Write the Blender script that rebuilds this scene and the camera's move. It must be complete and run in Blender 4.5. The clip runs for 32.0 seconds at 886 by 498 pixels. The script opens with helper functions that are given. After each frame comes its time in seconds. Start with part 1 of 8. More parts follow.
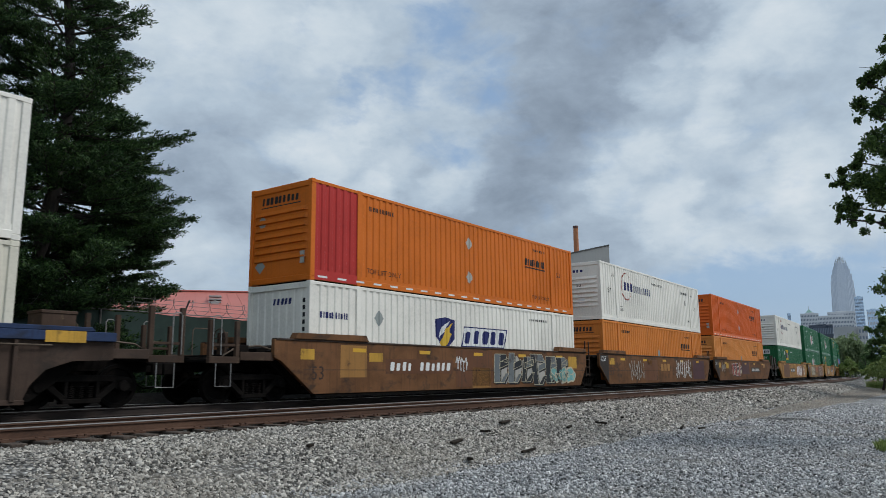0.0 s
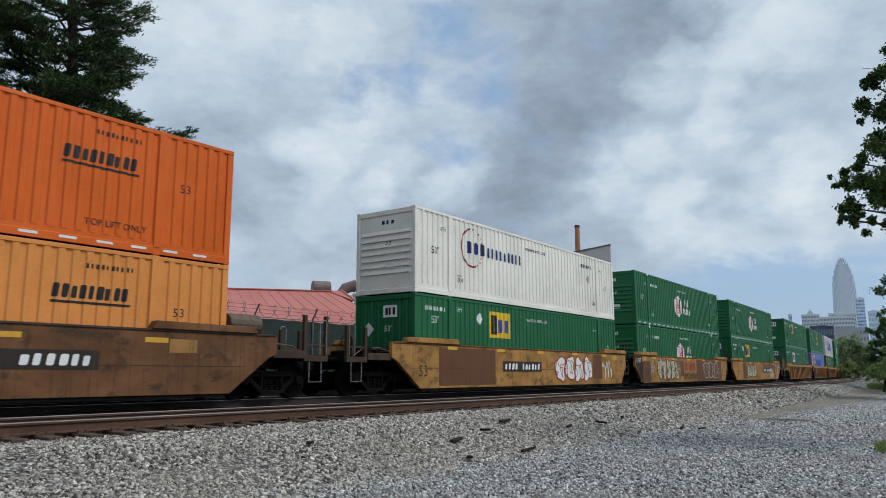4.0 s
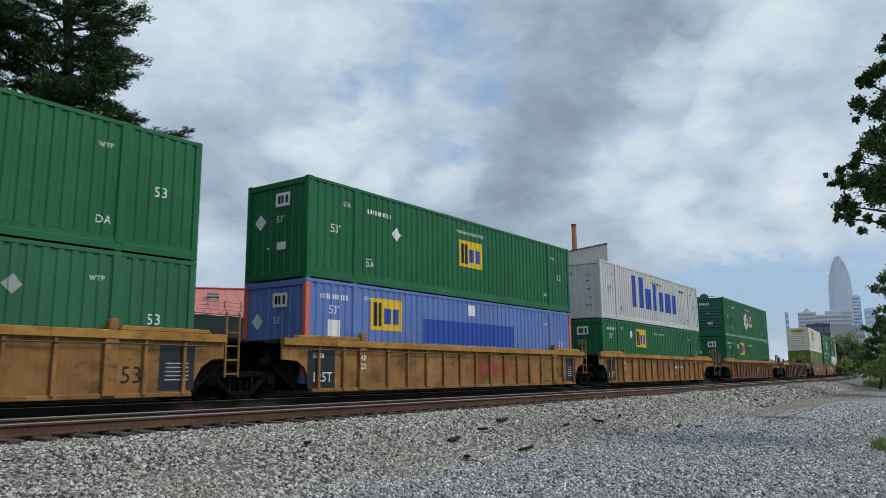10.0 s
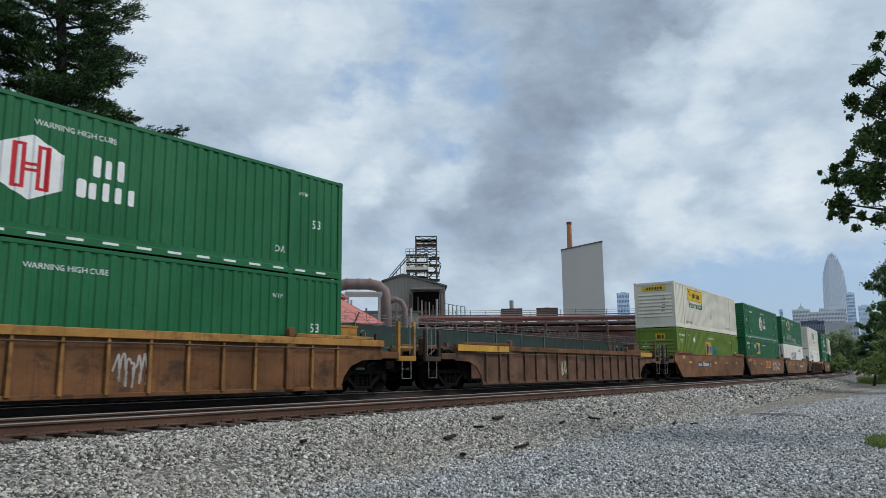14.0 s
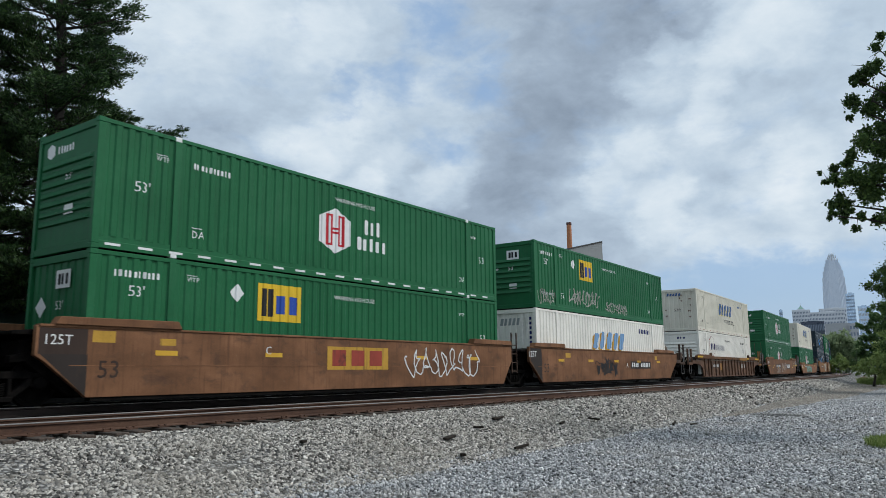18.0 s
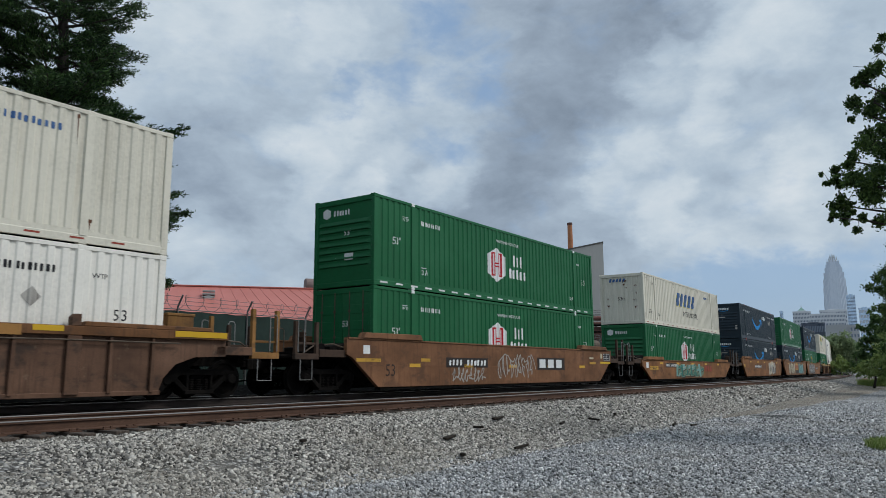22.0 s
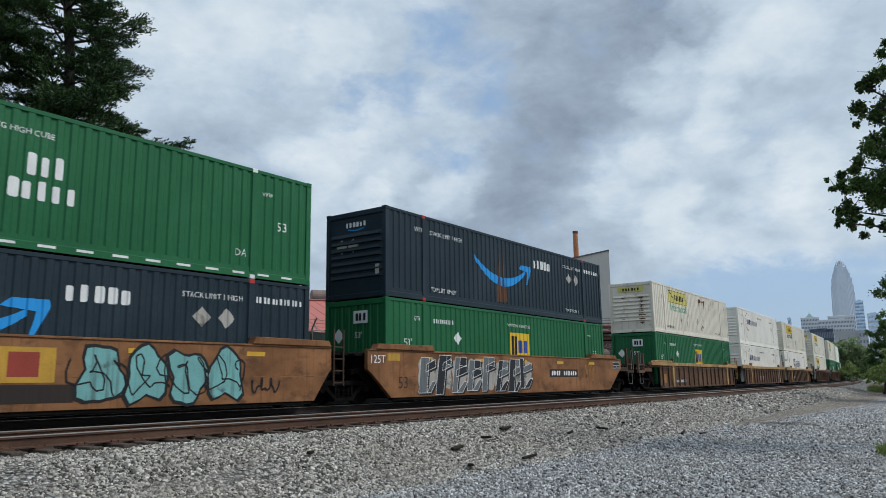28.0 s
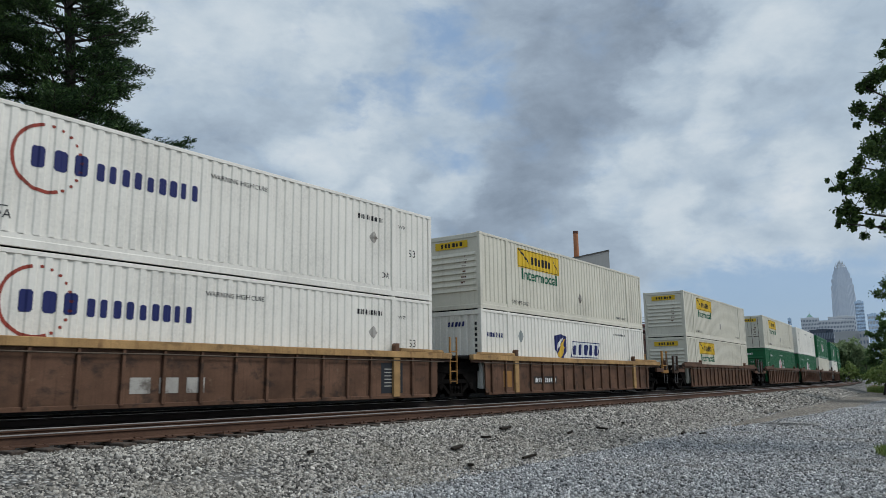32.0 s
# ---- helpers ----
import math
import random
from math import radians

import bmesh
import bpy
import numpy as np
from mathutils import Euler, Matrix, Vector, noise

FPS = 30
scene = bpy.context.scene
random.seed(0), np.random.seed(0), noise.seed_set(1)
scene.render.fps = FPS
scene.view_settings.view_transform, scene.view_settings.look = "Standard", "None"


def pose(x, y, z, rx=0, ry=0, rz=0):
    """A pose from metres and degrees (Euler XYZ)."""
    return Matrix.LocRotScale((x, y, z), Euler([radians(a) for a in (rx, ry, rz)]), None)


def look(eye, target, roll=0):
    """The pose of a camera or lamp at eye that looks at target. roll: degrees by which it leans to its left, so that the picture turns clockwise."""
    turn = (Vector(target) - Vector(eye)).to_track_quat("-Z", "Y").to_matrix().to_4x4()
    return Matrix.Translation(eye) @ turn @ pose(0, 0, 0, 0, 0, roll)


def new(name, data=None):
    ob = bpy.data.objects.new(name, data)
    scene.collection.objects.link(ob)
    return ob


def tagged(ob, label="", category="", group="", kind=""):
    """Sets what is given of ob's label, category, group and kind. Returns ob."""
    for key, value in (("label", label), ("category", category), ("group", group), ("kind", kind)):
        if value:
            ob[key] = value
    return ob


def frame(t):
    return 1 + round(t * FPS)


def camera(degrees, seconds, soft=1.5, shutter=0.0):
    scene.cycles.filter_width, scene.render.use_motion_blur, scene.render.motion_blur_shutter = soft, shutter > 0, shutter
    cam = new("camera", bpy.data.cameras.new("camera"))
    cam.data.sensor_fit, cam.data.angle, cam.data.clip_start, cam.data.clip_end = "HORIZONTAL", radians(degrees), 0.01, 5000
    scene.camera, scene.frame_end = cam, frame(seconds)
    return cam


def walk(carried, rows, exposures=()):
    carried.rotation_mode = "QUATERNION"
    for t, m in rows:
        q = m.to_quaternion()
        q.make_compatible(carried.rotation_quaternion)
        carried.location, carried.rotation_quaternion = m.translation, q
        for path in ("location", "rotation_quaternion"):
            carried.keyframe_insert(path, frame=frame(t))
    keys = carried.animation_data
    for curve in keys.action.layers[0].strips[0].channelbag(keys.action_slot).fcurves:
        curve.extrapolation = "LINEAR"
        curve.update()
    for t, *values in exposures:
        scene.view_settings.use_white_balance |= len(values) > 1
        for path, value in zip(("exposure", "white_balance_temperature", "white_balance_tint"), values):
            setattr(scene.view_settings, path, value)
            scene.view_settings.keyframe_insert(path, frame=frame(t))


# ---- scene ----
cam = camera(61.75, 32.0, 0.55, 0.07)
EYE = (0.0, 0.0, 0.60)


def aim(pan, tilt, roll):
    """Pose of the camera: pan from +Y towards +X, tilt upwards, roll, in degrees."""
    p, t, r = radians(pan), radians(tilt), radians(roll)
    ahead = Vector((math.sin(p) * math.cos(t), math.cos(p) * math.cos(t), math.sin(t)))
    right = Vector((math.cos(p), -math.sin(p), 0.0))
    up = right.cross(ahead)
    x = math.cos(r) * right + math.sin(r) * up
    y = -math.sin(r) * right + math.cos(r) * up
    m = Matrix((x, y, -ahead)).transposed().to_4x4()
    m.translation = EYE
    return m


PATH = [
    (0, 52.95, 9.77, -0.53), (0.5, 53.04, 9.80, -0.59), (1, 53.05, 9.76, -0.41), (1.5, 53.01, 9.66, -0.22), (2, 52.96, 9.58, -0.04),
    (2.5, 52.90, 9.56, 0.01), (3, 52.86, 9.60, -0.06), (3.5, 52.86, 9.66, -0.14), (5.5, 52.81, 9.55, 0.07), (6, 52.87, 9.57, 0.07),
    (6.5, 52.93, 9.59, 0.08), (7, 52.93, 9.58, 0.08), (7.5, 52.92, 9.53, 0.13), (8, 52.88, 9.51, 0.08), (8.5, 52.88, 9.49, 0.02),
    (9, 52.95, 9.55, -0.23), (9.5, 53.03, 9.58, -0.38), (10, 53.09, 9.59, -0.35), (10.5, 53.09, 9.54, -0.25), (11, 53.09, 9.46, -0.09),
    (11.5, 53.10, 9.40, 0.10), (12, 53.11, 9.34, 0.22), (12.5, 53.14, 9.33, 0.26), (13, 53.20, 9.35, 0.06), (13.5, 53.32, 9.42, -0.28),
    (14, 53.45, 9.45, -0.54), (14.5, 53.46, 9.43, -0.49), (16.5, 53.40, 9.39, -0.35), (17, 53.43, 9.42, -0.40), (17.5, 53.46, 9.44, -0.49),
    (18, 53.46, 9.48, -0.53), (18.5, 53.47, 9.51, -0.58), (19, 53.49, 9.57, -0.63), (19.5, 53.51, 9.61, -0.66), (20, 53.48, 9.59, -0.47),
    (20.5, 53.42, 9.50, -0.29), (21, 53.39, 9.46, -0.24), (21.5, 53.39, 9.44, -0.23), (22, 53.40, 9.46, -0.26), (22.5, 53.41, 9.47, -0.29),
    (23, 53.40, 9.56, -0.48), (23.5, 53.34, 9.74, -0.64), (24, 53.18, 9.89, -0.57), (24.5, 53.05, 9.92, -0.46), (25, 52.97, 9.98, -0.57),
    (25.5, 52.96, 10.13, -0.76), (27.5, 52.97, 10.23, -0.81), (28, 52.97, 10.23, -0.82), (28.5, 52.97, 10.23, -0.83), (29, 52.97, 10.23, -0.82),
    (29.5, 52.97, 10.23, -0.82), (30, 52.96, 10.23, -0.80), (30.5, 52.96, 10.23, -0.80), (31, 52.96, 10.23, -0.80), (31.5, 52.96, 10.23, -0.80),
    (32, 52.95, 10.21, -0.70),
]
# the camera's own exposure follows how dark the passing loads are
walk(cam, [(t, aim(p, e, r)) for t, p, e, r in PATH],
     exposures=[(0, -0.09), (1, -0.12), (2, -0.12), (3, -0.08), (6, 0.14), (8, 0.11), (10, 0.03), (13, 0.05), (14.5, 0.06), (17, 0.01), (18, 0.1), (19, 0.1), (20.5, -0.02), (22, -0.13), (23, 0.06), (24, 0.0), (25, -0.02), (28, 0.05), (29.2, 0.04), (30.4, -0.05), (32, -0.16)])

# ---- world and sun ----
SUN_AZ, SUN_EL = 150.0, 48.0   # from +Y towards +X, above the horizon
world = bpy.data.worlds.new("overcast_sky")
scene.world = world
world.use_nodes = True


def direction(az, el):
    a, e = radians(az), radians(el)
    return Vector((math.sin(a) * math.cos(e), math.cos(a) * math.cos(e), math.sin(e)))


class Nodes:
    """Short-hand to wire a node tree."""

    def __init__(self, tree):
        self.t = tree
        tree.nodes.clear()

    def add(self, kind, inputs=()):
        n = self.t.nodes.new(kind)
        for k, v in dict(inputs).items():
            if isinstance(v, bpy.types.NodeSocket):
                self.t.links.new(v, n.inputs[k])
            else:
                n.inputs[k].default_value = v
        return n

    def math(self, op, a, b=0.0, clamp=False):
        n = self.t.nodes.new("ShaderNodeMath")
        n.operation, n.use_clamp = op, clamp
        for i, v in ((0, a), (1, b)):
            if isinstance(v, bpy.types.NodeSocket):
                self.t.links.new(v, n.inputs[i])
            else:
                n.inputs[i].default_value = v
        return n.outputs[0]

    def vmath(self, op, a, b=(0, 0, 0)):
        n = self.add("ShaderNodeVectorMath", {0: a, 1: b})
        n.operation = op
        return n.outputs["Value"] if op in ("DOT_PRODUCT", "LENGTH") else n.outputs["Vector"]

    def mix(self, fac, a, b, blend="MIX"):
        n = self.add("ShaderNodeMix", {0: fac, 6: a, 7: b})
        n.data_type, n.blend_type = "RGBA", blend
        return n.outputs[2]

    def ramp(self, fac, stops, interp="LINEAR"):
        n = self.add("ShaderNodeValToRGB", {0: fac})
        cr = n.color_ramp
        cr.interpolation = interp
        while len(cr.elements) < len(stops):
            cr.elements.new(0.5)
        for e, (p, c) in zip(cr.elements, stops):
            e.position = p
            e.color = c if len(c) == 4 else (*c, 1)
        return n.outputs[0]

    def noise(self, vec, scale, detail=4, rough=0.55, dist=0.0):
        return self.add("ShaderNodeTexNoise", {"Vector": vec, "Scale": scale, "Detail": detail, "Roughness": rough, "Distortion": dist}).outputs[0]

    def smooth(self, v, lo, hi):
        n = self.add("ShaderNodeMapRange", {0: v, 1: lo, 2: hi, 3: 0.0, 4: 1.0})
        n.interpolation_type = "SMOOTHSTEP"
        return n.outputs[0]


def build_sky():
    n = Nodes(world.node_tree)
    sky = n.add("ShaderNodeTexSky")
    sky.sky_type, sky.sun_disc = "NISHITA", False
    sky.sun_elevation, sky.sun_rotation, sky.dust_density = radians(SUN_EL), radians(SUN_AZ), 1.5
    d = n.add("ShaderNodeTexCoord").outputs["Generated"]
    z = n.add("ShaderNodeSeparateXYZ", {0: d}).outputs[2]
    zz = n.math("ADD", n.math("MAXIMUM", z, 0.0), 0.42)
    flat = n.vmath("MULTIPLY", d, n.math("DIVIDE", 1.0, zz))
    unit = n.vmath("NORMALIZE", d)
    puff = n.vmath("MULTIPLY", unit, (1.0, 1.0, 1.8))
    big = n.noise(flat, 1.6, 3, 0.5, 0.4)
    mid = n.noise(puff, 9.0, 9, 0.56, 0.35)
    fine = n.noise(puff, 26.0, 8, 0.6, 0.3)
    tone = n.math("ADD", n.math("MULTIPLY", big, 0.16), n.math("ADD", n.math("MULTIPLY", mid, 0.42), n.math("MULTIPLY", fine, 0.16)))
    tone = n.math("ADD", tone, 0.155)

    shift = n.add("ShaderNodeTexNoise", {"Vector": puff, "Scale": 9.0, "Detail": 8.0, "Roughness": 0.62}).outputs[1]
    shift = n.vmath("MULTIPLY", n.vmath("SUBTRACT", shift, (0.5, 0.5, 0.5)), (0.13, 0.13, 0.10))
    bent = n.vmath("NORMALIZE", n.vmath("ADD", unit, shift))

    def lobe(az, el, degrees, gain, total):
        c = n.vmath("DOT_PRODUCT", bent, direction(az, el))
        s = n.smooth(c, math.cos(radians(degrees)), 1.0)
        return n.math("ADD", total, n.math("MULTIPLY", s, gain))

    for az, el, deg in DARK_CLOUD:
        tone = lobe(az, el, deg * 2.0, -0.10, tone)
    for az, el, deg in LIGHT_CLOUD:
        tone = lobe(az, el, deg * 1.4, 0.105, tone)
    veil = n.ramp(tone, [(0.18, (0.205, 0.260, 0.335)), (0.34, (0.300, 0.375, 0.470)), (0.50, (0.425, 0.520, 0.620)), (0.64, (0.555, 0.640, 0.715)), (0.82, (0.700, 0.755, 0.800))])
    # thin spots where the blue shows through
    hole = n.noise(puff, 12.0, 8, 0.58, 0.3)
    for az, el, deg in BLUE:
        hole = lobe(az, el, deg * 1.8, 0.15, hole)
    gap = n.smooth(hole, 0.50, 0.98)
    blue = n.mix(0.72, n.mix(1.0, sky.outputs[0], (0.13, 0.13, 0.13, 1), "MULTIPLY"), (0.25, 0.39, 0.60, 1))
    colour = n.mix(n.math("MULTIPLY", gap, 0.9), veil, blue)
    # paler towards the horizon
    low = n.smooth(z, 0.06, -0.02)
    colour = n.mix(n.math("MULTIPLY", low, 0.5), colour, (0.55, 0.64, 0.73, 1))
    bg = n.add("ShaderNodeBackground", {0: colour, 1: SKY})
    n.t.links.new(bg.outputs[0], n.add("ShaderNodeOutputWorld").inputs[0])


SKY = 1.09
# broad masses of the cloud deck: azimuth, elevation, radius
DARK_CLOUD = [(66.9, 24.9, 4.2), (63.9, 23.2, 3.5), (61.8, 20.0, 3.3), (60.3, 16.7, 2.8), (58.9, 13.3, 3.1), (71.9, 24.5, 2.4), (57.2, 27.4, 2.6), (69.4, 26.2, 3.1), (56.9, 11.2, 2.6),
              (36.6, 16.7, 3.9), (32.7, 13.5, 3.1), (79.3, 19.0, 3.0), (75.5, 12.5, 2.2), (51.5, 12.5, 2.6), (65.1, 9.6, 2.6), (45.3, 10.3, 2.6)]
LIGHT_CLOUD = [(72.4, 26.5, 1.3), (69.5, 21.4, 2.0), (72.0, 23.0, 1.3), (74.1, 18.5, 2.0), (69.6, 16.4, 1.6), (66.4, 14.0, 1.8), (70.4, 11.8, 2.2), (79.7, 14.1, 2.4), (77.4, 13.0, 2.2), (79.8, 23.2, 2.4), (78.2, 9.8, 2.8),
               (47.5, 19.6, 1.6), (44.8, 18.2, 2.3), (40.8, 17.4, 1.8), (42.2, 16.0, 2.0), (47.9, 14.5, 1.6), (49.3, 15.6, 1.9), (43.6, 12.9, 2.8), (37.5, 24.8, 5.2), (30.4, 25.1, 2.6), (43.7, 25.4, 2.6), (53.8, 14.3, 1.5), (34.4, 10.4, 2.8), (75.4, 22.3, 2.2), (73.5, 9.0, 2.6)]
BLUE = [(47.0, 21.2, 1.8), (45.2, 20.6, 1.2), (49.7, 22.8, 1.6), (51.3, 25.0, 2.0), (51.5, 20.4, 1.4), (52.7, 16.9, 1.4), (58.0, 21.2, 1.8), (55.1, 16.0, 1.4), (54.6, 25.4, 1.6), (55.9, 23.1, 1.8), (52.5, 27.2, 1.8),
        (72.0, 5.6, 2.2), (75.0, 5.4, 2.4), (78.5, 5.2, 2.4), (82.0, 5.0, 2.2), (86.0, 6.0, 3.0), (68.5, 6.0, 1.8), (73.5, 5.0, 3.2), (77.0, 4.8, 3.4), (80.5, 4.6, 3.4), (84.0, 4.8, 3.2)]
build_sky()
lamp = bpy.data.lights.new("sun", "SUN")
lamp.energy, lamp.angle, lamp.color = 2.0, radians(20), (1.0, 0.98, 0.95)
sun = new("sun", lamp)
sun.matrix_world = look((0, 0, 60), Vector((0, 0, 60)) - direction(SUN_AZ, SUN_EL))

# ---- materials ----
def surface(name, tones, rough=0.7, scale=3.0, fine=40.0, bump=0.15, metal=0.0, vary=0.0, streak=None, spots=None, spec=0.5, stretch=(1, 1, 1), size=0.02):
    """Two or three tones blended by noise at two scales; streak and spots: (colour, amount) of wear."""
    m = bpy.data.materials.new(name)
    m.use_nodes = True
    n = Nodes(m.node_tree)
    co = n.add("ShaderNodeTexCoord").outputs["Object"]
    rnd = n.add("ShaderNodeObjectInfo").outputs["Random"]
    co = n.vmath("ADD", co, n.add("ShaderNodeCombineXYZ", {0: n.math("MULTIPLY", rnd, 37.0), 1: n.math("MULTIPLY", rnd, 11.0), 2: 0.0}).outputs[0])
    sc = n.vmath("MULTIPLY", co, stretch)
    a = n.noise(sc, scale, 5, 0.6)
    b = n.noise(sc, fine, 3, 0.6)
    f = n.math("ADD", n.math("MULTIPLY", a, 0.65), n.math("MULTIPLY", b, 0.35))
    k = len(tones)
    col = n.ramp(f, [(0.34 + 0.32 * i / max(k - 1, 1), c) for i, c in enumerate(tones)])
    if vary:
        hsv = n.add("ShaderNodeHueSaturation", {"Value": n.math("ADD", n.math("MULTIPLY", rnd, 2 * vary), 1 - vary), "Color": col})
        col = hsv.outputs[0]
    ro = n.math("ADD", n.math("MULTIPLY", b, 0.25), rough - 0.12, True)
    if streak:
        colour, amount = streak
        down = n.noise(n.vmath("MULTIPLY", co, (5.0, 5.0, 0.22)), 1.6, 5, 0.62)
        col = n.mix(n.math("MULTIPLY", n.smooth(down, 0.52, 0.72), amount), col, (*colour, 1))
    if spots:
        colour, amount = spots
        blot = n.noise(co, 1.1, 8, 0.68)
        s = n.math("MULTIPLY", n.smooth(blot, 0.58, 0.66), amount)
        col = n.mix(s, col, (*colour, 1))
        ro = n.math("ADD", ro, n.math("MULTIPLY", s, 0.2), True)
    bs = n.add("ShaderNodeBsdfPrincipled", {"Base Color": col, "Roughness": ro, "Metallic": metal, "Specular IOR Level": spec})
    if bump:
        bp = n.add("ShaderNodeBump", {"Strength": bump, "Distance": size, "Height": f})
        n.t.links.new(bp.outputs[0], bs.inputs["Normal"])
    n.t.links.new(bs.outputs[0], n.add("ShaderNodeOutputMaterial").inputs[0])
    return m


def paint(name, c, rough=0.5, wear=0.35, dirt=(0.10, 0.085, 0.07), rust=0.0):
    """Coach paint on steel: faded patches, vertical dirt streaks, rust blots."""
    dark = tuple(x * 0.82 for x in c)
    pale = tuple(min(1.0, x * 1.08 + 0.01) for x in c)
    return surface(name, [dark, c, pale], rough, 0.5, 14.0, 0.06, streak=(dirt, wear),
                   spots=((0.16, 0.06, 0.03), rust) if rust else None, spec=0.22, size=0.004)


GREEN = paint("green_paint", (0.012, 0.118, 0.044), 0.48, 0.25, (0.02, 0.05, 0.03))
DULL_GREEN = paint("dull_green_paint", (0.025, 0.13, 0.065), 0.55, 0.30, (0.03, 0.07, 0.05))
TEAL_GREEN = paint("teal_green_paint", (0.020, 0.10, 0.075), 0.55, 0.3, (0.03, 0.06, 0.05))
LIME = paint("faded_lime_paint", (0.125, 0.195, 0.028), 0.6, 0.4, (0.075, 0.125, 0.04))
WHITE = paint("white_paint", (0.79, 0.765, 0.695), 0.5, 0.20, (0.50, 0.47, 0.40))
CREAM = paint("cream_paint", (0.66, 0.63, 0.53), 0.55, 0.30, (0.40, 0.35, 0.26))
RUSTY_CREAM = paint("rusty_cream_paint", (0.68, 0.64, 0.54), 0.6, 0.45, (0.36, 0.26, 0.16), 0.35)
PALE = paint("pale_grey_paint", (0.50, 0.50, 0.48), 0.55, 0.30, (0.30, 0.28, 0.25))
ORANGE = paint("orange_paint", (0.60, 0.145, 0.012), 0.5, 0.30, (0.34, 0.10, 0.03))
DEEP_ORANGE = paint("deep_orange_paint", (0.62, 0.112, 0.010), 0.5, 0.30, (0.36, 0.07, 0.02))
LIGHT_ORANGE = paint("sunburnt_orange_paint", (0.66, 0.25, 0.060), 0.55, 0.35, (0.38, 0.17, 0.07))
MID_ORANGE = paint("warm_orange_paint", (0.60, 0.195, 0.034), 0.55, 0.4, (0.34, 0.12, 0.04))
RED = paint("red_paint", (0.44, 0.035, 0.030), 0.5, 0.25, (0.25, 0.04, 0.03))
NAVY = paint("navy_paint", (0.014, 0.027, 0.038), 0.45, 0.25, (0.03, 0.035, 0.045))
BLUE_PAINT = paint("blue_paint", (0.115, 0.185, 0.43), 0.55, 0.35, (0.16, 0.20, 0.32))
CORAL = paint("coral_paint", (0.60, 0.14, 0.09), 0.55, 0.3, (0.3, 0.1, 0.07))


def car_paint(name, c, grime=(0.030, 0.024, 0.020), much=0.75):
    """Old car paint: broad faded fields, soot blotches, runs of rust water and fine scratches."""
    m = bpy.data.materials.new(name)
    m.use_nodes = True
    n = Nodes(m.node_tree)
    co = n.add("ShaderNodeTexCoord").outputs["Object"]
    rnd = n.add("ShaderNodeObjectInfo").outputs["Random"]
    co = n.vmath("ADD", co, n.add("ShaderNodeCombineXYZ", {0: n.math("MULTIPLY", rnd, 61.0), 1: 0.0, 2: n.math("MULTIPLY", rnd, 7.0)}).outputs[0])
    wide = n.noise(n.vmath("MULTIPLY", co, (0.45, 0.45, 0.7)), 1.5, 4, 0.55)
    col = n.ramp(wide, [(0.32, tuple(x * 0.62 for x in c)), (0.5, c), (0.68, tuple(x * 1.35 + 0.004 for x in c))])
    blot = n.noise(n.vmath("MULTIPLY", co, (1.0, 1.0, 1.6)), 1.3, 9, 0.66, 0.3)
    col = n.mix(n.math("MULTIPLY", n.smooth(blot, 0.50, 0.66), much), col, (*grime, 1))
    run = n.noise(n.vmath("MULTIPLY", co, (6.0, 6.0, 0.35)), 1.7, 5, 0.65)
    col = n.mix(n.math("MULTIPLY", n.smooth(run, 0.50, 0.70), 0.6), col, (c[0] * 0.45 + 0.012, c[1] * 0.40 + 0.008, c[2] * 0.40 + 0.006, 1))
    dust = n.noise(co, 4.5, 8, 0.7)
    col = n.mix(n.math("MULTIPLY", n.smooth(dust, 0.60, 0.72), 0.30), col, (0.27, 0.20, 0.13, 1))
    grain = n.noise(co, 38.0, 3, 0.6)
    col = n.mix(0.35, col, n.ramp(grain, [(0.3, (0.6, 0.6, 0.6)), (0.7, (1.2, 1.2, 1.2))]), "MULTIPLY")
    bs = n.add("ShaderNodeBsdfPrincipled", {"Base Color": col, "Roughness": n.math("ADD", n.math("MULTIPLY", grain, 0.25), 0.55), "Specular IOR Level": 0.2})
    bp = n.add("ShaderNodeBump", {"Strength": 0.2, "Distance": 0.006, "Height": n.math("ADD", blot, n.math("MULTIPLY", grain, 0.2))})
    n.t.links.new(bp.outputs[0], bs.inputs["Normal"])
    n.t.links.new(bs.outputs[0], n.add("ShaderNodeOutputMaterial").inputs[0])
    return m


BROWN = car_paint("brown_car_paint", (0.150, 0.068, 0.028))
RED_BROWN = car_paint("red_brown_car_paint", (0.195, 0.092, 0.045), (0.055, 0.034, 0.026), 0.5)
CINNAMON = car_paint("cinnamon_car_paint", (0.245, 0.112, 0.048), (0.05, 0.03, 0.02), 0.6)
OCHRE = car_paint("weathered_ochre_car_paint", (0.36, 0.185, 0.052), (0.06, 0.036, 0.022))
OLD_BROWN = car_paint("old_brown_car_paint", (0.128, 0.069, 0.043))
PALE_TAN = car_paint("worn_pale_tan_paint", (0.40, 0.245, 0.105), (0.08, 0.05, 0.03), 0.6)
DARK_BROWN = car_paint("dark_brown_car_paint", (0.060, 0.039, 0.029))
END_BROWN = car_paint("end_frame_brown_paint", (0.062, 0.038, 0.026))
TAN = car_paint("tan_car_paint", (0.27, 0.135, 0.043), (0.06, 0.038, 0.025), 0.6)
YELLOW = car_paint("ochre_car_paint", (0.37, 0.19, 0.042), (0.07, 0.045, 0.028), 0.6)
CAR_BLUE = car_paint("dusty_blue_car_paint", (0.022, 0.040, 0.095), (0.02, 0.02, 0.022), 0.6)
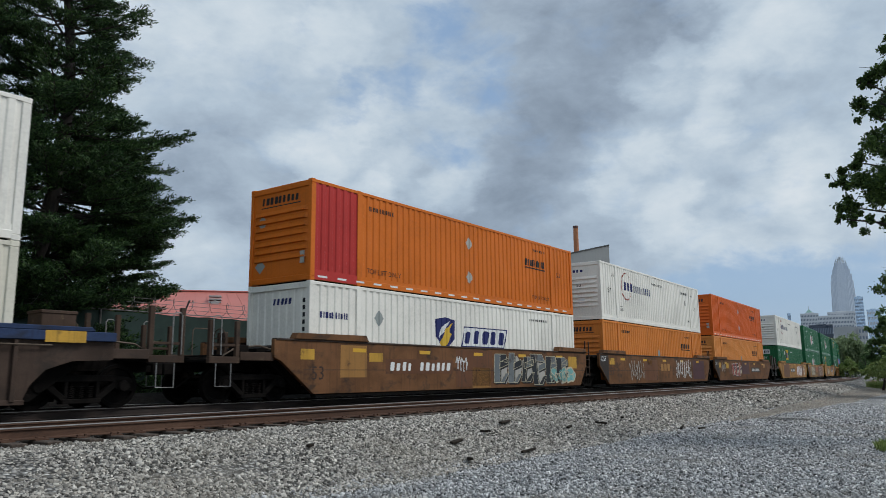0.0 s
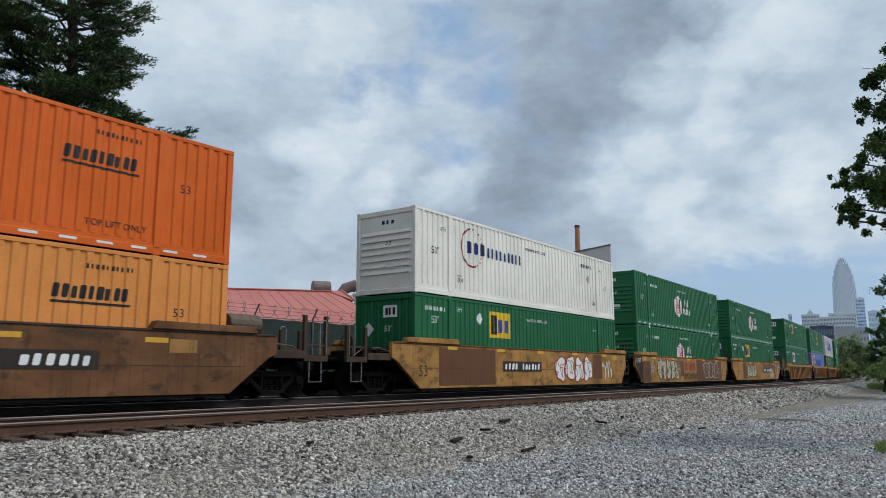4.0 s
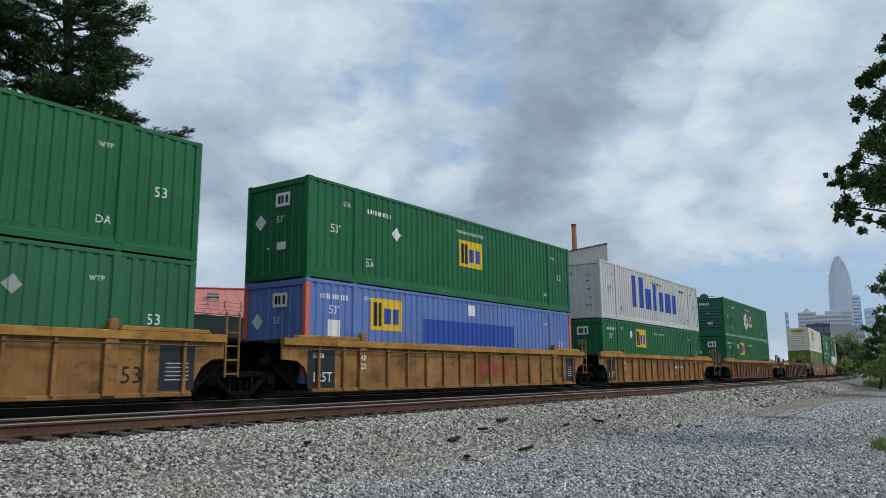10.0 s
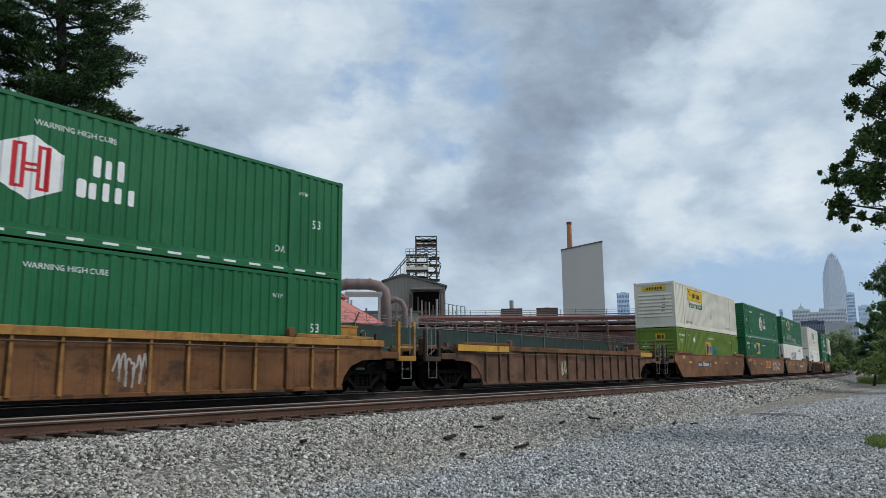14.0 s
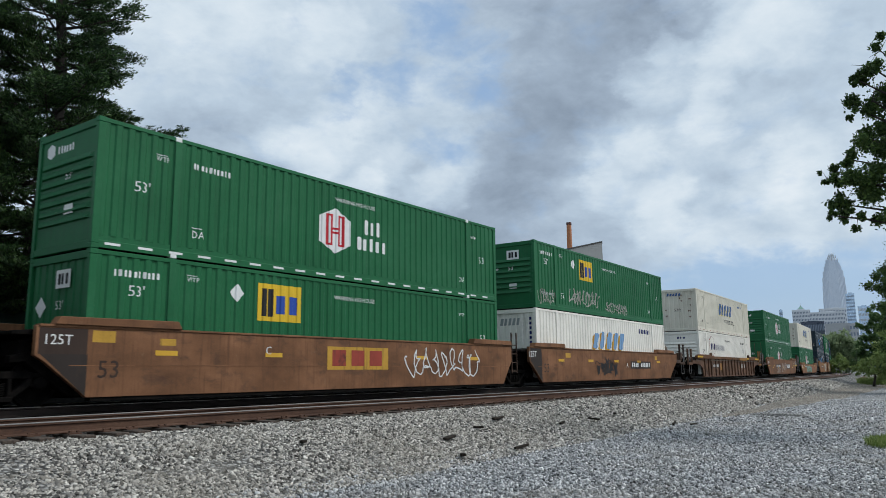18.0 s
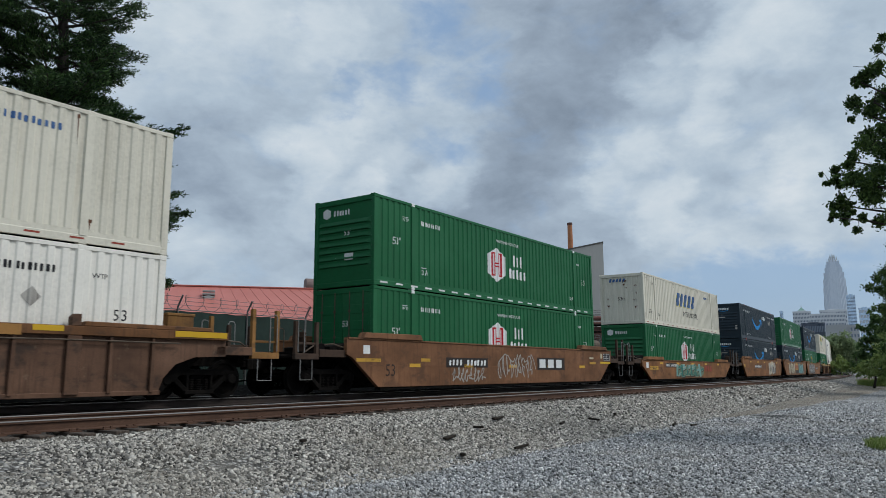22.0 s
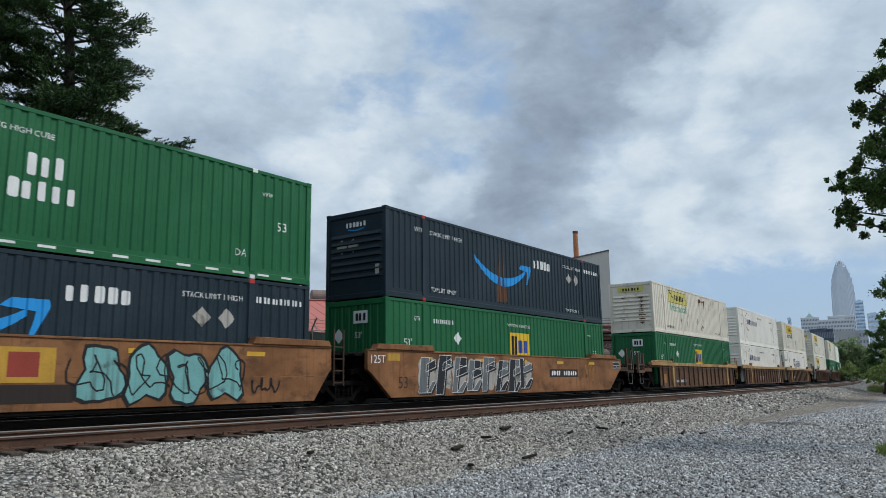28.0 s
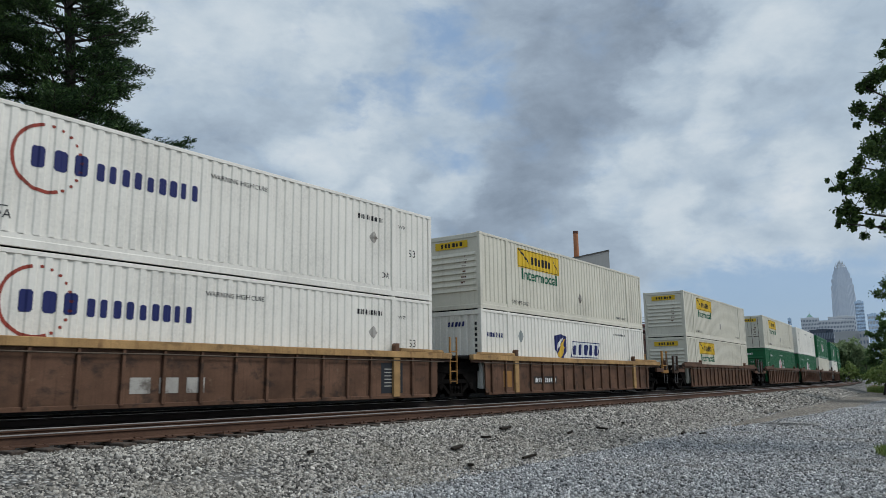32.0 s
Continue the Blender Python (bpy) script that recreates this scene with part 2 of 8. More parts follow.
# grimy steel, its colour taken near black for the shade under the cars
STEEL = surface("shaded_grimy_steel", [(0.003, 0.0026, 0.0023), (0.006, 0.0052, 0.0047), (0.014, 0.0115, 0.010)], 0.9, 4, 60, 0.3, 0.0, spec=0.08)
GRIP = surface("scuffed_brown_metal", [(0.06, 0.042, 0.03), (0.14, 0.105, 0.075)], 0.7, 8, 60, 0.1, 0.2)
RAIL = surface("rusty_rail", [(0.045, 0.022, 0.014), (0.085, 0.042, 0.025), (0.13, 0.072, 0.045)], 0.85, 3, 50, 0.3, 0.2, stretch=(0.3, 0.3, 1))
# darker copy of the rail colour for the shade under the train
SHADED_RAIL = surface("shaded_rail", [(0.018, 0.012, 0.010), (0.04, 0.026, 0.020)], 0.85, 3, 50, 0.3, stretch=(0.3, 0.3, 1))
RAIL_TOP = surface("polished_rail_head", [(0.30, 0.27, 0.25), (0.46, 0.43, 0.40)], 0.38, 3, 50, 0.02, 0.95, stretch=(0.2, 0.2, 1))
TIE = surface("creosoted_timber", [(0.018, 0.013, 0.010), (0.055, 0.040, 0.030), (0.12, 0.092, 0.072)], 0.9, 6, 40, 0.6, stretch=(4, 0.6, 4))

def pebbles(name, tones, cell, dusty):
    """Loose small stone: every pebble with a tone of its own, shade painted into the gaps, drifts of finer dust."""
    m = bpy.data.materials.new(name)
    m.use_nodes = True
    n = Nodes(m.node_tree)
    co = n.add("ShaderNodeTexCoord").outputs["Object"]
    co = n.vmath("ADD", co, n.vmath("MULTIPLY", n.add("ShaderNodeTexNoise", {"Vector": co, "Scale": 1 / cell, "Detail": 2.0}).outputs[1], (cell * 0.5, cell * 0.5, cell * 0.5)))
    cells = n.add("ShaderNodeTexVoronoi", {"Vector": co, "Scale": 1 / cell})
    tone = n.add("ShaderNodeSeparateXYZ", {0: cells.outputs["Color"]}).outputs[0]
    col = n.ramp(tone, [(i / (len(tones) - 1), c) for i, c in enumerate(tones)])
    gap = n.smooth(cells.outputs["Distance"], 0.30, 0.62)
    col = n.mix(n.math("MULTIPLY", gap, 0.75), col, tuple(x * 0.25 for x in tones[0]) + (1,))
    patch = n.noise(co, 0.5, 6, 0.6)
    col = n.mix(n.math("MULTIPLY", n.smooth(patch, 0.48, 0.66), 0.40), col, (*dusty, 1))
    broad = n.noise(co, 0.13, 3, 0.5)
    col = n.mix(0.6, col, n.ramp(broad, [(0.3, (0.78, 0.78, 0.78)), (0.7, (1.16, 1.16, 1.16))]), "MULTIPLY")
    bs = n.add("ShaderNodeBsdfPrincipled", {"Base Color": col, "Roughness": 0.9, "Specular IOR Level": 0.25})
    bp = n.add("ShaderNodeBump", {"Strength": 1.0, "Distance": cell * 0.6, "Height": n.math("SUBTRACT", 1.0, cells.outputs["Distance"])})
    n.t.links.new(bp.outputs[0], bs.inputs["Normal"])
    n.t.links.new(bs.outputs[0], n.add("ShaderNodeOutputMaterial").inputs[0])
    return m


BED = pebbles("ballast_bed", [(0.03, 0.029, 0.028), (0.10, 0.097, 0.092), (0.24, 0.233, 0.218), (0.40, 0.39, 0.365), (0.14, 0.14, 0.14), (0.60, 0.59, 0.56)], 0.07, (0.20, 0.185, 0.16))
# oil and the train's shade both go into this near-black colour
SHADED_OILY = surface("shaded_oily_ballast", [(0.004, 0.0036, 0.0033), (0.010, 0.009, 0.008), (0.022, 0.020, 0.018)], 0.95, 7, 26, 1.0, spec=0.08, size=0.05)

SIGN_WHITE = surface("white_lettering", [(0.62, 0.63, 0.62), (0.78, 0.79, 0.78)], 0.6, 2, 30, 0.0)

# ---- geometry helpers ----
class Geo:
    """Collects boxes, prisms and tubes, and makes one mesh of them."""

    def __init__(self):
        self.v, self.f = [], []

    def add(self, verts, faces):
        k = len(self.v)
        self.v += [tuple(p) for p in verts]
        self.f += [tuple(i + k for i in f) for f in faces]
        return self

    def box(self, x0, x1, y0, y1, z0, z1):
        return self.add([(x0, y0, z0), (x1, y0, z0), (x1, y1, z0), (x0, y1, z0), (x0, y0, z1), (x1, y0, z1), (x1, y1, z1), (x0, y1, z1)],
                        [(3, 2, 1, 0), (4, 5, 6, 7), (0, 1, 5, 4), (1, 2, 6, 5), (2, 3, 7, 6), (3, 0, 4, 7)])

    def prism(self, outline, y0, y1, axis="y"):
        """An outline of (x, z) pushed from y0 to y1; axis x takes (y, z), axis z takes (x, y)."""
        put = {"y": lambda a, b, c: (a, c, b), "x": lambda a, b, c: (c, a, b), "z": lambda a, b, c: (a, b, c)}[axis]
        n = len(outline)
        area = sum(outline[i][0] * outline[(i + 1) % n][1] - outline[(i + 1) % n][0] * outline[i][1] for i in range(n))
        flip = (area > 0) == (axis == "y")
        vs = [put(a, b, y0) for a, b in outline] + [put(a, b, y1) for a, b in outline]
        fs = [tuple(range(n)), tuple(range(2 * n - 1, n - 1, -1))]
        fs += [(i, i + n, (i + 1) % n + n, (i + 1) % n) for i in range(n)]
        return self.add(vs, [f if flip else f[::-1] for f in fs] if axis != "y" else [f[::-1] if flip else f for f in fs])

    def tube(self, points, r, sides=8, r2=None, cap=True):
        pts = [Vector(p) for p in points]
        rings = []
        n = len(pts)
        for i, p in enumerate(pts):
            d = (pts[min(i + 1, n - 1)] - pts[max(i - 1, 0)]).normalized()
            a = d.orthogonal().normalized() if i == 0 else (a - d * a.dot(d)).normalized()
            b = d.cross(a)
            rr = r if r2 is None else r + (r2 - r) * i / (n - 1)
            rings.append([p + (a * math.cos(6.28319 * j / sides) + b * math.sin(6.28319 * j / sides)) * rr for j in range(sides)])
        fs = []
        for i in range(n - 1):
            fs += [(i * sides + j, i * sides + (j + 1) % sides, (i + 1) * sides + (j + 1) % sides, (i + 1) * sides + j) for j in range(sides)]
        if cap:
            fs += [tuple(range(sides))[::-1], tuple(range((n - 1) * sides, n * sides))]
        return self.add([q for ring in rings for q in ring], fs)

    def lathe(self, profile, centre, sides=24):
        """Turns (radius, y) pairs round the y axis at centre."""
        cx, cy, cz = centre
        vs, fs, n = [], [], len(profile)
        for j in range(sides):
            c, s = math.cos(6.28319 * j / sides), math.sin(6.28319 * j / sides)
            vs += [(cx + r * c, cy + y, cz + r * s) for r, y in profile]
        for j in range(sides):
            k = (j + 1) % sides
            fs += [(j * n + i, j * n + i + 1, k * n + i + 1, k * n + i) for i in range(n - 1)]
        return self.add(vs, fs)

    def mesh(self, name, bevel=0.0, smooth=False):
        me = bpy.data.meshes.new(name)
        me.from_pydata(self.v, [], self.f)
        bm = bmesh.new()
        bm.from_mesh(me)
        bmesh.ops.recalc_face_normals(bm, faces=bm.faces[:])
        if bevel:
            edges = [e for e in bm.edges if len(e.link_faces) == 2 and e.calc_face_angle(0) > 0.5]
            bmesh.ops.bevel(bm, geom=edges, offset=bevel, segments=1, affect="EDGES", clamp_overlap=True)
        bm.to_mesh(me)
        bm.free()
        if smooth:
            me.shade_smooth()
        return me


def part(name, me, material, parent=None, label="", at=None):
    """Links a mesh as one object, under a thing or a part; the material is the object's own."""
    ob = new(name, me)
    if not me.materials:
        me.materials.append(material)
    ob.material_slots[0].link = "OBJECT"
    ob.material_slots[0].material = material
    if parent is not None:
        ob.parent = parent
    if at is not None:
        ob.matrix_basis = at if isinstance(at, Matrix) else Matrix.Translation(at)
    if label:
        ob["label"] = label
    return ob


MESHES = {}


def shared(key, make):
    """A mesh made once and used by all alike parts."""
    if key not in MESHES:
        MESHES[key] = make()
    return MESHES[key]


# ---- the line ----
BEND, NEAREST = 1152.5, 16.34   # radius of the curve and distance of the train's track from the camera
SIDING, SIDING_Z = -3.83, -0.085   # the empty track on the camera's side


def on_line(s, off=0.0, z=0.0):
    a = s / BEND
    return Vector(((BEND - off) * math.sin(a), NEAREST + BEND - (BEND - off) * math.cos(a), z))


def line_pose(s, off=0.0, z=0.0):
    p = on_line(s, off, z)
    return pose(p.x, p.y, p.z, 0, 0, math.degrees(s / BEND))


def at_sky(az, el, dist):
    """A place at that bearing and elevation seen from the camera, dist metres off over ground."""
    return Vector((dist * math.sin(radians(az)), dist * math.cos(radians(az)), EYE[2] + dist * math.tan(radians(el))))


# ---- ground, track bed and rails ----
GROUND_Z = -1.0
rng = random.Random(5)


def sheet(name, xs, ys, height, material):
    vs = [(x, y, height(x, y)) for y in ys for x in xs]
    w = len(xs)
    fs = [(j * w + i, j * w + i + 1, (j + 1) * w + i + 1, (j + 1) * w + i) for j in range(len(ys) - 1) for i in range(w - 1)]
    me = bpy.data.meshes.new(name)
    me.from_pydata(vs, [], fs)
    me.shade_smooth()
    return part(name, me, material)


def ladder(lo, hi, first, growth, limit):
    out, x, step = [lo], lo, first
    while x < hi:
        x += step
        step = min(step * growth, limit)
        out.append(min(x, hi))
    return out


def ground_height(x, y):
    far = math.hypot(x, y)
    return GROUND_Z + (0.014 * noise.noise((x * 0.22, y * 0.22, 3)) + 0.008 * noise.noise((x * 0.9, y * 0.9, 1)) - 0.012 if far < 120 else 0.0)


GRAVEL = pebbles("grey_gravel_ground", [(0.10, 0.102, 0.105), (0.26, 0.264, 0.268), (0.43, 0.434, 0.436), (0.60, 0.60, 0.595), (0.32, 0.325, 0.33), (0.78, 0.78, 0.77)], 0.055, (0.26, 0.255, 0.24))
near = ladder(0, 60, 0.5, 1.06, 4)
far = [80, 120, 200, 350, 600, 1000, 1800, 3200]
axis = [-v for v in far[::-1]] + [-v for v in near[:0:-1]] + near + far
ground = tagged(sheet("ground", axis, axis, ground_height, GRAVEL), "flat grey gravel yard beside the railway", "ground", kind="structure")

# added bank at 3.0 to 3.6 stands dark for shade under the cars
PROFILE = [(-9.6, -1.12), (-8.6, -1.0), (-7.6, -0.80), (-6.9, -0.60), (-6.2, -0.43), (-5.5, -0.36), (-5.2, -0.35), (-4.7, -0.345), (-3.83, -0.325), (-2.4, -0.31),
           (-1.6, -0.24), (0.0, -0.22), (1.6, -0.24), (2.3, -0.20), (3.0, 0.14), (3.6, 0.22), (4.6, 0.05), (5.6, -0.6), (6.4, -1.12)]


def bed_height(s, off):
    for (a, za), (b, zb) in zip(PROFILE, PROFILE[1:]):
        if off <= b:
            z = za + (zb - za) * max(0, off - a) / (b - a)
            break
    else:
        z = zb
    return z + 0.035 * noise.noise((s * 0.6, off * 1.3, 7)) * (1 if off < -5.3 else 0.3)


def track_bed(name, lo, hi, material, label):
    offs = [p[0] + (q[0] - p[0]) * i / 3 for p, q in zip(PROFILE, PROFILE[1:]) for i in range(3)] + [PROFILE[-1][0]]
    offs = [o for o in offs if lo - 1e-6 <= o <= hi + 1e-6]
    ss = [-v for v in ladder(10, 420, 3, 1.15, 20)[::-1]] + ladder(-9, 60, 0.5, 1.0, 0.5) + ladder(62, 620, 2, 1.08, 15)
    vs, fs, w = [], [], len(offs)
    for s in ss:
        vs += [tuple(on_line(s, o, bed_height(s, o))) for o in offs]
    fs = [(j * w + i, (j + 1) * w + i, (j + 1) * w + i + 1, j * w + i + 1) for j in range(len(ss) - 1) for i in range(w - 1)]
    me = bpy.data.meshes.new(name)
    me.from_pydata(vs, [], fs)
    me.shade_smooth()
    return tagged(part(name, me, material), label, "ballast bed", kind="structure")


track_bed("track_shoulder", -9.6, -4.7, BED, "sloping shoulder of grey crushed stone beside the track")
track_bed("track_bed", -4.7, 6.4, SHADED_OILY, "oily crushed stone under two railway tracks, blackened for shade")

RAIL_SHAPE = [(-0.075, -0.18), (0.075, -0.18), (0.075, -0.166), (0.012, -0.148), (0.009, -0.05), (0.036, -0.038), (0.036, -0.006), (0.028, 0.0),
              (-0.028, 0.0), (-0.036, -0.006), (-0.036, -0.038), (-0.009, -0.05), (-0.012, -0.148), (-0.075, -0.166)]


def sweep(name, shape, off, z, s0, s1, step, material):
    vs, fs, n = [], [], len(shape)
    count = int((s1 - s0) / step) + 1
    for i in range(count):
        s = s0 + i * step
        vs += [tuple(on_line(s, off + a, z + b)) for a, b in shape]
    for i in range(count - 1):
        fs += [(i * n + j, (i + 1) * n + j, (i + 1) * n + (j + 1) % n, i * n + (j + 1) % n) for j in range(n)]
    me = bpy.data.meshes.new(name)
    me.from_pydata(vs, [], fs)
    return part(name, me, material)


for track, z in ((0.0, 0.0), (SIDING, SIDING_Z)):
    for side in (-0.7525, 0.7525):
        r = sweep("rail", RAIL_SHAPE, track + side, z, -400, 600, 4.0, RAIL if track else SHADED_RAIL)
        tagged(r, "rust-brown steel running rail spiked to timber ties", "rail", "rails of the two tracks")
        top = sweep("railhead", [(-0.038, -0.013), (0.038, -0.013), (0.038, -0.004), (0.028, 0.004), (-0.028, 0.004), (-0.038, -0.004)], track + side, z, -400, 600, 4.0, RAIL_TOP)
        top.parent = r
        top["label"] = "polished running surface"


def tie_mesh():
    return Geo().box(-0.115, 0.115, -1.32, 1.32, -0.18, 0.0).mesh("tie", 0.012)


def tie_plate_mesh():
    g = Geo().box(-0.10, 0.10, -0.18, 0.18, 0.0, 0.018)
    for x, y in ((-0.06, -0.11), (0.06, 0.11), (0.06, -0.11)):
        g.box(x - 0.013, x + 0.013, y - 0.025, y + 0.02, 0.018, 0.05)
    return g.mesh("tie_plate")


for track, z in ((SIDING, SIDING_Z), (0.0, 0.0)):
    for i in range(230 if track else 60):
        s = -12 + i * 0.53 + rng.uniform(-0.05, 0.05)
        m = line_pose(s, track + rng.uniform(-0.07, 0.07), z - 0.198) @ pose(0, 0, 0, 0, 0, rng.uniform(-1.5, 1.5))
        t = part("railway_tie", shared("tie", tie_mesh), TIE, at=m)
        tagged(t, "dark weathered timber tie bedded in crushed stone", "railway tie", "ties of the track")
        if track and s < 30:
            for side in (-0.7525, 0.7525):
                part("tie_plate", shared("plate", tie_plate_mesh), RAIL, t, at=(0, side, 0.0))

# ---- containers ----
LONG, WIDE, HIGH = 16.154, 2.59, 2.896
HALF = LONG / 2
POSTS = (1.98 - HALF, HALF - 1.98)


def side_panel_mesh():
    """Corrugated sheet of one long side in three bays between the posts, outer face towards -y."""
    g = Geo()
    for x0, x1 in ((-HALF + 0.14, POSTS[0] - 0.08), (POSTS[0] + 0.08, POSTS[1] - 0.08), (POSTS[1] + 0.08, HALF - 0.14)):
        n = max(1, round((x1 - x0) / 0.29))
        p = (x1 - x0) / n
        line = []
        for i in range(n):
            a = x0 + i * p
            line += [(a, 0.0), (a + p * 0.42, 0.0), (a + p * 0.54, 0.030), (a + p * 0.88, 0.030)]
        line.append((x1, 0.0))
        y = -WIDE / 2 + 0.012
        vs = [(a, y + d, z) for z in (0.28, 2.80) for a, d in line]
        k = len(line)
        g.add(vs, [(i, i + 1, i + 1 + k, i + k) for i in range(k - 1)])
    me = g.mesh("side_panel")
    bm = bmesh.new()
    bm.from_mesh(me)
    bmesh.ops.solidify(bm, geom=bm.faces[:], thickness=0.004)
    bm.to_mesh(me)
    bm.free()
    return me


def ribbed_end_mesh():
    """Front wall with horizontal pressed ribs over most of its height."""
    x, w = -HALF + 0.05, WIDE / 2 - 0.09
    g = Geo().box(x, x + 0.03, -w, w, 0.15, 2.80)
    deep = 0.058
    for i in range(7):
        z, b = 0.66 + i * 0.225, w - 0.07
        vs = [(x, -b, z), (x, b, z), (x, b - 0.03, z + 0.15), (x, -b + 0.03, z + 0.15),
              (x - deep, -b + 0.13, z + 0.022), (x - deep, b - 0.13, z + 0.022), (x - deep + 0.008, b - 0.14, z + 0.05), (x - deep + 0.008, -b + 0.14, z + 0.05)]
        g.add(vs, [(0, 4, 5, 1), (4, 7, 6, 5), (7, 3, 2, 6), (0, 3, 7, 4), (1, 5, 6, 2), (0, 1, 2, 3)])
    return g.mesh("end_wall")


def plain_end_mesh():
    x, w = -HALF + 0.05, WIDE / 2 - 0.09
    line = []
    n = 8
    for i in range(n):
        y = -w + 2 * w * i / n
        line += [(y, x), (y + 0.13, x), (y + 0.17, x + 0.03), (y + 0.27, x + 0.03)]
    line += [(w, x), (w, x + 0.05), (-w, x + 0.05)]
    g = Geo()
    vs = [(b, a, z) for z in (0.15, 2.80) for a, b in line]
    k = len(line)
    g.add(vs, [(i, (i + 1) % k, (i + 1) % k + k, i + k) for i in range(k)] + [tuple(range(k)), tuple(range(k, 2 * k))])
    return g.mesh("end_wall")


def door_mesh():
    g = Geo().box(0, 0.05, 0.0, 1.16, 0.16, 2.78)
    for z in (0.55, 1.05, 1.55, 2.05):
        g.box(-0.015, 0.0, 0.08, 1.08, z, z + 0.28)
    return g.mesh("door_leaf", 0.006)


def rod_mesh():
    g = Geo().tube([(0, 0, 0.1), (0, 0, 2.75)], 0.017, 6)
    for z in (0.5, 1.3, 2.1):
        g.box(-0.03, 0.03, -0.03, 0.03, z, z + 0.08)
    return g.box(-0.02, 0.0, 0, 0.35, 1.0, 1.04).mesh("lock_rod")


def roof_mesh():
    g = Geo().box(-HALF + 0.1, HALF - 0.1, -1.25, 1.25, 2.84, 2.868)
    for i in range(15):
        x = -HALF + 0.6 + i * 1.06
        g.box(x, x + 0.5, -1.1, 1.1, 2.868, 2.88)
    return g.mesh("roof")


def container(scheme, name="container"):
    """An empty carrying a domestic container's parts; its base is at z = 0."""
    body, frame_paint, end, label = scheme["body"], scheme.get("frame", scheme["body"]), scheme.get("end", "ribs"), scheme["label"]
    e = new("shipping_container")
    tagged(e, label, "container", "containers on the train")
    turn = pose(0, 0, 0, 0, 0, 180)
    for m in (Matrix(), turn):
        part("side_panel", shared("side_panel", side_panel_mesh), body, e, at=m)
        part("bottom_rail", shared("bottom_rail", lambda: Geo().prism([(-1.295, 0.028), (-1.295, 0.175), (-1.283, 0.19), (-1.283, 0.30), (-1.20, 0.30), (-1.20, 0.028)], -HALF + 0.16, HALF - 0.16, "x").mesh("bottom_rail")), frame_paint, e, at=m)
        part("top_rail", shared("top_rail", lambda: Geo().box(-HALF + 0.16, HALF - 0.16, -1.293, -1.21, 2.79, 2.884).mesh("top_rail", 0.008)), frame_paint, e, at=m)
        for x in POSTS:
            part("lift_post", shared("lift_post", lambda: Geo().box(-0.085, 0.085, -1.307, -1.20, 0.176, 2.79).mesh("lift_post", 0.006)), body, e, at=m @ Matrix.Translation((x, 0, 0)))
            for z in (0.0, 2.778):
                part("corner_fitting", shared("fitting", fitting_mesh), scheme.get("fitting", frame_paint), e, at=m @ Matrix.Translation((x, -1.21, z)))
        for x in (-HALF + 0.09, HALF - 0.09):
            part("corner_post", shared("corner_post", lambda: Geo().box(-0.085, 0.085, -1.294, -1.17, 0.118, 2.778).mesh("corner_post", 0.01)), scheme.get("post", frame_paint), e, at=m @ Matrix.Translation((x, 0, 0)))
            for z in (0.0, 2.778):
                part("corner_fitting", shared("fitting", fitting_mesh), frame_paint, e, at=m @ Matrix.Translation((x, -1.21, z)))
    part("roof", shared("roof", roof_mesh), body, e)
    part("floor", shared("cfloor", lambda: Geo().box(-HALF + 0.1, HALF - 0.1, -1.2, 1.2, 0.05, 0.15).mesh("floor")), STEEL, e)
    part("end_header", shared("header", lambda: Geo().box(-HALF + 0.01, -HALF + 0.12, -1.2, 1.2, 2.70, 2.87).mesh("end_header", 0.01)), frame_paint, e)
    part("end_sill", shared("sill", lambda: Geo().box(-HALF + 0.01, -HALF + 0.12, -1.2, 1.2, 0.02, 0.18).mesh("end_sill", 0.01)), frame_paint, e)
    if end == "doors":
        for k, y in ((0, -1.17), (1, 0.01)):
            d = part("door_leaf", shared("door", door_mesh), scheme.get("end_paint", body), e, at=(-HALF + 0.03, y, 0))
            for yy in (0.3, 0.86):
                part("lock_rod", shared("rod", rod_mesh), GRIP, d, at=(-0.03, yy, 0))
    else:
        part("end_wall", shared(end, ribbed_end_mesh if end == "ribs" else plain_end_mesh), scheme.get("end_paint", body), e)
    part("rear_wall", shared("rear", lambda: Geo().box(HALF - 0.10, HALF - 0.05, -1.2, 1.2, 0.05, 2.8).mesh("rear_wall")), body, e)
    marks(e, scheme)
    return e


def fitting_mesh():
    g = Geo().box(-0.089, 0.089, -0.088, 0.074, 0.0, 0.118)
    return g.mesh("corner_fitting", 0.012)


# ---- well cars ----
def wheel_mesh():
    """One wheel turned round the y axis, flange on the inside (+y)."""
    r = 0.46
    return Geo().lathe([(0.0, -0.07), (0.10, -0.07), (0.12, -0.03), (0.36, -0.02), (0.385, -0.065), (r, -0.065), (r, 0.03), (r + 0.026, 0.04), (r + 0.022, 0.065), (0.38, 0.06), (0.36, 0.02), (0.12, 0.03), (0.10, 0.07), (0.0, 0.07)], (0, 0, 0), 28).mesh("wheel", smooth=False)


